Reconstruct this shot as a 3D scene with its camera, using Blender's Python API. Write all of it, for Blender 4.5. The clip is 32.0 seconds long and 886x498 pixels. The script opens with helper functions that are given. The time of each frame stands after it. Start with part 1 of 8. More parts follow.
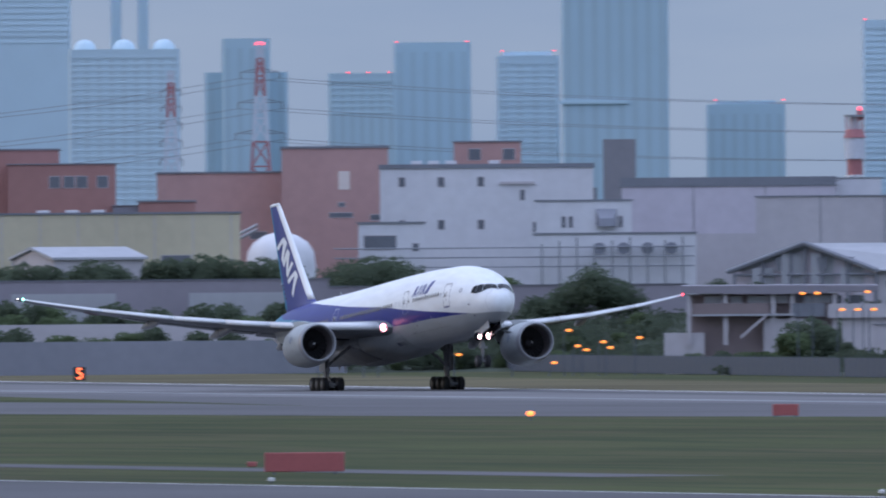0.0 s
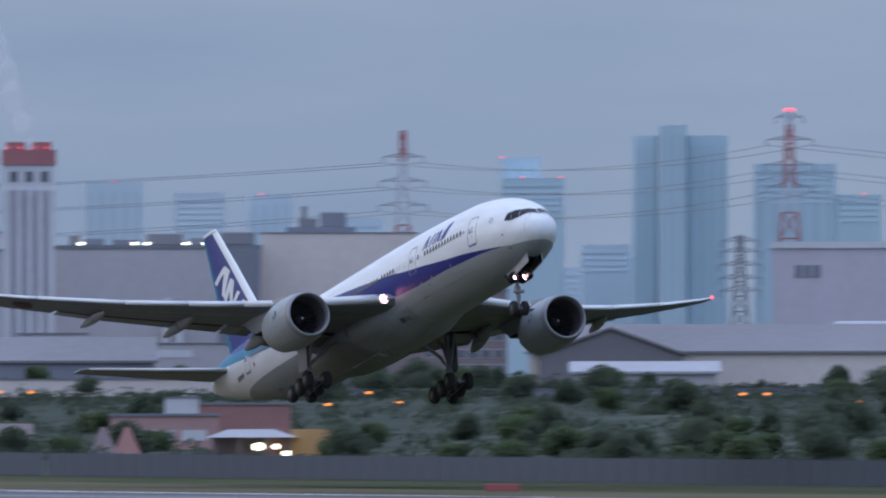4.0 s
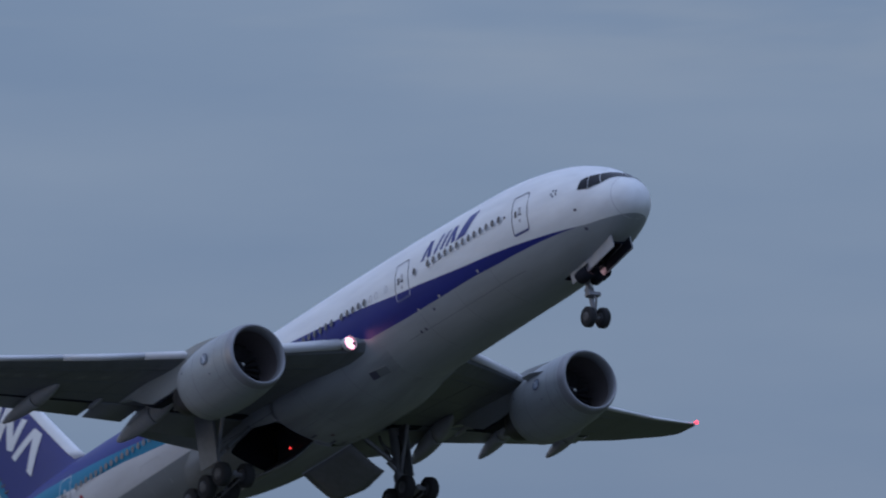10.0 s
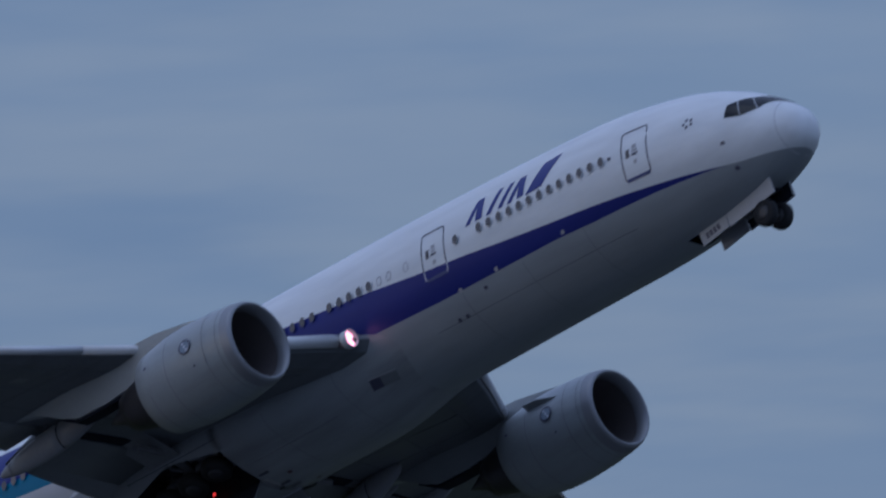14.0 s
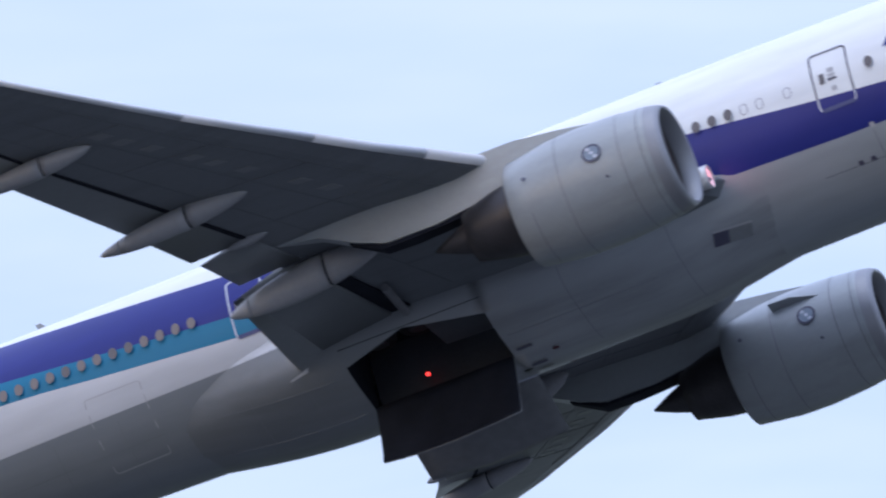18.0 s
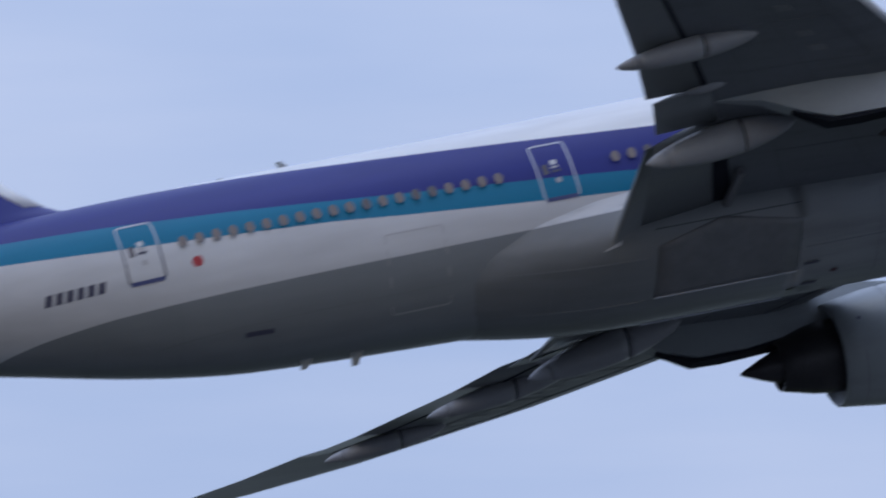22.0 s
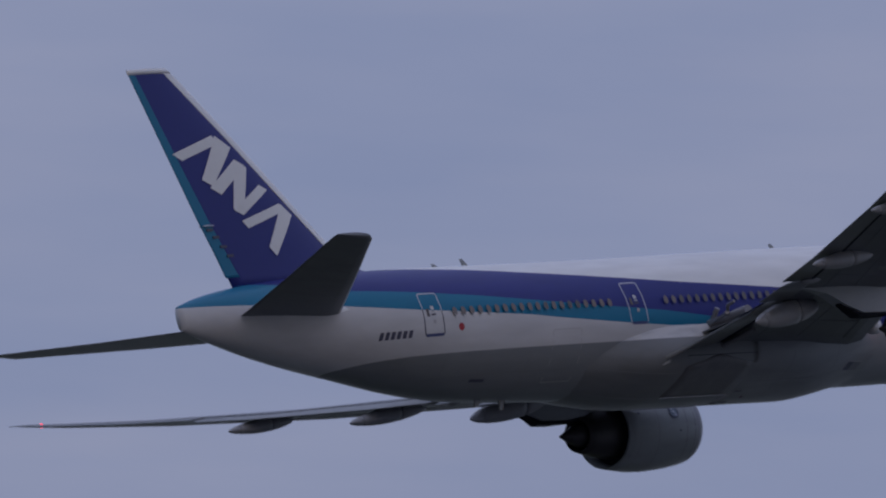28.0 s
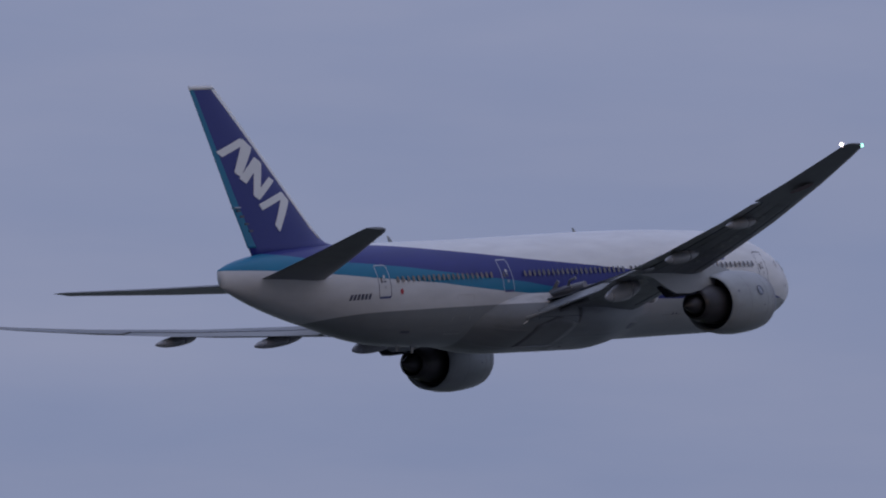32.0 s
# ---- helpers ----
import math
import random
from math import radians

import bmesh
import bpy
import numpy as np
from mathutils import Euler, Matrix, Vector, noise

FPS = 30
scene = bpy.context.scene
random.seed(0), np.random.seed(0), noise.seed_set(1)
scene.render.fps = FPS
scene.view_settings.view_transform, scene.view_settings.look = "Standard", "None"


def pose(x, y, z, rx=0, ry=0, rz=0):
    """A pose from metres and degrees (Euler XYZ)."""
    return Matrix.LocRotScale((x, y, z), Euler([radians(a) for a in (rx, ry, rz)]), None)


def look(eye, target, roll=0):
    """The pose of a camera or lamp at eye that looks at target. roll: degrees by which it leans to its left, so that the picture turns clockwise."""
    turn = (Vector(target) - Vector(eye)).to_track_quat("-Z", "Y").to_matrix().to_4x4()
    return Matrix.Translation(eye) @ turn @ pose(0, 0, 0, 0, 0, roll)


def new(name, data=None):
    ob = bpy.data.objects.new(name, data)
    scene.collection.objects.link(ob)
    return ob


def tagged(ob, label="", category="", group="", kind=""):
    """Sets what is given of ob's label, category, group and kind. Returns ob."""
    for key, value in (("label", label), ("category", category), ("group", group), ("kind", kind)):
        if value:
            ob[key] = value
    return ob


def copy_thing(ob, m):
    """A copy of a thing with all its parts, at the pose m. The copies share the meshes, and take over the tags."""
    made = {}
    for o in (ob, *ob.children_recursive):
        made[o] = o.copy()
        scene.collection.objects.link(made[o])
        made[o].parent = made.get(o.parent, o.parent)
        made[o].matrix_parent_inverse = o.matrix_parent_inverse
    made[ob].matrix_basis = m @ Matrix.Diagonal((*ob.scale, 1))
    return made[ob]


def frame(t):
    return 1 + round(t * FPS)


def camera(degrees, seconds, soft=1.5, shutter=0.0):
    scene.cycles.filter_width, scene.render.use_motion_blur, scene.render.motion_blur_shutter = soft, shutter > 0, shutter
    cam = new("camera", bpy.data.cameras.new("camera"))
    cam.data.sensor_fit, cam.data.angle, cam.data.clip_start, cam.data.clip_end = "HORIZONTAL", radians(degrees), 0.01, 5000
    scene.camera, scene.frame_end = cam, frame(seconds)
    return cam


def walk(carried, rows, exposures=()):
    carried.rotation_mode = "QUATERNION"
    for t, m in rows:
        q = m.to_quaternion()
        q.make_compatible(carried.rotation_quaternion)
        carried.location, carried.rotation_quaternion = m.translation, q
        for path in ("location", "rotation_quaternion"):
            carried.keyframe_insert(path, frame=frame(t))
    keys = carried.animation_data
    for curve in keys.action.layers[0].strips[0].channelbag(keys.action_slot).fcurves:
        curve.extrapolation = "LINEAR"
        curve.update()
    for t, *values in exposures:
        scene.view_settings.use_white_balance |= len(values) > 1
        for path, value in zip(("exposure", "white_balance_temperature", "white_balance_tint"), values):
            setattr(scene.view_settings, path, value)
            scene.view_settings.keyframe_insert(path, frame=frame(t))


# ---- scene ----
# World: x runs along the take-off, the camera stands at the origin's foot, y points to the runway.
cam = camera(2.6004, 32.0, 2.0, 0.5)
EYE = 7.0


def aim(pan, tilt, roll):
    """Camera pose from compass bearing (90 = +y), tilt and lean in degrees."""
    return pose(0, 0, EYE, 90 + tilt, 0, pan - 90) @ pose(0, 0, 0, 0, 0, roll)


# seconds, pan, tilt, lean
PAN = [
    (0, 161.014, 0.176, -0.466), (0.5, 160.648, 0.176, -0.373), (1, 160.233, 0.18, -0.419),
    (1.5, 159.808, 0.188, -0.449), (2, 159.329, 0.203, -0.376), (2.5, 158.778, 0.23, -0.309),
    (3, 158.199, 0.277, -0.079), (3.5, 157.662, 0.352, -0.057), (4, 157.002, 0.413, -0.092),
    (4.5, 156.402, 0.477, -0.146), (6.5, 153.303, 1.209, 0.04), (7, 152.464, 1.604, 0.231),
    (7.5, 151.783, 1.913, -0.095), (8, 150.81, 2.182, -0.161), (8.5, 149.705, 2.531, -0.154),
    (9, 148.608, 2.999, -0.187), (9.5, 147.356, 3.452, 0.105), (10, 145.972, 3.867, 0.353),
    (10.5, 144.526, 4.302, 0.489), (11, 143.04, 4.856, 0.314), (11.5, 141.551, 5.51, 0.103),
    (12, 139.923, 6.125, -0.113), (12.5, 138.171, 6.756, -0.063), (13, 136.318, 7.385, 0.144),
    (13.5, 134.219, 8.123, 0.189), (14, 132.061, 8.722, 0.165), (14.5, 129.808, 9.355, 0.32),
    (15, 127.422, 10.039, 0.373), (15.5, 125.019, 10.808, -0.14), (17.5, 112.545, 14.542, 0.283),
    (18, 108.947, 15.624, 0.049), (18.5, 105.437, 16.598, -0.163), (19, 101.232, 17.641, -0.027),
    (19.5, 96.892, 18.393, 0.044), (20, 93.013, 19.033, 0.11), (20.5, 88.864, 19.909, 0.183),
    (21, 85.184, 20.29, 0.163), (21.5, 81.109, 20.837, 0.072), (22, 77.263, 21.137, 0.236),
    (22.5, 73.882, 21.356, 0.14), (23, 70.394, 21.713, 0.081), (23.5, 67.168, 21.878, 0.213),
    (24, 64.034, 22.008, 0.228), (24.5, 60.939, 22.071, 0.405), (25, 57.848, 22.106, 0.496),
    (25.5, 54.827, 22.121, 0.537), (26, 51.76, 22.015, 0.402), (26.5, 49.062, 21.773, 0.361),
    (28.5, 40.392, 20.542, 0.242), (29, 38.666, 20.287, 0.393), (29.5, 36.988, 20.037, 0.351),
    (30, 35.51, 19.815, 0.355), (30.5, 34.084, 19.633, 0.23), (31, 32.671, 19.4, 0.184),
    (31.5, 31.442, 19.139, 0.096), (32, 30.334, 18.922, 0.088),
]
# seconds, stops, white balance over the clip
LIGHT = [(0, 0.42, 6550, 6), (4, 0.28, 6500, 5), (7, -0.28, 6050, 4), (9, -0.48, 5800, 5), (10, -0.5, 6000, 6), (11, -0.5, 6200, 6), (12, -0.6, 6300, 5), (12.6, -0.84, 5800, 5), (13.5, -0.96, 5620, 6), (14.1, -0.87, 5650, 6), (14.7, -0.4, 5750, 7),
         (15.5, 0.06, 5900, 8), (17.5, 0.6, 6500, 6), (18.3, 0.64, 6650, 10), (19, 0.57, 6600, 17), (20, 0.55, 6500, 19), (20.5, 0.47, 6500, 13), (21, 0.28, 6450, 7), (22, -0.1, 6600, 5), (23, -0.5, 6800, 5),
         (24, -0.58, 6900, 8), (26, -0.91, 6800, 13), (30, -1.06, 6750, 14), (32, -0.98, 6750, 14)]
walk(cam, [(r[0], aim(*r[1:])) for r in PAN], LIGHT)

# seconds, place of the airliner's main gear on the axis, then yaw, pitch, bank
FLIGHT = [
    (0, -1599.352, 544.899, 5.967, -0.603, 4.244, -0.028), (0.5, -1561.125, 544.306, 5.923, -0.495, 5.411, -0.003),
    (1, -1522.795, 543.771, 5.92, -0.445, 6.685, -0.018), (1.5, -1484.345, 543.332, 6.054, -0.438, 7.922, -0.077),
    (2, -1445.77, 542.991, 6.509, -0.442, 8.976, -0.184), (2.5, -1407.071, 542.738, 7.328, -0.419, 9.749, -0.297),
    (3, -1368.262, 542.545, 8.562, -0.399, 10.421, -0.41), (3.5, -1329.348, 542.405, 10.269, -0.387, 11.261, -0.49),
    (4, -1290.336, 542.31, 12.459, -0.379, 12.174, -0.556), (4.5, -1251.22, 542.271, 15.119, -0.353, 12.987, -0.642),
    (6.5, -1093.879, 542.35, 29.924, -0.481, 15.807, -0.72), (7, -1054.344, 542.377, 34.486, -0.559, 15.865, -0.739),
    (7.5, -1014.746, 542.402, 39.309, -0.597, 15.794, -0.752), (8, -975.104, 542.423, 44.34, -0.596, 15.715, -0.791),
    (8.5, -935.441, 542.441, 49.543, -0.55, 15.859, -0.895), (9, -895.777, 542.459, 54.891, -0.505, 15.983, -1.071),
    (9.5, -856.134, 542.476, 60.364, -0.496, 16.168, -1.303), (10, -816.529, 542.497, 65.947, -0.533, 16.51, -1.552),
    (10.5, -776.973, 542.522, 71.626, -0.618, 16.705, -1.72), (11, -737.468, 542.554, 77.39, -0.696, 16.737, -1.733),
    (11.5, -698.015, 542.592, 83.233, -0.78, 16.681, -1.641), (12, -658.611, 542.636, 89.152, -0.86, 16.562, -1.504),
    (12.5, -619.256, 542.686, 95.144, -0.951, 16.565, -1.409), (13, -579.95, 542.744, 101.208, -1.056, 16.672, -1.374),
    (13.5, -540.694, 542.814, 107.343, -1.158, 16.673, -1.332), (14, -501.482, 542.897, 113.55, -1.298, 16.597, -1.312),
    (14.5, -462.299, 542.988, 119.831, -1.534, 16.514, -1.275), (15, -423.123, 543.083, 126.189, -1.75, 16.597, -1.204),
    (15.5, -383.93, 543.177, 132.634, -1.895, 16.573, -1.03), (17.5, -226.738, 543.444, 159.46, -1.27, 15.998, 0.169),
    (18, -187.291, 543.453, 166.44, -1.161, 15.71, 0.306), (18.5, -147.784, 543.442, 173.519, -1.051, 15.566, 0.282),
    (19, -108.22, 543.417, 180.687, -0.966, 15.514, 0.022), (19.5, -68.6, 543.386, 187.933, -0.945, 15.414, -0.443),
    (20, -28.929, 543.359, 195.239, -0.926, 15.438, -0.875), (20.5, 10.792, 543.343, 202.59, -0.878, 15.491, -1.193),
    (21, 50.557, 543.337, 209.975, -0.865, 15.559, -1.368), (21.5, 90.365, 543.339, 217.385, -0.888, 15.726, -1.408),
    (22, 130.215, 543.344, 224.814, -0.917, 15.911, -1.438), (22.5, 170.106, 543.345, 232.258, -0.98, 16.033, -1.432),
    (23, 210.038, 543.343, 239.713, -1.049, 16.123, -1.402), (23.5, 250.016, 543.34, 247.176, -1.098, 16.337, -1.308),
    (24, 290.037, 543.336, 254.647, -1.151, 16.543, -1.174), (24.5, 330.101, 543.333, 262.125, -1.16, 16.713, -0.973),
    (25, 370.207, 543.333, 269.612, -1.202, 16.857, -0.766), (25.5, 410.362, 543.337, 277.109, -1.187, 16.957, -0.669),
    (26, 450.569, 543.35, 284.619, -1.209, 17.031, -0.583), (26.5, 490.837, 543.376, 292.148, -1.371, 17.011, -0.524),
    (28.5, 652.593, 543.64, 322.473, -1.846, 17.255, -0.245), (29, 693.172, 543.73, 330.094, -2.017, 17.282, -0.134),
    (29.5, 733.8, 543.828, 337.729, -2.161, 17.343, -0.042), (30, 774.468, 543.931, 345.377, -2.277, 17.363, 0.008),
    (30.5, 815.167, 544.038, 353.035, -2.337, 17.37, 0.003), (31, 855.883, 544.144, 360.698, -2.378, 17.35, -0.029),
    (31.5, 896.608, 544.249, 368.363, -2.409, 17.384, -0.065), (32, 937.338, 544.351, 376.028, -2.437, 17.371, -0.11),
]

# ---- light ----
SUN_EL, SUN_AZ = 4.0, 205.0
world = bpy.data.worlds.new("evening_sky")
scene.world = world
world.use_nodes = True


def sky():
    nt = world.node_tree
    nt.nodes.clear()
    out = nt.nodes.new("ShaderNodeOutputWorld")
    bg = nt.nodes.new("ShaderNodeBackground")
    tex = nt.nodes.new("ShaderNodeTexSky")
    tex.sky_type, tex.sun_disc = "NISHITA", False
    tex.sun_elevation, tex.sun_rotation = radians(12), radians(SUN_AZ)
    tex.air_density, tex.dust_density, tex.ozone_density = 1.2, 3.0, 2.0
    # an overcast veil over the clear sky, three times as bright at the zenith as at the horizon, with thin streaks
    co = nt.nodes.new("ShaderNodeTexCoord")
    sep = nt.nodes.new("ShaderNodeSeparateXYZ")
    nt.links.new(co.outputs["Generated"], sep.inputs[0])
    grad = nt.nodes.new("ShaderNodeMapRange")
    grad.inputs["From Min"].default_value, grad.inputs["From Max"].default_value = 0.0, 1.0
    grad.inputs["To Min"].default_value, grad.inputs["To Max"].default_value = 0.95, 3.4
    nt.links.new(sep.outputs["Z"], grad.inputs["Value"])
    mp = nt.nodes.new("ShaderNodeMapping")
    mp.inputs["Scale"].default_value = (16, 16, 75)
    mp.inputs["Rotation"].default_value = (0.05, 0.03, 0.4)
    n1 = nt.nodes.new("ShaderNodeTexNoise")
    n1.inputs["Scale"].default_value, n1.inputs["Detail"].default_value, n1.inputs["Roughness"].default_value = 1.5, 5.0, 0.5
    ramp = nt.nodes.new("ShaderNodeValToRGB")
    ramp.color_ramp.elements[0].position, ramp.color_ramp.elements[1].position = 0.35, 0.8
    ramp.color_ramp.elements[0].color = (0.2, 0.268, 0.42, 1)
    ramp.color_ramp.elements[1].color = (0.265, 0.325, 0.46, 1)
    # a belt of paler cloud streaks low over the horizon
    mp2 = nt.nodes.new("ShaderNodeMapping")
    mp2.inputs["Scale"].default_value = (22, 22, 150)
    mp2.inputs["Rotation"].default_value = (0.02, 0.05, 0.1)
    n2 = nt.nodes.new("ShaderNodeTexNoise")
    n2.inputs["Scale"].default_value, n2.inputs["Detail"].default_value, n2.inputs["Roughness"].default_value = 1.3, 6.0, 0.55
    puff = nt.nodes.new("ShaderNodeMapRange")
    puff.interpolation_type = "SMOOTHSTEP"
    puff.inputs["From Min"].default_value, puff.inputs["From Max"].default_value = 0.4, 0.68
    belt = nt.nodes.new("ShaderNodeValToRGB")
    e = belt.color_ramp.elements
    e[0].position, e[0].color = 0.073, (0, 0, 0, 1)
    e[1].position, e[1].color = 0.3, (0.05, 0.05, 0.05, 1)
    for pos, v in ((0.09, 0.75), (0.115, 0.85), (0.14, 0.3), (0.19, 0.12)):
        e.new(pos).color = (v, v, v, 1)
    fac = nt.nodes.new("ShaderNodeMath")
    fac.operation = "MULTIPLY"
    veil = nt.nodes.new("ShaderNodeMix")
    veil.data_type = "RGBA"
    veil.inputs["B"].default_value = (0.46, 0.465, 0.505, 1)
    nt.links.new(co.outputs["Generated"], mp2.inputs["Vector"])
    nt.links.new(mp2.outputs["Vector"], n2.inputs["Vector"])
    bank = nt.nodes.new("ShaderNodeValToRGB")
    for el, (pos, v) in zip(bank.color_ramp.elements, ((0.086, 0.0), (0.131, 0.0))):
        el.position, el.color = pos, (v, v, v, 1)
    bank.color_ramp.elements.new(0.103).color = (0.18, 0.16, 0.16, 1)
    bank.color_ramp.elements.new(0.118).color = (0.18, 0.16, 0.16, 1)
    cover = nt.nodes.new("ShaderNodeMath")
    nt.links.new(sep.outputs["Z"], bank.inputs["Fac"])
    nt.links.new(n2.outputs["Fac"], cover.inputs[0])
    nt.links.new(bank.outputs["Color"], cover.inputs[1])
    nt.links.new(cover.outputs["Value"], puff.inputs["Value"])
    nt.links.new(sep.outputs["Z"], belt.inputs["Fac"])
    nt.links.new(puff.outputs["Result"], fac.inputs[0])
    nt.links.new(belt.outputs["Color"], fac.inputs[1])
    nt.links.new(fac.outputs["Value"], veil.inputs["Factor"])
    mul = nt.nodes.new("ShaderNodeVectorMath")
    mul.operation = "SCALE"
    mix = nt.nodes.new("ShaderNodeMix")
    mix.data_type = "RGBA"
    mix.inputs["Factor"].default_value = 0.97
    nt.links.new(co.outputs["Generated"], mp.inputs["Vector"])
    nt.links.new(mp.outputs["Vector"], n1.inputs["Vector"])
    nt.links.new(n1.outputs["Fac"], ramp.inputs["Fac"])
    nt.links.new(ramp.outputs["Color"], veil.inputs["A"])
    nt.links.new(veil.outputs["Result"], mul.inputs[0])
    nt.links.new(grad.outputs["Result"], mul.inputs["Scale"])
    nt.links.new(tex.outputs["Color"], mix.inputs["A"])
    nt.links.new(mul.outputs["Vector"], mix.inputs["B"])
    # the veil is a little rosier overhead than near the horizon
    rosy = nt.nodes.new("ShaderNodeValToRGB")
    rosy.color_ramp.elements[0].position, rosy.color_ramp.elements[0].color = 0.2, (0.957, 0.957, 0.957, 1)
    rosy.color_ramp.elements[1].position, rosy.color_ramp.elements[1].color = 0.3, (1.012, 0.932, 0.968, 1)
    flush = nt.nodes.new("ShaderNodeVectorMath")
    flush.operation = "MULTIPLY"
    nt.links.new(sep.outputs["Z"], rosy.inputs["Fac"])
    nt.links.new(mix.outputs["Result"], flush.inputs[0])
    nt.links.new(rosy.outputs["Color"], flush.inputs[1])
    nt.links.new(flush.outputs["Vector"], bg.inputs["Color"])
    bg.inputs["Strength"].default_value = 1.045
    nt.links.new(bg.outputs["Background"], out.inputs["Surface"])


sky()
sun = new("sun", bpy.data.lights.new("sun", "SUN"))
sun.data.energy, sun.data.angle, sun.data.color = 0.25, radians(30), (0.9, 0.93, 1.0)
sun.matrix_world = look((-60, -150, 600), (0, 0, 0))


# ---- materials ----
def material(name, colour, rough=0.6, metal=0.0, var=0.12, scale=1.0, bump=0.0, spec=0.5, fine=8.0, coat=0.0):
    """A surface with two scales of variation round its base colour, and fine relief."""
    m = bpy.data.materials.new(name)
    m.use_nodes = True
    nt = m.node_tree
    b = nt.nodes["Principled BSDF"]
    b.inputs["Roughness"].default_value, b.inputs["Metallic"].default_value = rough, metal
    b.inputs["Specular IOR Level"].default_value = spec
    b.inputs["Coat Weight"].default_value = coat
    co = nt.nodes.new("ShaderNodeTexCoord")
    big, small = nt.nodes.new("ShaderNodeTexNoise"), nt.nodes.new("ShaderNodeTexNoise")
    big.inputs["Scale"].default_value, small.inputs["Scale"].default_value = scale * 0.35, scale * fine
    big.inputs["Detail"].default_value = small.inputs["Detail"].default_value = 5
    add = nt.nodes.new("ShaderNodeMath")
    add.operation = "MULTIPLY_ADD"
    add.inputs[1].default_value = 0.45
    mr = nt.nodes.new("ShaderNodeMapRange")
    mr.inputs["From Min"].default_value, mr.inputs["From Max"].default_value = 0.45, 1.0
    mr.inputs["To Min"].default_value, mr.inputs["To Max"].default_value = 1 - var, 1 + var
    mul = nt.nodes.new("ShaderNodeVectorMath")
    mul.operation = "SCALE"
    mul.inputs[0].default_value = colour
    nt.links.new(co.outputs["Object"], big.inputs["Vector"])
    nt.links.new(co.outputs["Object"], small.inputs["Vector"])
    nt.links.new(small.outputs["Fac"], add.inputs[0])
    nt.links.new(big.outputs["Fac"], add.inputs[2])
    nt.links.new(add.outputs["Value"], mr.inputs["Value"])
    nt.links.new(mr.outputs["Result"], mul.inputs["Scale"])
    nt.links.new(mul.outputs["Vector"], b.inputs["Base Color"])
    if bump:
        bp = nt.nodes.new("ShaderNodeBump")
        bp.inputs["Strength"].default_value, bp.inputs["Distance"].default_value = bump, 0.02
        nt.links.new(small.outputs["Fac"], bp.inputs["Height"])
        nt.links.new(bp.outputs["Normal"], b.inputs["Normal"])
    return m


def glow(name, colour, strength):
    m = bpy.data.materials.new(name)
    m.use_nodes = True
    b = m.node_tree.nodes["Principled BSDF"]
    b.inputs["Base Color"].default_value = (*colour, 1)
    b.inputs["Emission Color"].default_value, b.inputs["Emission Strength"].default_value = (*colour, 1), strength
    return m


def ramp_of(nt, source, stops):
    """A piecewise line through stops (x, value), both in metres, as nodes."""
    lo, hi = stops[0][0], stops[-1][0]
    mr = nt.nodes.new("ShaderNodeMapRange")
    mr.inputs["From Min"].default_value, mr.inputs["From Max"].default_value = lo, hi
    nt.links.new(source, mr.inputs["Value"])
    cr = nt.nodes.new("ShaderNodeValToRGB")
    els = cr.color_ramp.elements
    while len(els) < len(stops):
        els.new(0.5)
    for e, (x, v) in zip(els, stops):
        e.position = (x - lo) / (hi - lo)
        g = (v + 5) / 20
        e.color = (g, g, g, 1)
    nt.links.new(mr.outputs["Result"], cr.inputs["Fac"])
    back = nt.nodes.new("ShaderNodeMath")
    back.operation = "MULTIPLY_ADD"
    back.inputs[1].default_value, back.inputs[2].default_value = 20, -5
    nt.links.new(cr.outputs["Color"], back.inputs[0])
    return back.outputs["Value"]


def above(nt, z, line):
    g = nt.nodes.new("ShaderNodeMath")
    g.operation = "GREATER_THAN"
    nt.links.new(z, g.inputs[0])
    nt.links.new(line, g.inputs[1])
    return g.outputs["Value"]


def fore_aft_tone(nt, station, base, fore_gain, aft_gain):
    """Grey paint, lighter forward of the engines and darker behind them."""
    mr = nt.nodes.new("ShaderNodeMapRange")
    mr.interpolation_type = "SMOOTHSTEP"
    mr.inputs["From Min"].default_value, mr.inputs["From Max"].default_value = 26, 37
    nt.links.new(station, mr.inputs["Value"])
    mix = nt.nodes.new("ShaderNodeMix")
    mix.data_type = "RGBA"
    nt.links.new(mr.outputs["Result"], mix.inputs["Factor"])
    mix.inputs["A"].default_value = (*[fore_gain * c for c in base], 1)
    mix.inputs["B"].default_value = (*[aft_gain * c for c in base], 1)
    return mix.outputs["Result"]


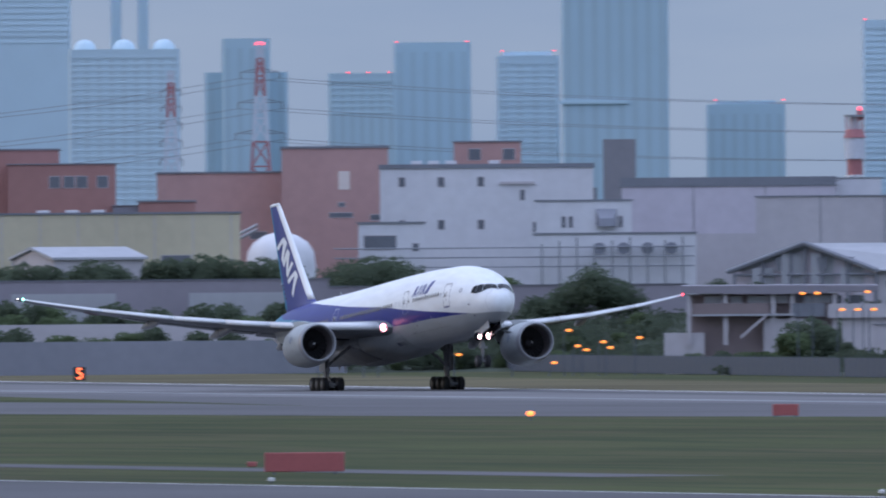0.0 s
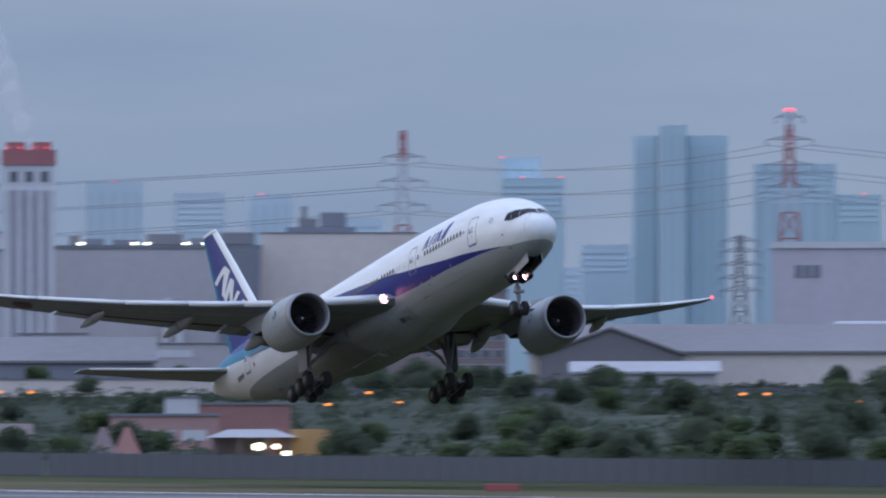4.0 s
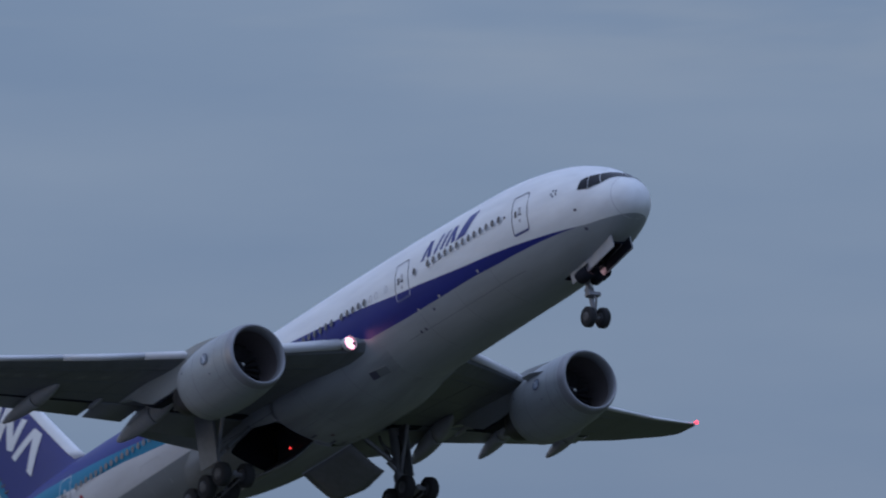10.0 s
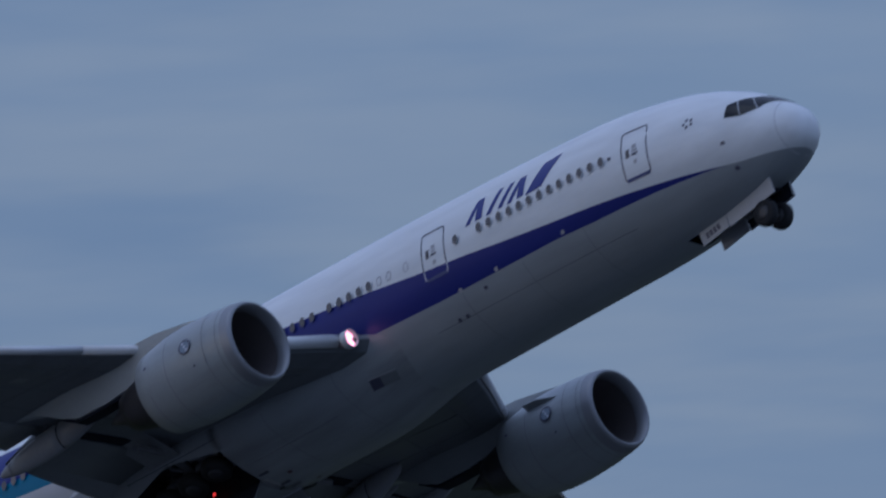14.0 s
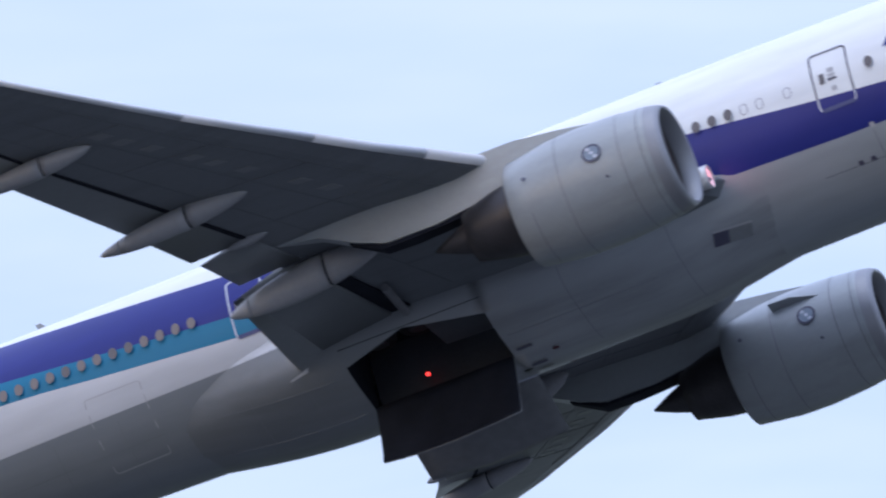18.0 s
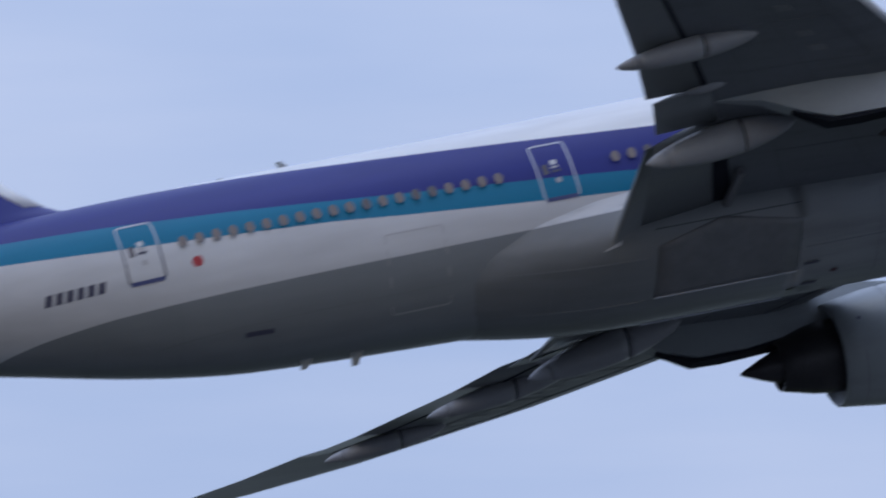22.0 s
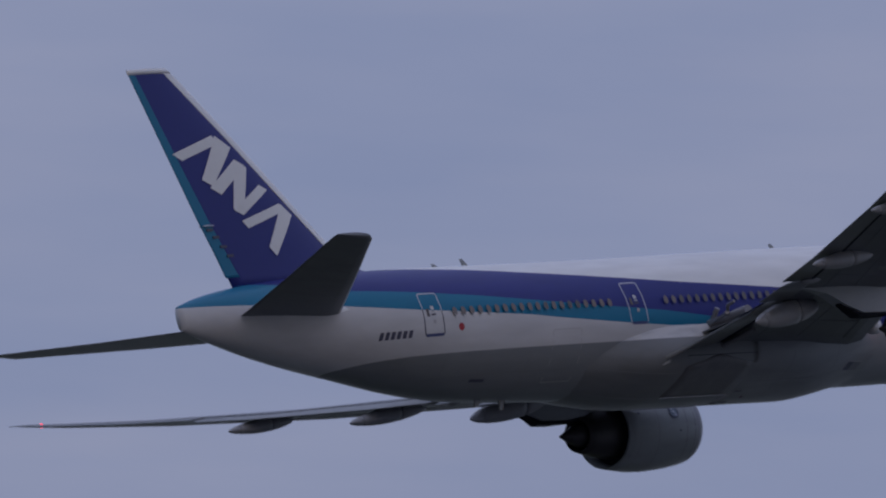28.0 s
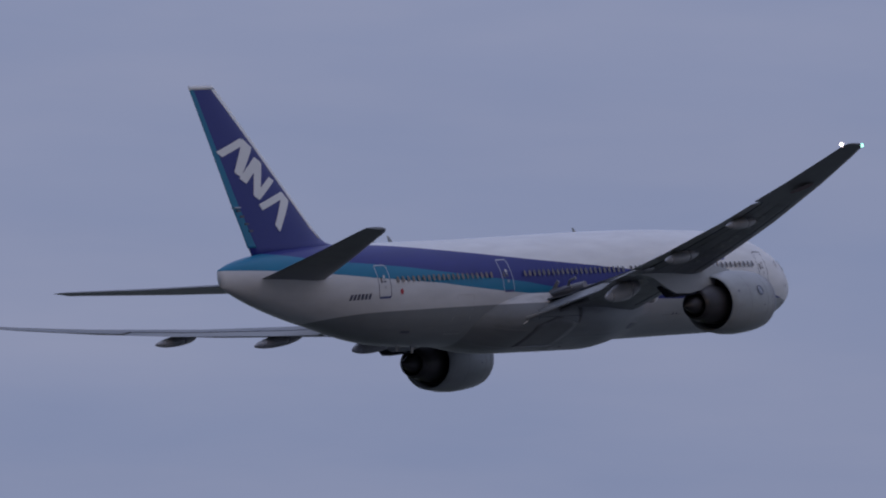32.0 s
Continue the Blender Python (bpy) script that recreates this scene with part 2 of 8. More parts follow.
def paint(name, base, layers, fore_gain=1.5, aft_gain=1.0):
    """Aircraft paint: colours laid one over another above lines z(station); slight soiling and panel tone."""
    m = material(name, (1, 1, 1), 0.42, 0, 0.0, spec=0.3)
    nt = m.node_tree
    b = nt.nodes["Principled BSDF"]
    co = nt.nodes.new("ShaderNodeTexCoord")
    sep = nt.nodes.new("ShaderNodeSeparateXYZ")
    nt.links.new(co.outputs["Object"], sep.inputs[0])
    st = nt.nodes.new("ShaderNodeMath")
    st.operation = "SUBTRACT"
    st.inputs[0].default_value = 31.8
    nt.links.new(sep.outputs["X"], st.inputs[1])
    colour = fore_aft_tone(nt, st.outputs["Value"], base, fore_gain, aft_gain)
    for line, rgb in layers:
        mix = nt.nodes.new("ShaderNodeMix")
        mix.data_type = "RGBA"
        nt.links.new(above(nt, sep.outputs["Z"], ramp_of(nt, st.outputs["Value"], line)), mix.inputs["Factor"])
        nt.links.new(colour, mix.inputs["A"])
        mix.inputs["B"].default_value = (*rgb, 1)
        colour = mix.outputs["Result"]
    mp = nt.nodes.new("ShaderNodeMapping")
    mp.inputs["Scale"].default_value = (0.25, 1.2, 1.2)
    soil = nt.nodes.new("ShaderNodeTexNoise")
    soil.inputs["Scale"].default_value, soil.inputs["Detail"].default_value = 1.4, 6
    nt.links.new(co.outputs["Object"], mp.inputs["Vector"])
    nt.links.new(mp.outputs["Vector"], soil.inputs["Vector"])
    mr = nt.nodes.new("ShaderNodeMapRange")
    mr.inputs["From Min"].default_value, mr.inputs["From Max"].default_value = 0.3, 0.7
    mr.inputs["To Min"].default_value, mr.inputs["To Max"].default_value = 0.9, 1.03
    nt.links.new(soil.outputs["Fac"], mr.inputs["Value"])
    mul = nt.nodes.new("ShaderNodeVectorMath")
    mul.operation = "SCALE"
    nt.links.new(colour, mul.inputs[0])
    nt.links.new(mr.outputs["Result"], mul.inputs["Scale"])
    nt.links.new(mul.outputs["Vector"], b.inputs["Base Color"])
    return m


WHITE, BLUE, SKY_BLUE, GREY = (0.78, 0.8, 0.81), (0.018, 0.026, 0.2), (0.005, 0.18, 0.32), (0.235, 0.254, 0.268)
BELLY = [(-1, -1.5), (3, -1.5), (6, -1.44), (9, -1.42), (11, -1.34), (17, -1.35), (20, -1.28), (28, -1.3), (38, -1.23), (46, -1.27), (51, -1.27), (53, -1.33), (57, -1.6), (64, -1.7)]
LOW = [(-1, -1.5), (3, -1.5), (6, -1.44), (9, -1.42), (11, -1.34), (17, -1.35), (20, -1.28), (24, -1.25), (30, -0.95), (36.3, -0.51), (38.1, -0.36), (39.9, -0.2), (41.7, -0.04), (43.4, 0.14), (47, 0.41), (50.5, 0.69), (52.2, 0.86), (53.9, 1.03), (56, 1.28), (63, 1.83), (64, 1.9)]
MID = [(-1, -1.5), (3, -1.5), (6, -1.44), (9, -1.42), (11, -1.34), (17, -1.35), (20, -1.28), (25, -1.15), (34.3, 0.0), (36.1, 0.18), (37.9, 0.33), (43.2, 0.84), (46.7, 1.21), (48.5, 1.37), (50.2, 1.53), (51.9, 1.67), (53.7, 1.8), (55, 2.0), (58.5, 2.65), (60, 4), (64, 4)]
TOP = [(-1, -1.55), (2.33, -1.55), (3.16, -1.48), (4.4, -1.34), (5.8, -1.2), (7.2, -1.05), (8.8, -0.9), (10.4, -0.76), (12.0, -0.61), (13.7, -0.43), (15.3, -0.25), (17.5, -0.05), (18.7, 0.09), (20.4, 0.31), (22.2, 0.48), (24, 0.64), (33, 1.38), (35.6, 1.63), (39.1, 1.97), (42.6, 2.3), (46, 2.65), (50, 2.98), (54, 9), (64, 9)]
LOWER_WHITE = (0.6, 0.61, 0.625)
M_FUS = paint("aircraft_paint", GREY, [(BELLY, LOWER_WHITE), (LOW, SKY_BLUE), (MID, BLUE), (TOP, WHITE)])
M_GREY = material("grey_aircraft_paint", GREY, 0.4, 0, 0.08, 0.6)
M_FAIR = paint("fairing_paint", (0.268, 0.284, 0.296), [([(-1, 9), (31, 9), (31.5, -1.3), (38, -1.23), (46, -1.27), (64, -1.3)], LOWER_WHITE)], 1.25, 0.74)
# near-black, so the shade inside the bay is in the rib colour
M_BAY = material("bay_shade_metal", (0.024, 0.026, 0.032), 0.6, 0.0, 0.5, 1.2)
M_DOOR = material("pale_grey_door_paint", (0.42, 0.43, 0.45), 0.4, 0, 0.12, 0.8)
M_BAYDOOR = material("bay_door_paint", (0.17, 0.175, 0.185), 0.42, 0, 0.3, 0.35)
M_HATCH = material("hatch_seam_paint", (0.42, 0.42, 0.44), 0.5, 0, 0.1)
M_RADOME = material("radome_seam_paint", (0.52, 0.53, 0.55), 0.5, 0, 0.1)
M_SEAM = material("panel_seam_paint", (0.36, 0.36, 0.4), 0.5, 0, 0.1)
M_WING = material("wing_grey_paint", (0.203, 0.215, 0.22), 0.4, 0, 0.1, 0.5)
M_DARKWING = material("wing_underside_paint", (0.157, 0.17, 0.184), 0.45, 0, 0.1, 0.5)
M_WHITE = material("white_gloss_paint", WHITE, 0.35, 0, 0.05, 0.5)
M_BLUE = material("deep_blue_paint", BLUE, 0.35, 0, 0.06, 0.5)
M_SKYBLUE = material("bright_blue_paint", SKY_BLUE, 0.35, 0, 0.06, 0.5)
M_NACELLE = material("nacelle_grey_paint", (0.315, 0.34, 0.35), 0.35, 0, 0.08, 0.7)
M_CANOE = material("fairing_canoe_paint", (0.29, 0.295, 0.31), 0.4, 0, 0.12, 0.8)
M_SLAT = material("slat_paint", (0.6, 0.61, 0.62), 0.3, 0.0, 0.06)
M_LIP = material("dull_lip_metal", (0.26, 0.265, 0.28), 0.45, 0.4, 0.08)
M_HOT = material("heat_stained_metal", (0.045, 0.042, 0.045), 0.42, 0.4, 0.5, 2.0)
# near-black colour that puts deep shade into recesses, slots and linings
M_BLACK = material("shade_black_metal", (0.018, 0.02, 0.028), 0.8, 0, 0.3, 3.0, spec=0.1)
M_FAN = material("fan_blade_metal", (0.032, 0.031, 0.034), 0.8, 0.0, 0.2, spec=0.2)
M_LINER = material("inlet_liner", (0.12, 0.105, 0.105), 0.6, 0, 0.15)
M_TYRE = material("tyre_rubber", (0.018, 0.018, 0.02), 0.85, 0, 0.2, 6)
M_RIM = material("wheel_rim_metal", (0.07, 0.07, 0.075), 0.5, 0.3, 0.2, 4)
M_STRUT = material("gear_strut_paint", (0.22, 0.22, 0.23), 0.4, 0.2, 0.2, 4)
M_GLASS = material("cockpit_glass", (0.01, 0.011, 0.015), 0.15, 0, 0.0, spec=0.2)
M_PORT = material("cabin_window", (0.12, 0.11, 0.115), 0.2, 0, 0.15, 3)
M_SHADE = material("cabin_window_shade", (0.2, 0.17, 0.16), 0.5, 0, 0.15, 3)
M_LINE = material("door_outline_paint", (0.07, 0.07, 0.11), 0.4, 0, 0.1)
M_PALE = material("pale_outline_paint", (0.55, 0.58, 0.66), 0.4, 0, 0.1)
M_OUTLINE = paint("door_outline_paint", (0.07, 0.07, 0.11), [(LOW, (0.55, 0.58, 0.66)), (TOP, (0.07, 0.07, 0.11))])
M_SILL = material("blue_sill_paint", (0.06, 0.075, 0.2), 0.45, 0, 0.1)
M_BADGE = material("badge_blue_grey", (0.2, 0.25, 0.31), 0.45, 0, 0.1)
ROUNDEL = (24.57, 38.06)
M_WINGSEAM = material("wing_seam_sealant", (0.13, 0.14, 0.152), 0.5, 0, 0.1)
M_BELLYSEAM = material("belly_seam_sealant", (0.2, 0.214, 0.225), 0.5, 0, 0.15)
M_COWLSEAM = material("cowl_seam_paint", (0.17, 0.17, 0.18), 0.5, 0, 0.1)
M_ROUNDEL = material("dull_red_paint", (0.085, 0.016, 0.03), 0.5, 0, 0.1)
M_RED = material("red_paint", (0.4, 0.03, 0.04), 0.45, 0, 0.1)
M_LAND = glow("landing_light_glow", (1.0, 0.36, 0.48), 5)
M_NOSE = glow("nose_light_glow", (1.0, 0.6, 0.68), 9)
M_DOORGLOW = glow("amber_door_glow", (1.0, 0.4, 0.1), 4)
M_NAVR = glow("red_lamp_glow", (1.0, 0.06, 0.1), 3.5)
M_NAVG = glow("green_lamp_glow", (0.35, 1.0, 0.8), 4)
M_WELL = glow("red_bay_lamp_glow", (1.0, 0.05, 0.05), 1.6)
M_STROBE = glow("white_lamp_glow", (1.0, 0.85, 0.88), 5)


# ---- mesh helpers ----
def mesh(name, bm, mat, smooth=False):
    me = bpy.data.meshes.new(name)
    bmesh.ops.recalc_face_normals(bm, faces=bm.faces)
    if smooth:
        for f in bm.faces:
            f.smooth = True
    bm.to_mesh(me)
    bm.free()
    for m in (mat if isinstance(mat, (list, tuple)) else [mat]):
        me.materials.append(m)
    return me


def part(name, bm, mat, parent, label="", smooth=False, at=None):
    ob = new(name, bm if isinstance(bm, bpy.types.Mesh) else mesh(name, bm, mat, smooth))
    ob.parent = parent
    if at is not None:
        ob.matrix_basis = at
    if label:
        tagged(ob, label)
    return ob


def thing(name, label, category, at=None, group="", kind=""):
    ob = new(name)
    if at is not None:
        ob.matrix_basis = at
    return tagged(ob, label, category, group, kind)


def loft(rings, caps=True, bm=None, closed=True):
    bm = bm or bmesh.new()
    vs = [[bm.verts.new(p) for p in r] for r in rings]
    n = len(vs[0])
    for a, b in zip(vs, vs[1:]):
        for i in range(n if closed else n - 1):
            j = (i + 1) % n
            bm.faces.new((a[i], a[j], b[j], b[i]))
    if caps:
        bm.faces.new(vs[0][::-1])
        bm.faces.new(vs[-1])
    return bm


def box(x0, x1, y0, y1, z0, z1, bm=None, m=None):
    bm = bm or bmesh.new()
    v = [bm.verts.new((x, y, z)) for x in (x0, x1) for y in (y0, y1) for z in (z0, z1)]
    for q in ((0, 1, 3, 2), (4, 6, 7, 5), (0, 4, 5, 1), (2, 3, 7, 6), (0, 2, 6, 4), (1, 5, 7, 3)):
        bm.faces.new([v[k] for k in q])
    if m is not None:
        bmesh.ops.transform(bm, matrix=m, verts=v)
    return bm


def tube(points, radii, n=10, bm=None, caps=True):
    """A round bar through the points; radii per point or one."""
    bm = bm or bmesh.new()
    pts = [Vector(p) for p in points]
    radii = radii if isinstance(radii, (list, tuple)) else [radii] * len(pts)
    rings = []
    for i, p in enumerate(pts):
        d = (pts[min(i + 1, len(pts) - 1)] - pts[max(i - 1, 0)]).normalized()
        u = d.orthogonal().normalized() if not rings else (u - d * u.dot(d)).normalized()
        w = d.cross(u)
        rings.append([p + radii[i] * (math.cos(a) * u + math.sin(a) * w) for a in np.linspace(0, 2 * math.pi, n, endpoint=False)])
    return loft(rings, caps, bm)


def spin(profile, n=32, caps=False, bm=None):
    """A solid of revolution about x from (x, r) points."""
    rings = [[(x, r * math.cos(a), r * math.sin(a)) for a in np.linspace(0, 2 * math.pi, n, endpoint=False)] for x, r in profile]
    return loft(rings, caps, bm)


# ---- the airliner ----
GEAR = 31.8
FUSE = [(0.0, -0.5, -0.95, 0.22), (0.1, -0.2, -1.22, 0.52), (0.45, 0.2, -1.56, 0.95), (1.0, 0.66, -1.88, 1.35), (1.6, 1.05, -2.12, 1.66),
        (2.2, 1.43, -2.3, 1.92), (2.9, 1.76, -2.47, 2.17), (3.6, 2.04, -2.61, 2.38), (4.5, 2.33, -2.76, 2.59), (6.0, 2.65, -2.93, 2.82),
        (7.5, 2.88, -3.03, 2.98), (9.0, 3.02, -3.08, 3.07), (11, 3.1, -3.1, 3.1), (41, 3.1, -3.1, 3.1), (44, 3.1, -3.0, 3.08),
        (47, 3.1, -2.82, 2.97), (50, 3.08, -2.36, 2.77), (53, 3.02, -1.73, 2.44), (56, 2.9, -1.12, 1.98), (58.5, 2.72, -0.52, 1.52),
        (60.5, 2.48, 0.04, 1.06), (62, 2.2, 0.5, 0.6), (62.8, 1.98, 0.78, 0.26), (63.05, 1.9, 0.85, 0.14)]
STN = np.array(FUSE)
SLOPE = np.gradient(STN, STN[:, 0], axis=0)


def hull(s):
    """Smooth top, bottom and half width of the fuselage at station s."""
    x = STN[:, 0]
    i = int(min(max(np.searchsorted(x, s, "right") - 1, 0), len(x) - 2))
    h = x[i + 1] - x[i]
    u = min(1.0, max(0.0, (s - x[i]) / h))
    out = []
    for k in (1, 2, 3):
        out.append(float(STN[i, k] * (1 - u) ** 2 * (1 + 2 * u) + SLOPE[i, k] * h * u * (1 - u) ** 2 + STN[i + 1, k] * u * u * (3 - 2 * u) - SLOPE[i + 1, k] * h * u * u * (1 - u)))
    return out


def skin(s, z, side=-1, off=0.012):
    """The point of the fuselage's skin at station s and height z (side -1: starboard)."""
    t, b, w = hull(s)
    c, h = (t + b) / 2, (t - b) / 2
    k = max(-1, min(1, (z - c) / h))
    y = math.sqrt(1 - k * k)
    nrm = Vector((0, y / w, k / h)).normalized()
    p = Vector((GEAR - s, w * y, z)) + nrm * off
    return Vector((p.x, side * p.y, p.z))


def decal(outline, side=-1, off=0.012, step=0.4, bm=None):
    """A thin patch that follows the skin, from a convex outline of (station, height)."""
    bm = bm or bmesh.new()
    fine = []
    for (s0, z0), (s1, z1) in zip(outline, outline[1:] + outline[:1]):
        n = max(1, int(math.hypot(s1 - s0, z1 - z0) / step))
        fine += [(s0 + (s1 - s0) * k / n, z0 + (z1 - z0) * k / n) for k in range(n)]
    bm.faces.new([bm.verts.new(skin(s, z, side, off)) for s, z in fine])
    return bm


def patch(quad, side=-1, off=0.014, n=7):
    """A four-cornered patch of (station, height) laid on the skin in small facets."""
    bm = bmesh.new()
    (a, b, c, d) = [Vector(p) for p in quad]
    rows = [[bm.verts.new(skin(*((a.lerp(b, u / 2)).lerp(d.lerp(c, u / 2), v / n)), side, off)) for u in range(3)] for v in range(n + 1)]
    for p, q in zip(rows, rows[1:]):
        for u in range(2):
            bm.faces.new((p[u], p[u + 1], q[u + 1], q[u]))
    return bm


def frame_decal(s0, s1, z0, z1, w, side=-1, off=0.012, r=0.12, bm=None):
    """A rounded rectangular outline band on the skin."""
    bm = bm or bmesh.new()
    outer, inner = [], []
    for cx, cz, a0 in ((s1 - r, z1 - r, 0), (s0 + r, z1 - r, 90), (s0 + r, z0 + r, 180), (s1 - r, z0 + r, 270)):
        for k in range(4):
            a = radians(a0 + 30 * k)
            outer.append((cx + r * math.cos(a), cz + r * math.sin(a)))
            inner.append((cx + (r - w) * math.cos(a), cz + (r - w) * math.sin(a)))
    def dense(ring):
        out = []
        for p, q in zip(ring, ring[1:] + ring[:1]):
            out += [(p[0] + (q[0] - p[0]) * k / 3, p[1] + (q[1] - p[1]) * k / 3) for k in range(3)]
        return out
    o = [bm.verts.new(skin(s, z, side, off)) for s, z in dense(outer)]
    i = [bm.verts.new(skin(s, z, side, off)) for s, z in dense(inner)]
    for k in range(len(o)):
        j = (k + 1) % len(o)
        bm.faces.new((o[k], o[j], i[j], i[k]))
    return bm


def fuselage_mesh():
    """The tube as a grid of rings, open where the main wheel bays are."""
    sts = sorted(set([round(float(v), 3) for v in STN[:, 0]] + [0.06, 0.25, 0.7, 1.3, 1.9, 2.5, 3.2, 4.0, 5.0, 5.5] + [round(6.5 + 0.7 * k, 3) for k in range(81) if 6.5 + 0.7 * k < 62.5]))
    # a smooth curve through the stations
    n = 64
    bm = bmesh.new()
    rings = []
    for s in sts:
        t, b, w = hull(s)
        c, h = (t + b) / 2, (t - b) / 2
        rings.append([bm.verts.new((GEAR - s, w * math.cos(a), c + h * math.sin(a))) for a in np.linspace(0, 2 * math.pi, n, endpoint=False)])
    for (s, a), (s2, b) in zip(zip(sts, rings), zip(sts[1:], rings[1:])):
        for i in range(n):
            j = (i + 1) % n
            mid = (a[i].co + b[j].co) / 2
            if 28.6 < GEAR - mid.x < 35.4 and mid.z < -1.9 and abs(mid.y) > 0.2:
                continue
            if 2.5 < GEAR - mid.x < 6.5 and mid.z < -1.6 and abs(mid.y) < 0.5:
                continue
            bm.faces.new((a[i], a[j], b[j], b[i]))
    bm.faces.new(rings[0][::-1])
    bm.faces.new(rings[-1])
    return bm


WING = [(0.0, 18.9, 15.6, -1.75, 0.13), (3.1, 21.0, 13.2, -1.36, 0.125), (6.0, 22.97, 11.5, -1.08, 0.115), (9.6, 25.57, 9.35, -0.72, 0.105), (13.7, 28.48, 7.68, -0.12, 0.1),
        (19.0, 32.22, 5.86, 0.78, 0.095), (25.0, 36.46, 3.88, 2.03, 0.09), (28.8, 39.15, 2.55, 2.95, 0.085), (30.0, 39.98, 2.07, 3.27, 0.08), (30.35, 40.55, 1.4, 3.36, 0.07)]
WNG = np.array(WING)


def wing_at(y):
    return [float(np.interp(y, WNG[:, 0], WNG[:, k])) for k in (1, 2, 3, 4)]


def foil(le, chord, z, tc, y, side, a=0.0, b=1.0, n=9, drop=0.0, tilt=0.0, inc=None):
    """An aerofoil ring between chord fractions a and b, at span y."""
    inc = 1.0 - 0.1 * y if inc is None else inc
    def half(f):
        x = max(f, 0)
        return 5 * tc * (0.2969 * math.sqrt(x) - 0.126 * x - 0.3516 * x * x + 0.2843 * x ** 3 - 0.1036 * x ** 4)
    fr = [a + (b - a) * (0.5 - 0.5 * math.cos(math.pi * k / (n - 1))) for k in range(n)]
    camb = lambda f: 0.06 * f * (1 - f) * 0.6
    up = [(f, camb(f) + half(f) * 0.9 + 0.0015) for f in fr]
    lo = [(f, camb(f) - half(f) * (1.0 - 0.38 * min(1.0, f / 0.4)) - 0.0015) for f in fr[::-1]]
    out = []
    ct, sn = math.cos(radians(tilt)), math.sin(radians(tilt))
    for f, h in up + lo:
        dx, dz = (f - a) * chord, h * chord
        dx, dz = dx * ct + dz * sn, -dx * sn + dz * ct
        s = le + a * chord + dx
        out.append(Vector((GEAR - s, side * y, z + dz - drop - (s - le - 0.4 * chord) * math.tan(radians(inc)))))
    return out


def wing_loft(ys, side, a=0.0, b=1.0, drop=0.0, tilt=0.0, shift=0.0):
    rings = []
    for y in ys:
        le, c, z, tc = wing_at(y)
        rings.append(foil(le + shift, c, z, tc, y, side, a, b, drop=drop, tilt=tilt))
    return loft(rings)


def slat_loft(ys, side):
    """A drooped slat: the nose of the aerofoil turned down, its upper skin deeper than its lower one."""
    rings = []
    for y in ys:
        le, c, z, tc = wing_at(y)
        tip = -0.85 * max(0.0, y - 7.0)
        low = 0.05 * c * math.sin(radians(-tip))
        up = foil(le - 0.05, c, z, tc, y, side, 0.0, 0.07 + 0.001 * y, drop=low, tilt=tip)
        lo = foil(le - 0.05, c, z, tc, y, side, 0.0, 0.012 + 0.0008 * y, drop=low, tilt=tip)
        n = len(up) // 2
        rings.append(up[:n] + lo[n:])
    return loft(rings)


def canoe(fore, aft, w, h, side, a=0.0, b=1.0, grow=1.0):
    """A flap-track fairing under the wing, pointed at both ends, or a stretch of it; ends as station, span, height."""
    rings = []
    for k in range(9):
        f = a + (b - a) * k / 8
        r = max(0.02, math.sin(math.pi * f ** 0.9) ** 0.58) * grow
        s, y, z = (p + (q - p) * f for p, q in zip(fore, aft))
        rings.append([Vector((GEAR - s, side * y + w * r * math.cos(t), z + h * r * math.sin(t))) for t in np.linspace(0, 2 * math.pi, 14, endpoint=False)])
    return loft(rings)


def wheel(r, w, parent, at):
    """A tyre on a hub, axle along y."""
    bm = bmesh.new()
    prof = [(-w / 2, r * 0.55), (-w / 2, r * 0.86), (-w * 0.36, r * 0.97), (0, r), (w * 0.36, r * 0.97), (w / 2, r * 0.86), (w / 2, r * 0.55)]
    rings = [[(rr * math.cos(a), x, rr * math.sin(a)) for a in np.linspace(0, 2 * math.pi, 20, endpoint=False)] for x, rr in prof]
    loft(rings, True, bm)
    part("wheel", bm, M_TYRE, parent, "", True, at)
    hub = loft([[(rr * math.cos(a), x, rr * math.sin(a)) for a in np.linspace(0, 2 * math.pi, 16, endpoint=False)] for x, rr in ((-w * 0.5 - 0.01, r * 0.2), (-w * 0.5 - 0.012, r * 0.5), (w * 0.5 + 0.012, r * 0.5), (w * 0.5 + 0.01, r * 0.2))])
    part("rim", hub, M_RIM, parent, "grey wheel rim", True, at)


moving = {}


def airliner():
    plane = thing("airliner", "white blue-striped twin-engine airliner climbing with wheels down then up", "airplane")
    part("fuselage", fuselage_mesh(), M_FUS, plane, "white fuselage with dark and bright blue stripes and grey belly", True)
    bays(plane)
    for side in (-1, 1):
        wing(plane, side)
        engine(plane, side)
        cabin_side(plane, side)
        tailplane(plane, side)
    fin(plane)
    gear(plane)
    return plane


SECTION = [(0.0, -3.7), (0.55, -3.68), (1.2, -3.52), (2.0, -3.22), (2.7, -2.9), (3.15, -2.62), (3.4, -2.25), (3.46, -1.8), (3.36, -1.3), (3.2, -0.7)]
EDGE_AFT = [(-3.2, 39.6), (-2.9, 39.85), (-2.3, 39.75), (-1.75, 39.1), (-1.17, 37.8), (-0.77, 36.3), (-0.6, 35.0)]
EDGE_FORE = [(-3.4, 19.0), (-2.6, 18.4), (-1.9, 18.2), (-1.2, 18.4), (-0.6, 18.8)]


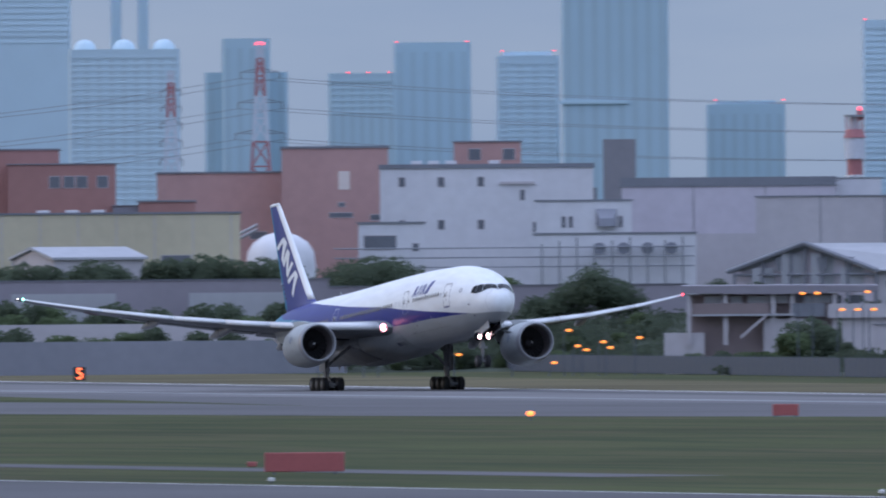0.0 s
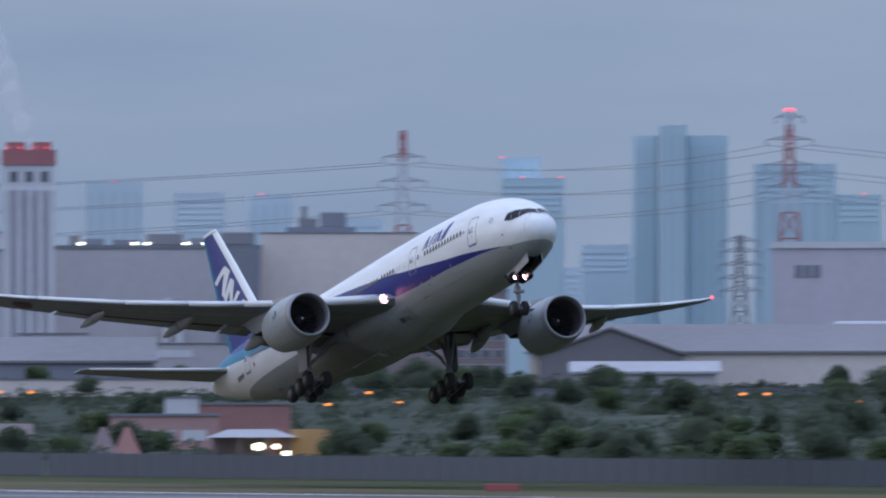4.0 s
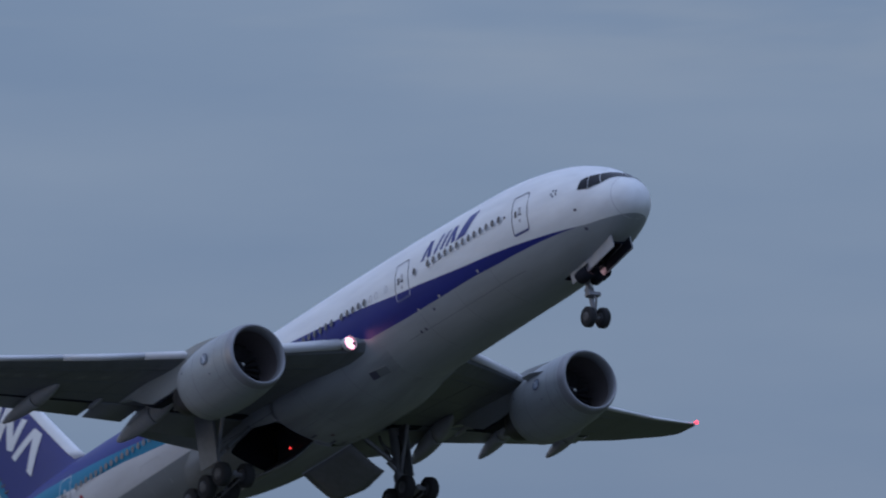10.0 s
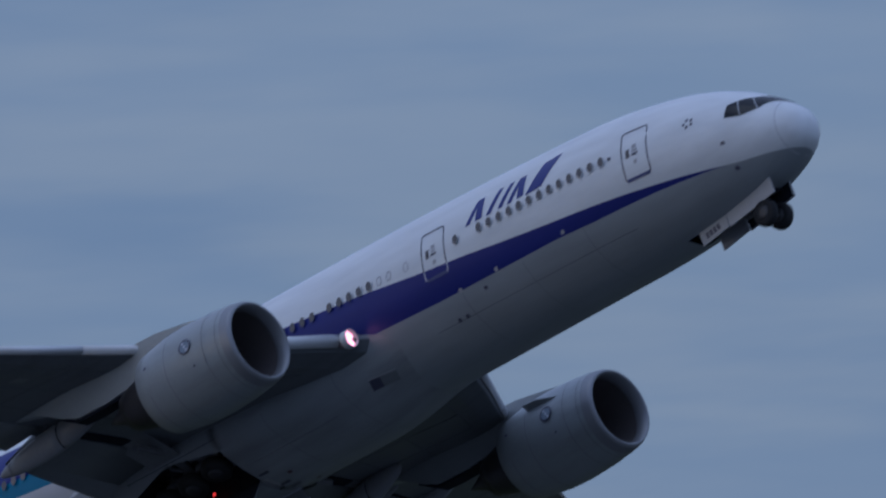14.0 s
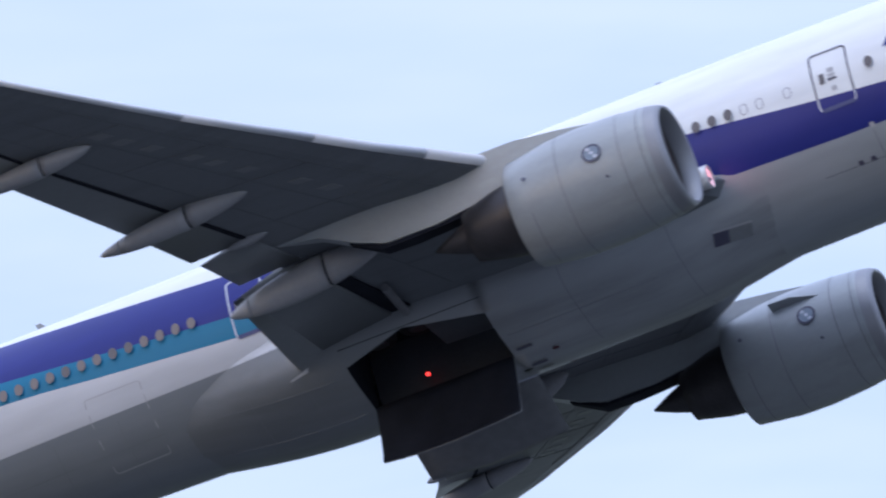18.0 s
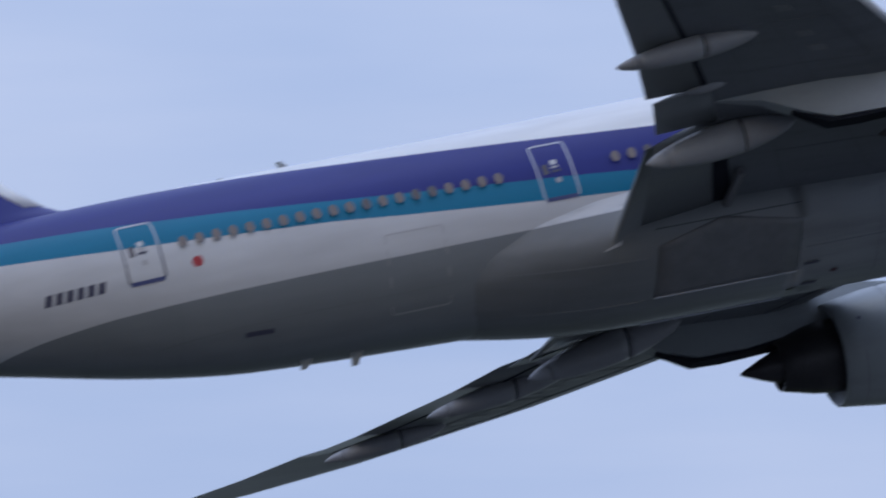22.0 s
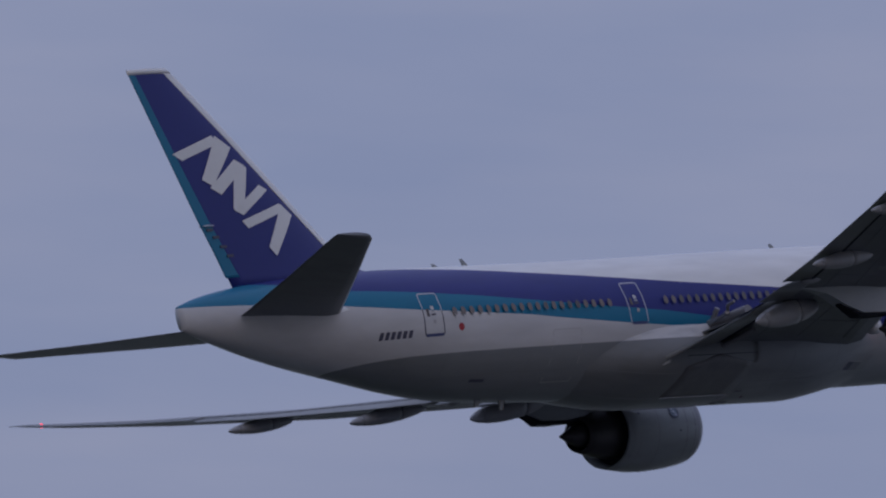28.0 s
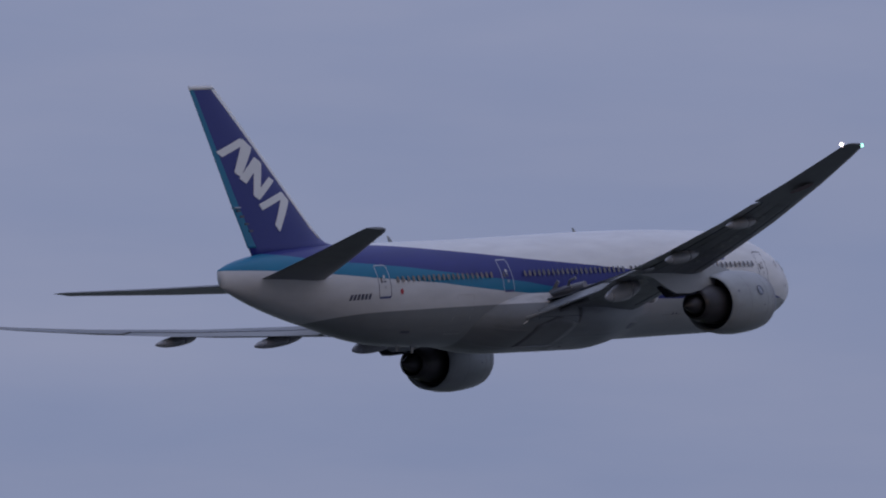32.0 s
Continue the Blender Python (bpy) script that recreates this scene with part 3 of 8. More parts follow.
def section(n=41):
    """Half of the fairing's section, keel to wing root, evenly spaced."""
    p = np.array(SECTION)
    d = np.concatenate([[0], np.cumsum(np.hypot(*np.diff(p, axis=0).T))])
    u = np.linspace(0, d[-1], n)
    q = np.stack([np.interp(u, d, p[:, 0]), np.interp(u, d, p[:, 1])], 1)
    for _ in range(6):
        q[1:-1] = 0.5 * q[1:-1] + 0.25 * (q[:-2] + q[2:])
    return q


def fairing_point(s, y, z):
    """The fairing's skin at station s: it swells out of the tube and sinks back into it."""
    r = math.hypot(y, z)
    zn = z / r * 3.1
    aft = float(np.interp(zn, *zip(*EDGE_AFT)))
    fore = float(np.interp(zn, *zip(*EDGE_FORE)))
    u = min(1.0, (s - fore) / float(np.interp(zn, [-3.0, -1.8], [5.5, 9.0])))
    g = min((aft - s) / 5.5, 1.0)
    g = math.sin(g * math.pi / 2) if g > 0 else 1.2 * g
    g = min(g, u * u * (3 - 2 * u)) if u > 0 else min(g, u)
    k = 3.1 + (r - 3.1) * max(g, -0.6) - 0.02
    if g < 0:
        k = 3.1 + 0.35 * max(g, -0.6)
    return Vector((GEAR - s, y / r * k, z / r * k))


# the main wheel bay: hinge height, fore and aft end, outer edge of the opening (station, y, z)
HINGE = (1.1, -3.53)
MOUTH = [(29.2, 3.1, -2.6), (31.8, 3.38, -2.2), (33.87, 3.05, -2.66)]


def mouth_z(s):
    return float(np.interp(s, [m[0] for m in MOUTH], [m[2] for m in MOUTH]))


def skin_mark(plane, name, quad, mat, label=""):
    """A flat mark on the fairing's skin from corners (station, y, z)."""
    bm = bmesh.new()
    bm.faces.new([bm.verts.new((GEAR - st, y + 0.025 * y / math.hypot(y, z), z + 0.025 * z / math.hypot(y, z))) for st, y, z in quad])
    part(name, bm, mat, plane, label)


def bays(plane):
    """The wing-body fairing with its open wheel bays, and the nose bay."""
    bm = bmesh.new()
    sts = sorted(list(np.linspace(18.0, 40.4, 65)) + [29.2, 33.87])
    half = section()
    ring = [(-y, z) for y, z in half[::-1]] + [(y, z) for y, z in half[1:]]
    rows = [[bm.verts.new(fairing_point(s, y, z)) for y, z in ring] for s in sts]
    for a, b in zip(rows, rows[1:]):
        for k in range(len(ring) - 1):
            bm.faces.new((a[k], a[k + 1], b[k + 1], b[k]))
    for side in (-1, 1):
        for (s0, y0, z0), (s1, y1, z1) in zip(MOUTH, MOUTH[1:]):
            n = Vector((s0 - s1, side * (y1 - y0), z1 - z0)).cross(Vector((0, side * 0.8, -0.6)))
            bmesh.ops.bisect_plane(bm, geom=list(bm.verts) + list(bm.edges) + list(bm.faces), plane_co=(GEAR - s0, side * y0, z0), plane_no=n)
        bmesh.ops.bisect_plane(bm, geom=list(bm.verts) + list(bm.edges) + list(bm.faces), plane_co=(0, side * HINGE[0], 0), plane_no=(0, 1, 0))
    hole = []
    for f in bm.faces:
        c = f.calc_center_median()
        if 29.2 < GEAR - c.x < 33.87 and abs(c.y) > HINGE[0]:
            out = abs(c.y) - float(np.interp(GEAR - c.x, [m[0] for m in MOUTH], [m[1] for m in MOUTH]))
            if (c.z - mouth_z(GEAR - c.x)) * 0.8 + out * 0.6 < 0 and c.z < -2.0:
                hole.append(f)
    bmesh.ops.delete(bm, geom=hole, context="FACES")
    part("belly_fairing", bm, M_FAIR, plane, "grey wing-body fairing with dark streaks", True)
    for side in (-1, 1):
        y0, y1 = sorted((side * 0.2, side * 3.0))
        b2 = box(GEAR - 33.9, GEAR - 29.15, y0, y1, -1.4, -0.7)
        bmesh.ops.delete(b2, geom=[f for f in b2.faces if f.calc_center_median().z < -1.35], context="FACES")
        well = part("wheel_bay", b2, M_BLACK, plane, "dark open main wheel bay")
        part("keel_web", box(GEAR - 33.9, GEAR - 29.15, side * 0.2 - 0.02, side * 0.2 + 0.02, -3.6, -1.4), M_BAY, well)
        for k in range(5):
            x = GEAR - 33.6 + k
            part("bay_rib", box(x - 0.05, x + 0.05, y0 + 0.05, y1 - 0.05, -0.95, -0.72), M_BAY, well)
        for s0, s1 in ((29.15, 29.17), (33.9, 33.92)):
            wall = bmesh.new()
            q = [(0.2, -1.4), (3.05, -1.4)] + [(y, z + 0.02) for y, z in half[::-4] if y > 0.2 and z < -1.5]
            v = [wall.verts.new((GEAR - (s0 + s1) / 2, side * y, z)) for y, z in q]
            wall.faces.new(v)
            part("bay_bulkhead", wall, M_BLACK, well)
        # black sheet stands in for the bay's shade along its outer edge
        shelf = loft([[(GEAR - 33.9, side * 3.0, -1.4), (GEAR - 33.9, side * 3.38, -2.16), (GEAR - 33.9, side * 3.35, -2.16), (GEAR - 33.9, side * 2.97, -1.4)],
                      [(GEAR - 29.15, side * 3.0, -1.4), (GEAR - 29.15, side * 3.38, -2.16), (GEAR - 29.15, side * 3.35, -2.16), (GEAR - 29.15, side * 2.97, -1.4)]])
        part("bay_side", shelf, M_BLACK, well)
    for side in (-1, 1):
        for st, y, z in ((28.75, 1.38, -3.43), (28.7, 0.3, -3.67)):
            skin_mark(plane, "drain_slot", [(st - 0.25, side * (y - 0.07), z - 0.03), (st + 0.25, side * (y - 0.07), z - 0.03), (st + 0.25, side * (y + 0.07), z), (st - 0.25, side * (y + 0.07), z)], M_LINE, "dark drain slot ahead of the bay")
        skin_mark(plane, "drain_port", [(27.95 + 0.12 * math.cos(a), side * (0.8 + 0.09 * math.sin(a)), -3.6 + 0.02 * math.sin(a)) for a in np.linspace(0, 2 * math.pi, 10, endpoint=False)], M_ROUNDEL, "dull red drain port")
        # the inlet is flat: shaded mouth and ramp and lit lip are painted
        inlet = [(21.85, 2.31, -2.57), (20.65, 2.04, -2.55), (20.8, 1.67, -2.82), (22.0, 1.95, -2.87)]
        mix3 = lambda a, b, u: tuple(p + (q - p) * u for p, q in zip(a, b))
        for name, u0, u1, mat, label in (("inlet_mouth_shade", 0.0, 0.4, M_LINE, "flat dark patch for the shaded inlet mouth"), ("inlet_ramp_shade", 0.4, 1.0, M_BELLYSEAM, "flat patch with the inlet ramp's shade painted on")):
            quad = [mix3(inlet[0], inlet[1], u0), mix3(inlet[0], inlet[1], u1), mix3(inlet[3], inlet[2], u1), mix3(inlet[3], inlet[2], u0)]
            skin_mark(plane, name, [(a, side * b, c) for a, b, c in quad], mat, label)
        skin_mark(plane, "inlet_lip", [(a, side * b, c) for a, b, c in (inlet[0], inlet[1], mix3(inlet[1], inlet[2], -0.14), mix3(inlet[0], inlet[3], -0.14))], M_HATCH, "pale strip painted for the lit edge of the inlet")
    lamp = bmesh.new()
    bmesh.ops.create_icosphere(lamp, subdivisions=2, radius=0.07, matrix=pose(GEAR - 32.12, -0.6, -2.86))
    part("bay_lamp", lamp, M_WELL, plane, "small red lamp in the wheel bay", True)
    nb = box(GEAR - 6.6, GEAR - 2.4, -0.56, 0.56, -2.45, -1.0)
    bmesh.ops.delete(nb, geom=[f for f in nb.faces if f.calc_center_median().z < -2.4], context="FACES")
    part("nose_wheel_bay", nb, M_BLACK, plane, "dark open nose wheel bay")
    for s, h in ((44.7, 0.3), (43.1, 0.42)):
        t, b, w = hull(s)
        part("drain_mast", loft([[(GEAR - s + 0.22, 0.04, b + 0.05), (GEAR - s - 0.22, 0.04, b + 0.05), (GEAR - s - 0.22, -0.04, b + 0.05), (GEAR - s + 0.22, -0.04, b + 0.05)],
                                 [(GEAR - s - 0.1, 0.02, b - h), (GEAR - s - 0.3, 0.02, b - h), (GEAR - s - 0.3, -0.02, b - h), (GEAR - s - 0.1, -0.02, b - h)]]), M_GREY, plane)
    for s, h in ((22.6, 0.42), (43.65, 0.38), (45.6, 0.2)):
        part("antenna", loft([[(GEAR - s + 0.25, 0.03, 3.08), (GEAR - s - 0.15, 0.03, 3.08), (GEAR - s - 0.15, -0.03, 3.08), (GEAR - s + 0.25, -0.03, 3.08)],
                              [(GEAR - s - 0.1, 0.015, 3.1 + h), (GEAR - s - 0.28, 0.015, 3.1 + h), (GEAR - s - 0.28, -0.015, 3.1 + h), (GEAR - s - 0.1, -0.015, 3.1 + h)]]), M_GREY, plane)
    # seams of the fairing and the belly skin
    for st in (23.1, 26.6, 35.3, 37.2):
        for side in (-1, 1):
            sb = bmesh.new()
            va = [[sb.verts.new(fairing_point(st + d, side * y, z) * 1.003) for d in (-0.012, 0.012)] for y, z in half[2:30]]
            for p, q in zip(va, va[1:]):
                sb.faces.new((p[0], p[1], q[1], q[0]))
            part("panel_seam", sb, M_BELLYSEAM, plane)
    for k, s0, s1 in ((16, 24.0, 29.0), (8, 34.2, 39.0), (22, 34.2, 38.6)):
        for side in (-1, 1):
            sb = bmesh.new()
            y, z = half[k]
            va = [[sb.verts.new(fairing_point(st, side * (y + d * 0.6), z + d) * 1.003) for d in (-0.012, 0.012)] for st in np.linspace(s0, s1, 14)]
            for p, q in zip(va, va[1:]):
                sb.faces.new((p[0], p[1], q[1], q[0]))
            part("panel_seam", sb, M_BELLYSEAM, plane)
    for st in (9.6, 12.8, 16.0, 41.4, 43.6, 46.2, 48.8, 51.4):
        t, b, w = hull(st)
        sb = bmesh.new()
        for side in (-1, 1):
            va = [[sb.verts.new(skin(st + d, z, side, 0.008)) for d in (-0.012, 0.012)] for z in np.linspace(b + 0.02, -1.45, 16)]
            for p, q in zip(va, va[1:]):
                sb.faces.new((p[0], p[1], q[1], q[0]))
        part("panel_seam", sb, M_BELLYSEAM, plane)
    for zz, s0, s1 in ((-2.2, 7.5, 18.0), (-2.2, 40.2, 49.5)):
        for side in (-1, 1):
            sb = bmesh.new()
            va = [[sb.verts.new(skin(st, zz + d, side, 0.008)) for d in (-0.012, 0.012)] for st in np.linspace(s0, s1, 16)]
            for p, q in zip(va, va[1:]):
                sb.faces.new((p[0], p[1], q[1], q[0]))
            part("panel_seam", sb, M_BELLYSEAM, plane)
    # seam round the radome
    for s, w in ((0.72, 0.03),):
        sb = bmesh.new()
        t, b, hw = hull(s)
        zs = [b + (t - b) * (0.5 - 0.5 * math.cos(math.pi * k / 24)) for k in range(1, 24)]
        for sd in (-1, 1):
            va = [(sb.verts.new(skin(s - w / 2, z, sd, 0.006)), sb.verts.new(skin(s + w / 2, z, sd, 0.006))) for z in zs]
            for p, q in zip(va, va[1:]):
                sb.faces.new((p[0], p[1], q[1], q[0]))
        part("panel_seam", sb, M_RADOME, plane)


def wing(plane, side):
    ys = [0.0, 3.1, 3.9, 6.0, 8.6, 9.6, 11.9, 13.7, 15.2, 17.4, 19.0, 20.6, 22, 24.2, 25.0, 27, 28.8, 30.0, 30.2, 30.35]
    inner = [y for y in ys if y <= 22]
    w = part("wing", wing_loft(inner, side, 0.0, 0.8), M_DARKWING, plane, "swept grey wing")
    moving["wing", side] = w
    part("wing_tip_panel", wing_loft([y for y in ys if y >= 22], side, 0.0, 1.0), M_DARKWING, w, "")
    # black strips fill the flap slots and stand in for their shade
    part("flap_slot_shade", wing_loft([3.2, 7.7], side, 0.775, 0.83, 0.06, 2), M_BLACK, w, "black strip for the shade in the flap slot")
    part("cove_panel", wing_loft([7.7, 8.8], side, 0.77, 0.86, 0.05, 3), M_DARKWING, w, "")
    part("flap_slot_shade", wing_loft([10.9, 13.7, 16.5, 19, 21.8], side, 0.79, 0.81, 0.04, 2), M_BLACK, w, "black strip for the shade in the flap slot")
    rings = []
    for y, b in ((3.1, 1.085), (6.0, 1.07), (8.55, 1.045)):
        le, c, z, tc = wing_at(y)
        rings.append(foil(le, c, z, tc, y, side, 0.825, b, drop=0.15, tilt=8.5 + 0.5 * (y - 3.1)))
    part("inboard_flap", loft(rings), M_WING, w, "wide inboard flap", True)
    part("flaperon", wing_loft([8.8, 10.75], side, 0.79, 1.0, 0.08, 5), M_WING, w, "", True)
    part("outboard_flap", wing_loft([10.9, 13.7, 16.5, 19, 21.8], side, 0.81, 1.02, 0.03, 3), M_WING, w, "", True)
    for a in (0.17, 0.42, 0.64):
        part("panel_seam", wing_loft([y for y in ys if 3.9 <= y <= 22], side, a, a + 0.004, 0.012), M_WINGSEAM, w)
    for y in (6.0, 8.2, 11.5, 14.3, 17.2, 20.0):
        part("rib_seam", wing_loft([y, y + 0.03], side, 0.17, 0.64, 0.012), M_WINGSEAM, w)
    for y in (12.2, 13.2, 14.9, 15.9, 16.6, 17.9, 18.8, 19.5):
        le, c, z, tc = wing_at(y)
        part("access_panel", wing_loft([y, y + 0.35], side, 0.3, 0.3 + 0.5 / c, 0.014), M_WING, w)
    for y0, y1 in ((3.9, 8.6), (8.6, 11.9), (11.9, 15.2), (15.2, 19.0), (19.0, 24.2), (24.2, 30.0)):
        part("slat", slat_loft([y for y in ys if y0 <= y <= y1], side), M_SLAT, w, "pale leading-edge slat", True)
    for fore, aft, ww, h, cut in (((30.2, 8.25, -1.2), (35.35, 8.8, -1.95), 0.42, 0.56, 0.36), ((32.3, 13.72, -0.19), (37.19, 14.27, -0.7), 0.42, 0.38, 0.4), ((35.05, 19.43, 0.7), (39.13, 19.8, 0.4), 0.36, 0.32, 0.38)):
        part("flap_fairing", canoe(fore, aft, ww, h, side, 0, cut), M_CANOE, w, "", True)
        part("fairing_gap", canoe(fore, aft, ww, h, side, cut, cut + 0.014, 0.94), M_BLACK, w, "dark gap in the fairing")
        part("fairing_tail", canoe(fore, aft, ww, h, side, cut + 0.014, 0.86), M_CANOE, w, "drooped tail of the flap fairing", True)
        part("fairing_tip", canoe(fore, aft, ww, h, side, 0.864, 1), M_CANOE, w, "", True)
    part("hinge_fairing", canoe((32.78, 10.93, -0.55), (34.3, 11.0, -0.72), 0.16, 0.17, side), M_CANOE, w, "", True)
    part("flap_fillet", loft([[(GEAR - 34.2, side * 3.05, -1.95), (GEAR - 34.2, side * 3.25, -1.98), (GEAR - 34.2, side * 3.12, -2.2)], [(GEAR - 35.63, side * 3.22, -2.48), (GEAR - 35.63, side * 3.25, -2.48), (GEAR - 35.63, side * 3.23, -2.51)]]), M_SLAT, w, "pale pointed fillet")
    tip = bmesh.new()
    bmesh.ops.create_icosphere(tip, subdivisions=2, radius=0.11, matrix=pose(GEAR - 40.0, side * 30.1, 3.3))
    part("navigation_light", tip, M_NAVR if side > 0 else M_NAVG, w, "red wing-tip light" if side > 0 else "green wing-tip light", True)
    if side < 0:
        st = bmesh.new()
        bmesh.ops.create_icosphere(st, subdivisions=2, radius=0.13, matrix=pose(GEAR - 42.05, -29.95, 3.42))
        part("strobe_light", st, M_STROBE, w, "white wing-tip light", True)
    # shroud depth is set to block the lamp when seen from abeam
    shroud = part("lamp_shroud", spin([(-0.3, 0.15), (-0.12, 0.36), (0.2, 0.37), (0.2, 0.345), (0.0, 0.34)], 20), M_SLAT, w, "pale shroud round the landing light", True, pose(GEAR - 21.28, -3.66, -1.3) if side < 0 else pose(GEAR - 21.75, 3.55, -1.1))
    part("landing_light", spin([(0.0, 0.335), (0.02, 0.2), (0.03, 0.02)], 20, True), M_LAND, shroud, "lit wing-root landing light", True)
    if side < 0:
        d = bmesh.new()
        rim = []
        for k in range(24):
            a = 2 * math.pi * k / 24
            y, s = ROUNDEL[0] + 0.75 * math.cos(a), ROUNDEL[1] + 0.6 * math.sin(a)
            rim.append(d.verts.new((GEAR - s, -y, wing_at(y)[2] - 0.2)))
        d.faces.new(rim)
        part("red_roundel", d, M_ROUNDEL, w, "dull red roundel under the wing")


def engine(plane, side):
    eng = part("engine", spin([(11.75, 1.52), (11.62, 1.63), (11.2, 1.72), (10.2, 1.83), (9.0, 1.88), (8.0, 1.84), (7.2, 1.72), (6.67, 1.64), (6.62, 1.56), (7.5, 1.5), (9.5, 1.42), (10.7, 1.40), (11.4, 1.42)], 48),
               M_NACELLE, plane, "grey turbofan nacelle", True, pose(-0.18, side * 9.86, -2.83, 0, -0.9, 0))
    part("inlet_lip", spin([(11.3, 1.705), (11.6, 1.645), (11.8, 1.55), (11.76, 1.46), (11.3, 1.405), (11.2, 1.40), (11.2, 1.42), (11.3, 1.43)], 48), M_LIP, eng, "bright metal inlet lip", True)
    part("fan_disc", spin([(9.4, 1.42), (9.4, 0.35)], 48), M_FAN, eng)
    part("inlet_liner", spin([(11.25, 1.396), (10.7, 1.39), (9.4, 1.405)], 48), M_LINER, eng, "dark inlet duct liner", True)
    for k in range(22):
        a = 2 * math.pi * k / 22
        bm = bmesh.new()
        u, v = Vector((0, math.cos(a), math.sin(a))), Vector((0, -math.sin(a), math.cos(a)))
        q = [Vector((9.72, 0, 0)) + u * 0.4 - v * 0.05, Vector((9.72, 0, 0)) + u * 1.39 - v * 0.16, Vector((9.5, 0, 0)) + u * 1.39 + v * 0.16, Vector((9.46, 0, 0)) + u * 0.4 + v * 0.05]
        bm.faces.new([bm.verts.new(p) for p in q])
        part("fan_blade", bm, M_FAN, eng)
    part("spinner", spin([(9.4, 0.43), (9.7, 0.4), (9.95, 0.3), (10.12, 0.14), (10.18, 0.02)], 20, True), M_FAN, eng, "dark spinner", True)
    hub = bmesh.new()
    bmesh.ops.create_icosphere(hub, subdivisions=1, radius=0.1, matrix=pose(10.12, 0.12, 0.06))
    part("spinner_mark", hub, M_WHITE, eng, "white spinner mark")
    part("core_cowl", spin([(7.4, 1.2), (6.5, 1.15), (5.9, 1.06), (5.3, 0.9), (4.88, 0.79), (4.88, 0.73), (6.0, 0.7)], 32), M_HOT, eng, "heat-stained core cowl", True)
    part("exhaust_plug", spin([(5.6, 0.62), (4.9, 0.54), (4.3, 0.32), (3.66, 0.04)], 24, True), M_HOT, eng, "", True)
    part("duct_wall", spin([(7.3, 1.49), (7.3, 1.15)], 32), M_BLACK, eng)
    for x, r, lo, hi in ((10.45, 1.812, 0, 360), (8.45, 1.866, 0, 360), (11.1, 1.735, 0, 360), (7.3, 1.732, 200, 340)):
        seam = bmesh.new()
        angs = np.linspace(radians(lo), radians(hi), 49)
        for p, q in zip(angs, angs[1:]):
            seam.faces.new([seam.verts.new((x + dx, (r + 0.006) * math.cos(t), (r + 0.006) * math.sin(t))) for dx, t in ((-0.011, p), (0.011, p), (0.011, q), (-0.011, q))])
        part("cowl_seam", seam, M_COWLSEAM, eng)
    for x, r, ang, w in ((7.35, 1.76, 165, 0.07), (7.35, 1.76, 15, 0.07), (9.9, 1.85, 195, 0.05), (9.9, 1.85, -15, 0.05)):
        vent = bmesh.new()
        bmesh.ops.create_circle(vent, cap_ends=True, segments=12, radius=w, matrix=Matrix.Rotation(radians(ang), 4, "X") @ Matrix.Translation((x, r + 0.03, 0)) @ Matrix.Rotation(math.pi / 2, 4, "X"))
        part("cowl_vent", vent, M_LINE, eng)
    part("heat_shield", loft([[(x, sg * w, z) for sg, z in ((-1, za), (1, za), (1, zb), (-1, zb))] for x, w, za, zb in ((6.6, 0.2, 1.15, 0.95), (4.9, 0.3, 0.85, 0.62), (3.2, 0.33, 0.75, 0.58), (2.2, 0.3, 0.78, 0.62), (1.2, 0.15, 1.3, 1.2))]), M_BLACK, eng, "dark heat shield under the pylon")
    # pylon between nacelle and wing
    rings = []
    for x, zt, zb, w in ((9.4, 1.95, 1.6, 0.12), (8.4, 2.1, 1.4, 0.24), (7.0, 2.28, 1.1, 0.32), (5.6, 2.3, 0.85, 0.36), (4.0, 2.25, 0.69, 0.38), (2.4, 2.15, 0.73, 0.38), (1.5, 2.15, 1.1, 0.34), (0.35, 2.15, 1.75, 0.24), (-1.27, 2.25, 2.13, 0.03)):
        rings.append([(x, w, zb), (x, w, zt), (x, -w, zt), (x, -w, zb)])
    part("pylon", loft(rings), M_NACELLE, eng, "")
    for sg in (-1, 1):
        if sg == side:
            fin_bm = loft([[(-0.8, y, 1.84), (-0.8, y, 2.2), (-0.1, y, 2.16), (0.75, y, 1.84)] for y in (-0.015, 0.015)])
            part("strake", fin_bm, M_NACELLE, eng, "small inboard strake", False, Matrix.Translation((9.35, 0, 0)) @ Matrix.Rotation(radians(sg * 58), 4, "X"))
        rim = bmesh.new()
        b = math.radians(90 + sg * 78)
        ring = []
        for k in range(20):
            t = 2 * math.pi * k / 20
            bb = b + 0.31 * math.sin(t) / 1.9
            r = 1.893
            ring.append(rim.verts.new((9.62 + 0.31 * math.cos(t), r * math.cos(bb), r * math.sin(bb))))
        rim.faces.new(ring)
        bad = part("badge", rim, M_BADGE, eng, "round slate-blue badge")
        ringed = bmesh.new()
        for r0, r1 in ((0.24, 0.31),):
            vo, vi = ([ringed.verts.new((9.62 + q * math.cos(t), 1.897 * math.cos(b + q * math.sin(t) / 1.9), 1.897 * math.sin(b + q * math.sin(t) / 1.9))) for t in np.linspace(0, 2 * math.pi, 24, endpoint=False)] for q in (r1, r0))
            for i in range(24):
                ringed.faces.new((vo[i], vo[i - 1], vi[i - 1], vi[i]))
        part("badge_rim", ringed, M_LINE, bad, "dark badge rim")
        for o in ((0.0, 0.0), (0.1, 0.08), (-0.1, -0.08)):
            mk = bmesh.new()
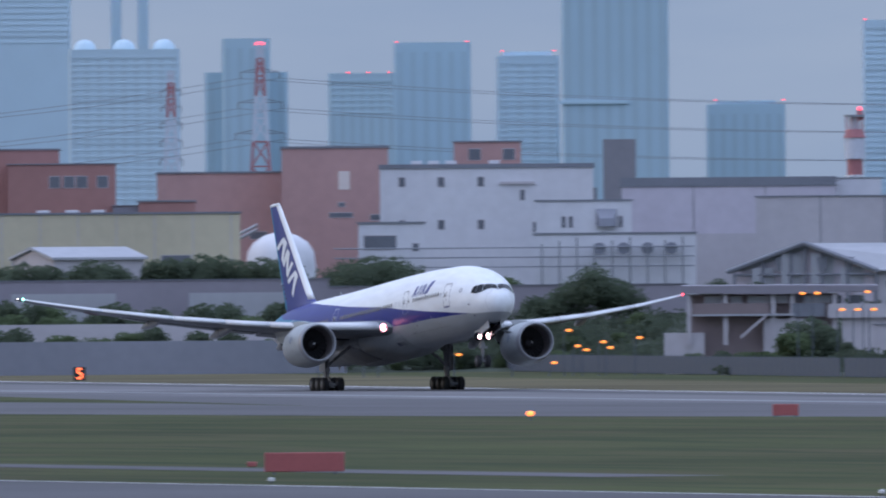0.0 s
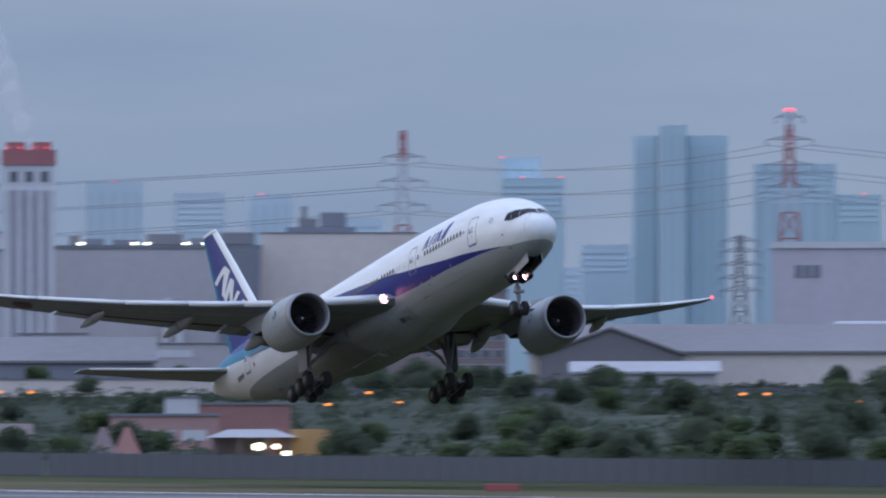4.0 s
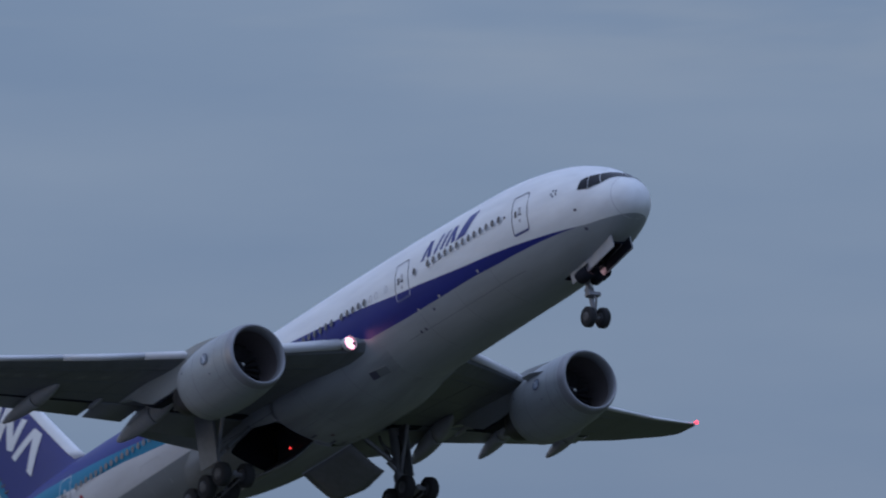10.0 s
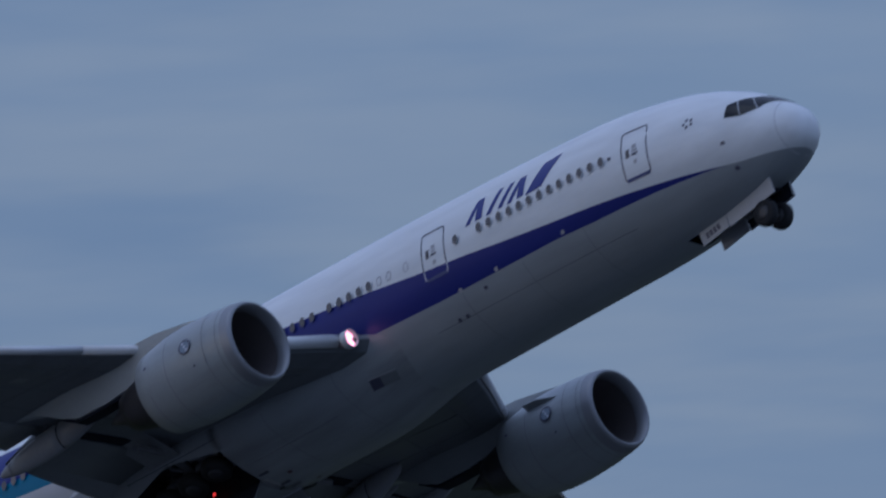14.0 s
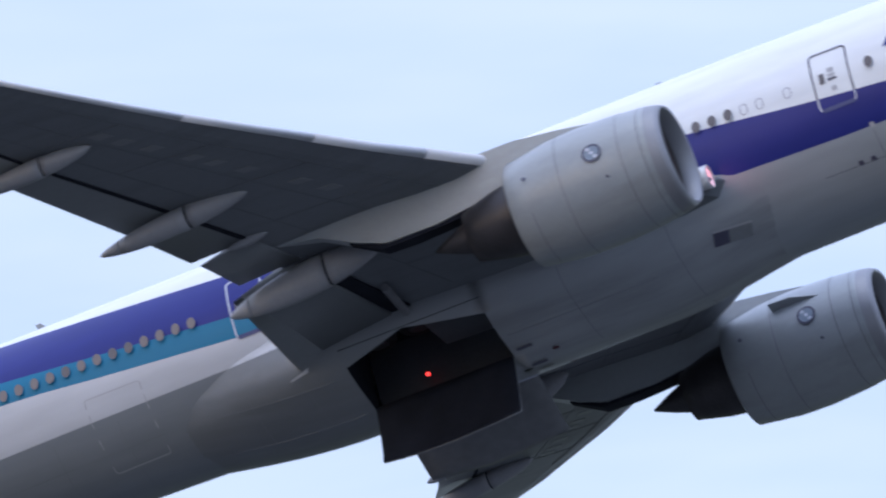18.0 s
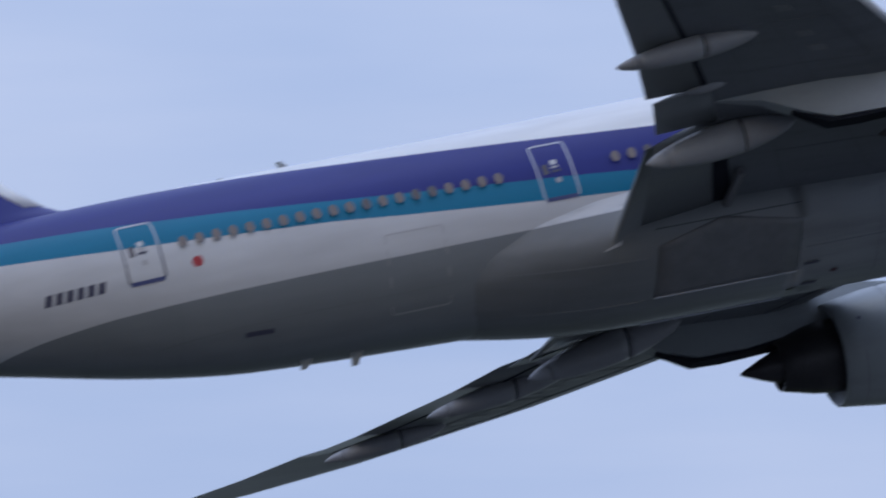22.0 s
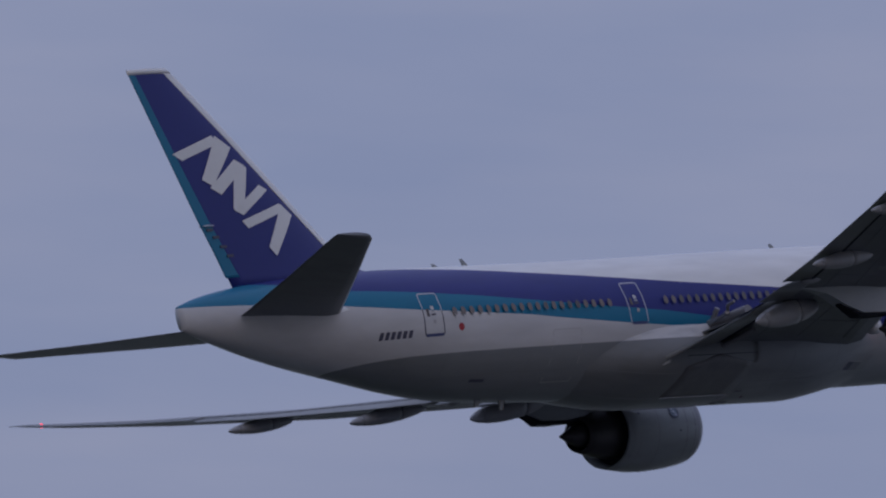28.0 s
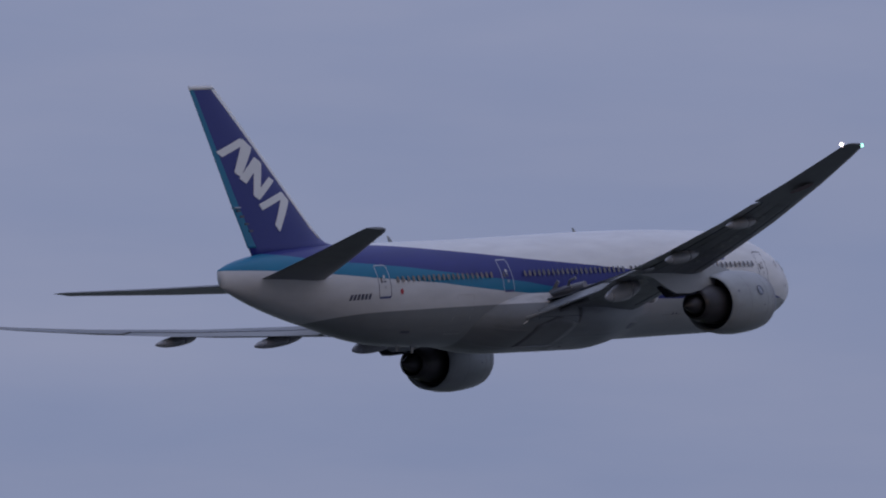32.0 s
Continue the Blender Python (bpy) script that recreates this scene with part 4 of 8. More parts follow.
            mk.faces.new([mk.verts.new((9.62 + o[0] + 0.07 * math.cos(t), 1.9 * math.cos(b + o[1] + 0.03 * math.sin(t)), 1.9 * math.sin(b + o[1] + 0.03 * math.sin(t)))) for t in np.linspace(0, 2 * math.pi, 8, endpoint=False)])
            part("badge_mark", mk, M_PALE, bad)


def cabin_side(plane, side):
    for k, (s0, s1) in enumerate(((5.72, 6.94), (16.13, 17.37), (35.78, 36.96), (49.05, 50.25))):
        z0, z1 = (-0.72, 1.3) if k == 0 else (-0.52, 1.44)
        d = part("cabin_door", frame_decal(s0, s1, z0, z1, 0.055, side, 0.014, 0.16), M_OUTLINE, plane, "cabin door outlined on the fuselage")
        m = (s0 + s1) / 2
        c = (z0 + z1) / 2
        part("door_window", decal([(m + 0.21, c - 0.12), (m + 0.38, c - 0.12), (m + 0.38, c + 0.22), (m + 0.21, c + 0.22)], side, 0.016), M_PORT, d)
        part("door_handle", decal([(m - 0.17, c - 0.08), (m + 0.12, c - 0.08), (m + 0.12, c), (m - 0.17, c)], side, 0.016), M_LINE, d, "dark flush handle")
        part("placard", decal([(m - 0.14, c + 0.06), (m + 0.1, c + 0.06), (m + 0.1, c + 0.13), (m - 0.14, c + 0.13)], side, 0.016), M_HATCH, d)
        part("placard", decal([(m - 0.12, c + 0.18), (m + 0.08, c + 0.18), (m + 0.08, c + 0.34), (m - 0.12, c + 0.34)], side, 0.016), M_SLAT if k > 1 else M_HATCH, d)
        part("vent_flap", decal([(m - 0.1, c - 0.44), (m + 0.06, c - 0.44), (m + 0.06, c - 0.28), (m - 0.1, c - 0.28)], side, 0.016), M_HATCH, d)
        part("door_sill", decal([(s0 + 0.08, z0 - 0.02), (s1 - 0.08, z0 - 0.02), (s1 - 0.08, z0 + 0.1), (s0 + 0.08, z0 + 0.1)], side, 0.018), M_SILL, d, "dark blue sill")
    pane = mesh("cabin_window", decal([(20 + 0.14 * math.cos(a), 0.5 + 0.19 * math.sin(a)) for a in np.linspace(0, 2 * math.pi, 14, endpoint=False)], side, 0.016, 9), M_PORT)
    shade = mesh("cabin_window", decal([(20 + 0.14 * math.cos(a), 0.5 + 0.19 * math.sin(a)) for a in np.linspace(0, 2 * math.pi, 14, endpoint=False)], side, 0.016, 9), M_SHADE)
    rows = [(7.85, 14.3), (15.49, 15.5), (20.15, 22.35), (23.22, 34.5), (38.2, 48.4)]
    for a, b in rows:
        s = a
        while s <= b:
            t, bo, w = hull(s)
            turn = math.degrees(math.atan((hull(s + 0.2)[2] - hull(s - 0.2)[2]) / 0.4))
            m = Matrix.Translation((GEAR - s, side * w, 0)) @ pose(0, 0, 0, 0, 0, -side * turn) @ Matrix.Translation((20 - GEAR, -side * 3.1, 0))
            part("cabin_window", shade if s > 33 and random.random() < 0.75 else pane, None, plane, "", False, m)
            s += 0.533
    for s in (18.2, 19.12, 19.64):
        part("window_plug", frame_decal(s - 0.13, s + 0.13, 0.31, 0.69, 0.03, side, 0.014, 0.125), M_SEAM, plane, "outline of a plugged window")
    # flight deck windows: corners by station and angle up round the section
    def up(st, z):
        t, b, w = hull(st)
        return math.asin(max(-1, min(1, (2 * z - t - b) / (t - b))))
    for q in ([(0.62, 1.55), (1.29, up(1.29, 0.22)), (1.68, up(1.68, 0.86)), (1.2, 1.55)],
              [(1.32, up(1.32, 0.21)), (1.87, up(1.87, 0.09)), (2.09, up(2.09, 0.84)), (1.71, up(1.71, 0.87))],
              [(1.9, up(1.9, 0.09)), (2.47, up(2.47, 0.2)), (2.43, up(2.43, 0.74)), (2.12, up(2.12, 0.83))]):
        bm = bmesh.new()
        grid = []
        for i in range(7):
            u = i / 6
            row = []
            for j in range(6):
                v = j / 5
                st, an = ((q[0][k] * (1 - u) + q[1][k] * u) * (1 - v) + (q[3][k] * (1 - u) + q[2][k] * u) * v for k in (0, 1))
                t, b, w = hull(st)
                row.append(bm.verts.new((GEAR - st + 0.012, side * (w * math.cos(an) + 0.012), (t + b) / 2 + (t - b) / 2 * math.sin(an) + 0.015)))
            grid.append(row)
        for a, b in zip(grid, grid[1:]):
            for j in range(5):
                bm.faces.new((a[j], a[j + 1], b[j + 1], b[j]))
        part("flight_deck_window", bm, M_GLASS, plane, "dark flight deck window", True)
    # word mark and slanted bar, as plain shapes
    for k in range(3):
        s = 14.98 - 1.1 * k
        for o in ([(s, 0.82), (s - 0.24, 0.82), (s - 0.84, 1.7), (s - 0.6, 1.7)], [(s - 0.52, 0.84), (s - 0.87, 0.84), (s - 0.95, 1.7), (s - 0.66, 1.7)] if k != 1 else [(s - 0.62, 0.84), (s - 0.86, 0.84), (s - 1.42, 1.7), (s - 1.18, 1.7)]):
            part("word_mark", patch(o, side), M_BLUE, plane, "slanted blue lettering block")
    part("slanted_bar", patch([(11.8, 0.8), (10.95, 0.84), (10.05, 1.9), (10.95, 1.84)], side), M_BLUE, plane, "slanted blue bar")
    for k in range(6):
        s = 50.95 + 0.33 * k
        part("registration_bar", decal([(s + 0.06, -0.52), (s + 0.28, -0.52), (s + 0.2, -0.2), (s - 0.02, -0.2)], side, 0.014), M_LINE, plane)
    part("red_disc", decal([(48.04 + 0.17 * math.cos(a), -0.2 + 0.17 * math.sin(a)) for a in np.linspace(0, 2 * math.pi, 14, endpoint=False)], side, 0.016, 9), M_RED, plane, "small red disc")
    for k in range(5):
        a = 2 * math.pi * k / 5
        part("star_mark", decal([(3.9 + 0.17 * math.cos(a) + 0.06 * math.cos(b), 0.53 + 0.15 * math.sin(a) + 0.07 * math.sin(b)) for b in np.linspace(0, 2 * math.pi, 6, endpoint=False)], side, 0.016, 9), M_LINE, plane)
    for s, z in ((2.66, -0.75), (2.6, -1.7), (14.9, -1.64), (16.78, -2.15), (16.37, -2.15), (7.5, 0.5)):
        part("sensor", decal([(s - 0.09, z - 0.06), (s + 0.09, z - 0.06), (s + 0.07, z + 0.06), (s - 0.07, z + 0.06)], side, 0.02), M_LINE, plane)
    for s, z in ((10.5, -1.22), (14.06, -1.26), (16.0, -1.32)):
        part("vent_patch", decal([(s - 0.08, z - 0.07), (s + 0.08, z - 0.07), (s + 0.08, z + 0.07), (s - 0.08, z + 0.07)], side, 0.018), M_HATCH, plane, "small pale vent")
    for s, z in ((46.4, -2.4),):
        part("outflow_vent", decal([(s - 0.45, z - 0.07), (s + 0.45, z - 0.03), (s + 0.45, z + 0.07), (s - 0.45, z + 0.03)], side, 0.016), M_LINE, plane)
    for s0, s1, z0, z1 in ((40.3, 42.2, -2.65, -0.57),):
        part("service_hatch", frame_decal(s0, s1, z0, z1, 0.025, side, 0.014, 0.1), M_HATCH, plane)


FIN = [(2.2, 49.0, 10.1), (3.1, 50.4, 9.03), (3.22, 50.95, 8.53), (3.46, 51.44, 8.13), (4.06, 52.13, 7.66), (5.78, 53.79, 6.72), (9.23, 57.09, 4.7), (12.35, 60.2, 2.76), (12.6, 60.5, 2.55)]


def fin(plane):
    f = part("tail_fin", fin_loft(0.0, 0.985, FIN), M_BLUE, plane, "deep blue tail fin", True)
    part("rudder", fin_loft(lambda c: (1 - 0.32 / c - 0.006 * c, 1.0), None, FIN[1:], 1.08), M_SKYBLUE, f, "bright blue rudder edge", True)
    part("fin_edge", fin_loft(lambda c: (0.0, 0.68 / c), None, FIN[3:], 1.05, -0.03), M_WHITE, f, "white leading edge", True)
    part("fin_cap", fin_loft(0.0, 1.0, [(12.38, 60.2, 2.8), (12.62, 60.5, 2.56)], 1.1), M_WHITE, f, "white fin cap", True)
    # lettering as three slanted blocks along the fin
    for side in (-1, 1):
        wedge = [[(61.3, 8.74), (60.8, 8.42), (58.42, 9.1), (58.75, 9.48)], [(58.55, 9.46), (57.68, 8.9), (59.25, 7.2), (59.85, 7.52)]]
        bars = [[(59.45, 7.15), (58.85, 6.8), (57.05, 8.06), (57.65, 8.36)], [(57.72, 8.3), (56.95, 7.98), (57.75, 5.86), (58.3, 6.14)], [(58.27, 6.08), (57.77, 5.83), (55.94, 6.92), (56.42, 7.17)]]
        last = [[(57.92, 5.58), (57.62, 5.23), (55.1, 5.95), (55.4, 6.28)], [(55.3, 6.26), (54.7, 5.74), (56.22, 3.92), (56.6, 4.34)]]
        for o in wedge + bars + last:
            bm = bmesh.new()
            grid = []
            for i in range(7):
                row = []
                for j in range(4):
                    u, v = i / 6, j / 3
                    st, zz = ((o[0][k] * (1 - v) + o[1][k] * v) * (1 - u) + (o[3][k] * (1 - v) + o[2][k] * v) * u for k in (0, 1))
                    le, c = (float(np.interp(zz, [r[0] for r in FIN], [r[k2] for r in FIN])) for k2 in (1, 2))
                    x = min(0.97, max(0.03, (st - le) / c))
                    h = 0.5 * c * (0.2969 * math.sqrt(x) - 0.126 * x - 0.3516 * x * x + 0.2843 * x ** 3 - 0.1015 * x ** 4)
                    row.append(bm.verts.new((GEAR - st, side * (h + 0.04), zz)))
                grid.append(row)
            for a, b in zip(grid, grid[1:]):
                for j in range(3):
                    bm.faces.new((a[j], a[j + 1], b[j + 1], b[j]))
            part("fin_letter_bar", bm, M_WHITE, f, "white slanted lettering bar")
    # the rudder's hinge covers and the gap of its tab
    for side in (-1, 1):
        for st, zz in ((60.03, 5.28), (59.75, 4.94), (59.41, 4.5), (59.11, 4.08)):
            le, c = (float(np.interp(zz, [r[0] for r in FIN], [r[k2] for r in FIN])) for k2 in (1, 2))
            x = min(0.96, (st - le) / c)
            h = 0.5 * c * (0.2969 * math.sqrt(x) - 0.126 * x - 0.3516 * x * x + 0.2843 * x ** 3 - 0.1015 * x ** 4) + 0.02
            part("hinge_cover", box(GEAR - st - 0.08, GEAR - st + 0.34, side * h - 0.03, side * h + 0.03, zz - 0.06, zz + 0.06), M_LINE, f, "dark rudder hinge cover")
        part("tab_gap", box(GEAR - 60.3, GEAR - 59.7, side * 0.1 - 0.06, side * 0.1 + 0.06, 5.44, 5.49), M_PALE, f, "pale gap line across the rudder")


def fin_loft(span, end, table, thick=1.0, shift=0.0):
    rings = []
    for z, le, c in table:
        n = 19
        a, b = span(c) if callable(span) else (span, end)
        fr = [a + (b - a) * (k / (n - 1)) ** 1.7 for k in range(n)]
        def h(x):
            return 5 * 0.1 * c * thick * (0.2969 * math.sqrt(max(x, 0)) - 0.126 * x - 0.3516 * x * x + 0.2843 * x ** 3 - 0.1015 * x ** 4) + 0.01
        rings.append([(GEAR - le - x * c - shift, h(x), z) for x in fr] + [(GEAR - le - x * c - shift, -h(x), z) for x in fr[::-1]])
    return loft(rings)


def tailplane(plane, side):
    rings = []
    for y, le, c, z in ((0.6, 53.73, 6.32, 0.87), (1.6, 54.5, 5.93, 0.98), (6, 57.9, 4.19, 1.62), (10.4, 61.31, 2.44, 2.33), (10.75, 61.75, 2.1, 2.37)):
        rings.append(foil(le, c, z, 0.1, y, side, inc=-3.3))
    tp = part("tailplane", loft(rings), M_DARKWING, plane, "grey tailplane", True)
    edge = []
    for y, le, c, z in ((1.6, 54.46, 5.93, 0.98), (6, 57.86, 4.19, 1.62), (10.4, 61.27, 2.44, 2.33)):
        edge.append(foil(le, c, z, 0.1, y, side, 0.0, 0.04, inc=-3.3))
    part("leading_edge", loft(edge), M_SLAT, tp, "pale leading edge", True)
    part("root_fairing", loft([[(GEAR - s, side * (y + 0.22 * r * math.cos(a)), 0.95 + 0.3 * r * math.sin(a)) for a in np.linspace(0, 2 * math.pi, 12, endpoint=False)] for s, y, r in ((52.2, 2.25, 0.1), (53.2, 2.2, 0.7), (55, 1.95, 1.0), (58, 1.4, 1.0), (60.5, 0.9, 0.4))]), M_WHITE, tp, "white root fairing", True)


def gear(plane):
    ng = new("nose_gear")
    ng.parent = plane
    ng.matrix_basis = pose(GEAR - 5.62, 0, -1.9)
    part("strut", tube([(0, 0, 0), (0.1, 0, -2.2), (0.15, 0, -3.45)], [0.16, 0.14, 0.1], 12), M_STRUT, ng)
    part("drag_brace", tube([(1.2, 0, -0.3), (0.1, 0, -1.8)], 0.07, 8), M_STRUT, ng)
    part("steering_collar", tube([(0.08, 0, -1.9), (0.1, 0, -2.25)], 0.24, 12), M_STRUT, ng)
    part("axle", tube([(0.15, -0.5, -3.5), (0.15, 0.5, -3.5)], 0.08, 8), M_STRUT, ng)
    for y in (-0.42, 0.42):
        wheel(0.53, 0.36, ng, pose(0.15, y, -3.5))
    # overlong cups, added to block the lamps when seen off axis
    for y in (-0.44, 0.34):
        cup = part("lamp_cup", spin([(-0.5, 0.05), (-0.47, 0.36), (0.56, 0.36), (0.56, 0.34), (-0.46, 0.335)], 20), M_BLACK, ng, "added deep cup that cuts the lamp off when seen off axis", True, pose(0.7, y, -1.4))
        part("landing_light", spin([(-0.45, 0.33), (-0.42, 0.25), (-0.4, 0.02)], 20, True), M_NOSE, cup, "lit nose-gear landing light", True)
    cup = part("lamp_cup", spin([(-0.2, 0.05), (-0.18, 0.21), (0.3, 0.21), (0.3, 0.19), (-0.16, 0.185)], 16), M_BLACK, ng, "added dark cup that cuts the amber glow off when seen off axis", True, pose(0.35, 0.86, -1.25))
    # amber emitter added for the far gear door lit by the lamps
    part("door_glow", spin([(-0.15, 0.18), (-0.12, 0.12), (-0.1, 0.02)], 16, True), M_DOORGLOW, cup, "amber glow standing in for the lamp-lit gear door", True)
    part("lamp_bracket", tube([(0.25, -0.5, -1.4), (0.2, 0, -1.45), (0.25, 0.86, -1.3)], 0.06, 8), M_STRUT, ng)
    part("torque_link", tube([(0.3, 0, -2.2), (0.5, 0, -2.65), (0.25, 0, -3.2)], 0.06, 6), M_STRUT, ng)
    part("tow_fitting", box(0.1, 0.5, -0.35, 0.35, -2.42, -2.25), M_STRUT, ng)
    moving["nose"] = ng
    for side in (-1, 1):
        d = part("nose_gear_door", box(-0.5, 1.95, -0.03, 0.03, -0.66, 0.06), M_DOOR, plane, "open pale nose gear door", False, pose(GEAR - 3.95, side * 0.56, -2.5, 0, -10))
        part("door_lining", box(-0.48, 1.9, -side * 0.05 - 0.01, -side * 0.05 + 0.01, -0.62, 0.04), M_BLACK, d, "dark inner lining")
        part("aft_leaf", box(-1.98, -0.55, -0.03, 0.03, -0.6, 0.06), M_DOOR, d, "separate pale aft leaf")
        for k in range(4):
            part("marking_bar", box(-1.7 + 0.2 * k, -1.56 + 0.2 * k, side * 0.034 - 0.002, side * 0.034 + 0.002, -0.45, -0.2), M_LINE, d)
        part("hinge_rod", tube([(1.7, -side * 0.03, 0.05), (1.3, -side * 0.5, 0.35)], 0.03, 6), M_STRUT, d)
        moving["flap", side] = d
        mg = new("main_gear")
        mg.parent = plane
        mg.matrix_basis = pose(GEAR - 31.7, side * 5.49, -1.6)
        part("strut", tube([(0, 0, 0), (0, 0, -2.6), (0, 0, -3.9)], [0.26, 0.24, 0.17], 14), M_STRUT, mg)
        brace = part("side_brace", tube([(0, 0, 0), (0.1, side * 2.25, 0)], 0.14, 8), M_STRUT, plane, "folding side brace", False, pose(GEAR - 31.5, side * 3.1, -2.0))
        moving["brace", side] = brace
        part("drag_brace", tube([(1.3, 0, -0.2), (0.1, 0, -2.5)], 0.11, 8), M_STRUT, mg)
        part("torque_link", tube([(-0.3, 0, -2.6), (-0.65, 0, -3.2), (-0.2, 0, -3.8)], 0.07, 6), M_STRUT, mg)
        part("strut_door", box(-0.85, 0.75, side * 0.32, side * 0.38, -2.7, 0.1), M_BAYDOOR, mg, "gear door panel")
        part("brace_link", tube([(0, 0, -2.35), (0.06, -side * 0.62, -1.8)], 0.12, 8), M_STRUT, mg)
        part("uplock_arm", tube([(-0.1, 0, -1.2), (-0.5, -side * 0.45, -0.7), (-0.6, -side * 0.5, -0.2)], 0.08, 8), M_STRUT, mg)
        part("strut_collar", tube([(0, 0, -2.45), (0, 0, -2.75)], 0.31, 14), M_STRUT, mg, "thick collar on the strut")
        part("hydraulic_hose", tube([(0.25, side * 0.1, -0.4), (0.3, side * 0.14, -1.6), (0.22, side * 0.1, -2.6), (0.32, side * 0.12, -3.3), (0.1, side * 0.1, -3.8)], 0.035, 6), M_TYRE, mg, "black hydraulic hose")
        part("drag_brace", tube([(-1.2, 0, -0.25), (-0.1, 0, -2.3)], 0.09, 8), M_STRUT, mg)
        truck = part("bogie_beam", tube([(1.65, 0, 0), (-1.65, 0, 0)], 0.17, 10), M_STRUT, mg, "", False, pose(0, 0, -3.85))
        for x in (1.47, 0, -1.47):
            part("axle", tube([(x, -0.72, 0), (x, 0.72, 0)], 0.11, 8), M_STRUT, truck)
        for y in (-0.3, 0.3):
            part("brake_rod", tube([(1.4, y, -0.24), (-1.4, y, -0.24)], 0.05, 6), M_STRUT, truck)
        part("truck_positioner", tube([(0.15, 0, 0.75), (1.15, 0, 0.14)], 0.08, 8), M_STRUT, truck, "truck positioning jack")
        for x in (1.47, 0, -1.47):
            for y in (-0.7, 0.7):
                wheel(0.63, 0.5, truck, pose(x, y, 0))
        moving["main", side] = mg
        moving["truck", side] = truck
        rim = section(121)
        def skin_row(st, lift):
            row = [q for q in rim if q[0] >= HINGE[0] and q[1] < mouth_z(st) + 0.02]
            pick = [row[int(round(k * (len(row) - 1) / 10))] for k in range(11)]
            return [(GEAR - st - (GEAR - 31.6), side * (y - HINGE[0] - lift * 0.5), z - HINGE[1] + lift) for y, z in pick]
        stations = (29.23, 29.9, 30.6, 31.2, 31.8, 32.5, 33.2, 33.84)
        door = part("bay_door", loft([skin_row(st, 0) + skin_row(st, 0.05)[::-1] for st in stations]), M_BAYDOOR, plane, "main gear bay door", True, pose(GEAR - 31.6, side * HINGE[0], HINGE[1]))
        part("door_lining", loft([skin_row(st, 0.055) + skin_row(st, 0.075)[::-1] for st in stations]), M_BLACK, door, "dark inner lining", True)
        part("hinge_strip", box(-2.24, 2.37, -0.025, 0.025, -0.035, 0.0), M_PALE, door, "pale hinge strip")
        moving["door", side] = door


# ---- the ground ----
def at(bearing, dist, z=0.0):
    """A place by bearing and distance from the camera's foot."""
    return Vector((dist * math.cos(radians(bearing)), dist * math.sin(radians(bearing)), z))


def facing(bearing, dist, z=0.0):
    """A pose there: x to the viewer's right, y away from the viewer."""
    return Matrix.Translation(at(bearing, dist, z)) @ pose(0, 0, 0, 0, 0, bearing - 90)


M_GRASS = material("airfield_grass", (0.052, 0.06, 0.022), 0.95, 0, 0.5, 0.05, 0.4, 0.1, 22)
M_DRY = material("dry_verge_grass", (0.105, 0.09, 0.05), 0.95, 0, 0.4, 0.06, 0.4, 0.1, 22)
M_BANK = material("bank_grass", (0.05, 0.06, 0.045), 0.95, 0, 0.6, 0.1, 0.4, 0.1, 12)
M_RUNWAY = material("runway_concrete", (0.145, 0.14, 0.142), 0.8, 0, 0.3, 0.05, 0.2, 0.2, 18)
M_ASPHALT = material("taxiway_asphalt", (0.092, 0.088, 0.092), 0.85, 0, 0.3, 0.04, 0.2, 0.2, 18)
M_TAR = material("old_asphalt", (0.08, 0.078, 0.082), 0.85, 0, 0.3, 0.05, 0.2, 0.2, 18)
M_FARBOUNCE = material("far_bounce_concrete", (0.062, 0.064, 0.063), 0.85, 0, 0.2, 0.03, 0, 0.2, 9)
M_BOUNCE = material("bounce_concrete", (0.26, 0.255, 0.25), 0.85, 0, 0.2, 0.02, 0, 0.2, 9)
M_MARK = material("white_marking", (0.62, 0.62, 0.62), 0.7, 0, 0.25, 0.2)
M_YELLOW = material("yellow_marking", (0.22, 0.18, 0.11), 0.7, 0, 0.25, 0.2)


M_WORN = material("worn_marking", (0.23, 0.23, 0.24), 0.75, 0, 0.3, 0.1)


def patchy(mat, rgb, along, across, low, high):
    """Worn patches of another colour, long along the view down the field."""
    nt = mat.node_tree
    src = nt.nodes["Principled BSDF"].inputs["Base Color"]
    co, mp, no = nt.nodes.new("ShaderNodeTexCoord"), nt.nodes.new("ShaderNodeMapping"), nt.nodes.new("ShaderNodeTexNoise")
    mp.inputs["Scale"].default_value = (along, across, 1)
    no.inputs["Scale"].default_value, no.inputs["Detail"].default_value, no.inputs["Roughness"].default_value = 1.0, 7, 0.62
    mr, mix = nt.nodes.new("ShaderNodeMapRange"), nt.nodes.new("ShaderNodeMix")
    mr.inputs["From Min"].default_value, mr.inputs["From Max"].default_value = low, high
    mix.data_type = "RGBA"
    nt.links.new(co.outputs["Object"], mp.inputs["Vector"])
    nt.links.new(mp.outputs["Vector"], no.inputs["Vector"])
    nt.links.new(no.outputs["Fac"], mr.inputs["Value"])
    nt.links.new(mr.outputs["Result"], mix.inputs["Factor"])
    if src.is_linked:
        nt.links.new(src.links[0].from_socket, mix.inputs["A"])
    mix.inputs["B"].default_value = (*rgb, 1)
    nt.links.new(mix.outputs["Result"], src)


patchy(M_NACELLE, (0.25, 0.265, 0.27), 0.3, 1.7, 0.48, 0.8)
patchy(M_DARKWING, (0.115, 0.122, 0.134), 0.22, 1.5, 0.48, 0.8)
patchy(M_FAIR, (0.225, 0.24, 0.252), 0.25, 1.8, 0.48, 0.8)
patchy(M_GRASS, (0.085, 0.07, 0.038), 0.02, 0.1, 0.48, 0.72)
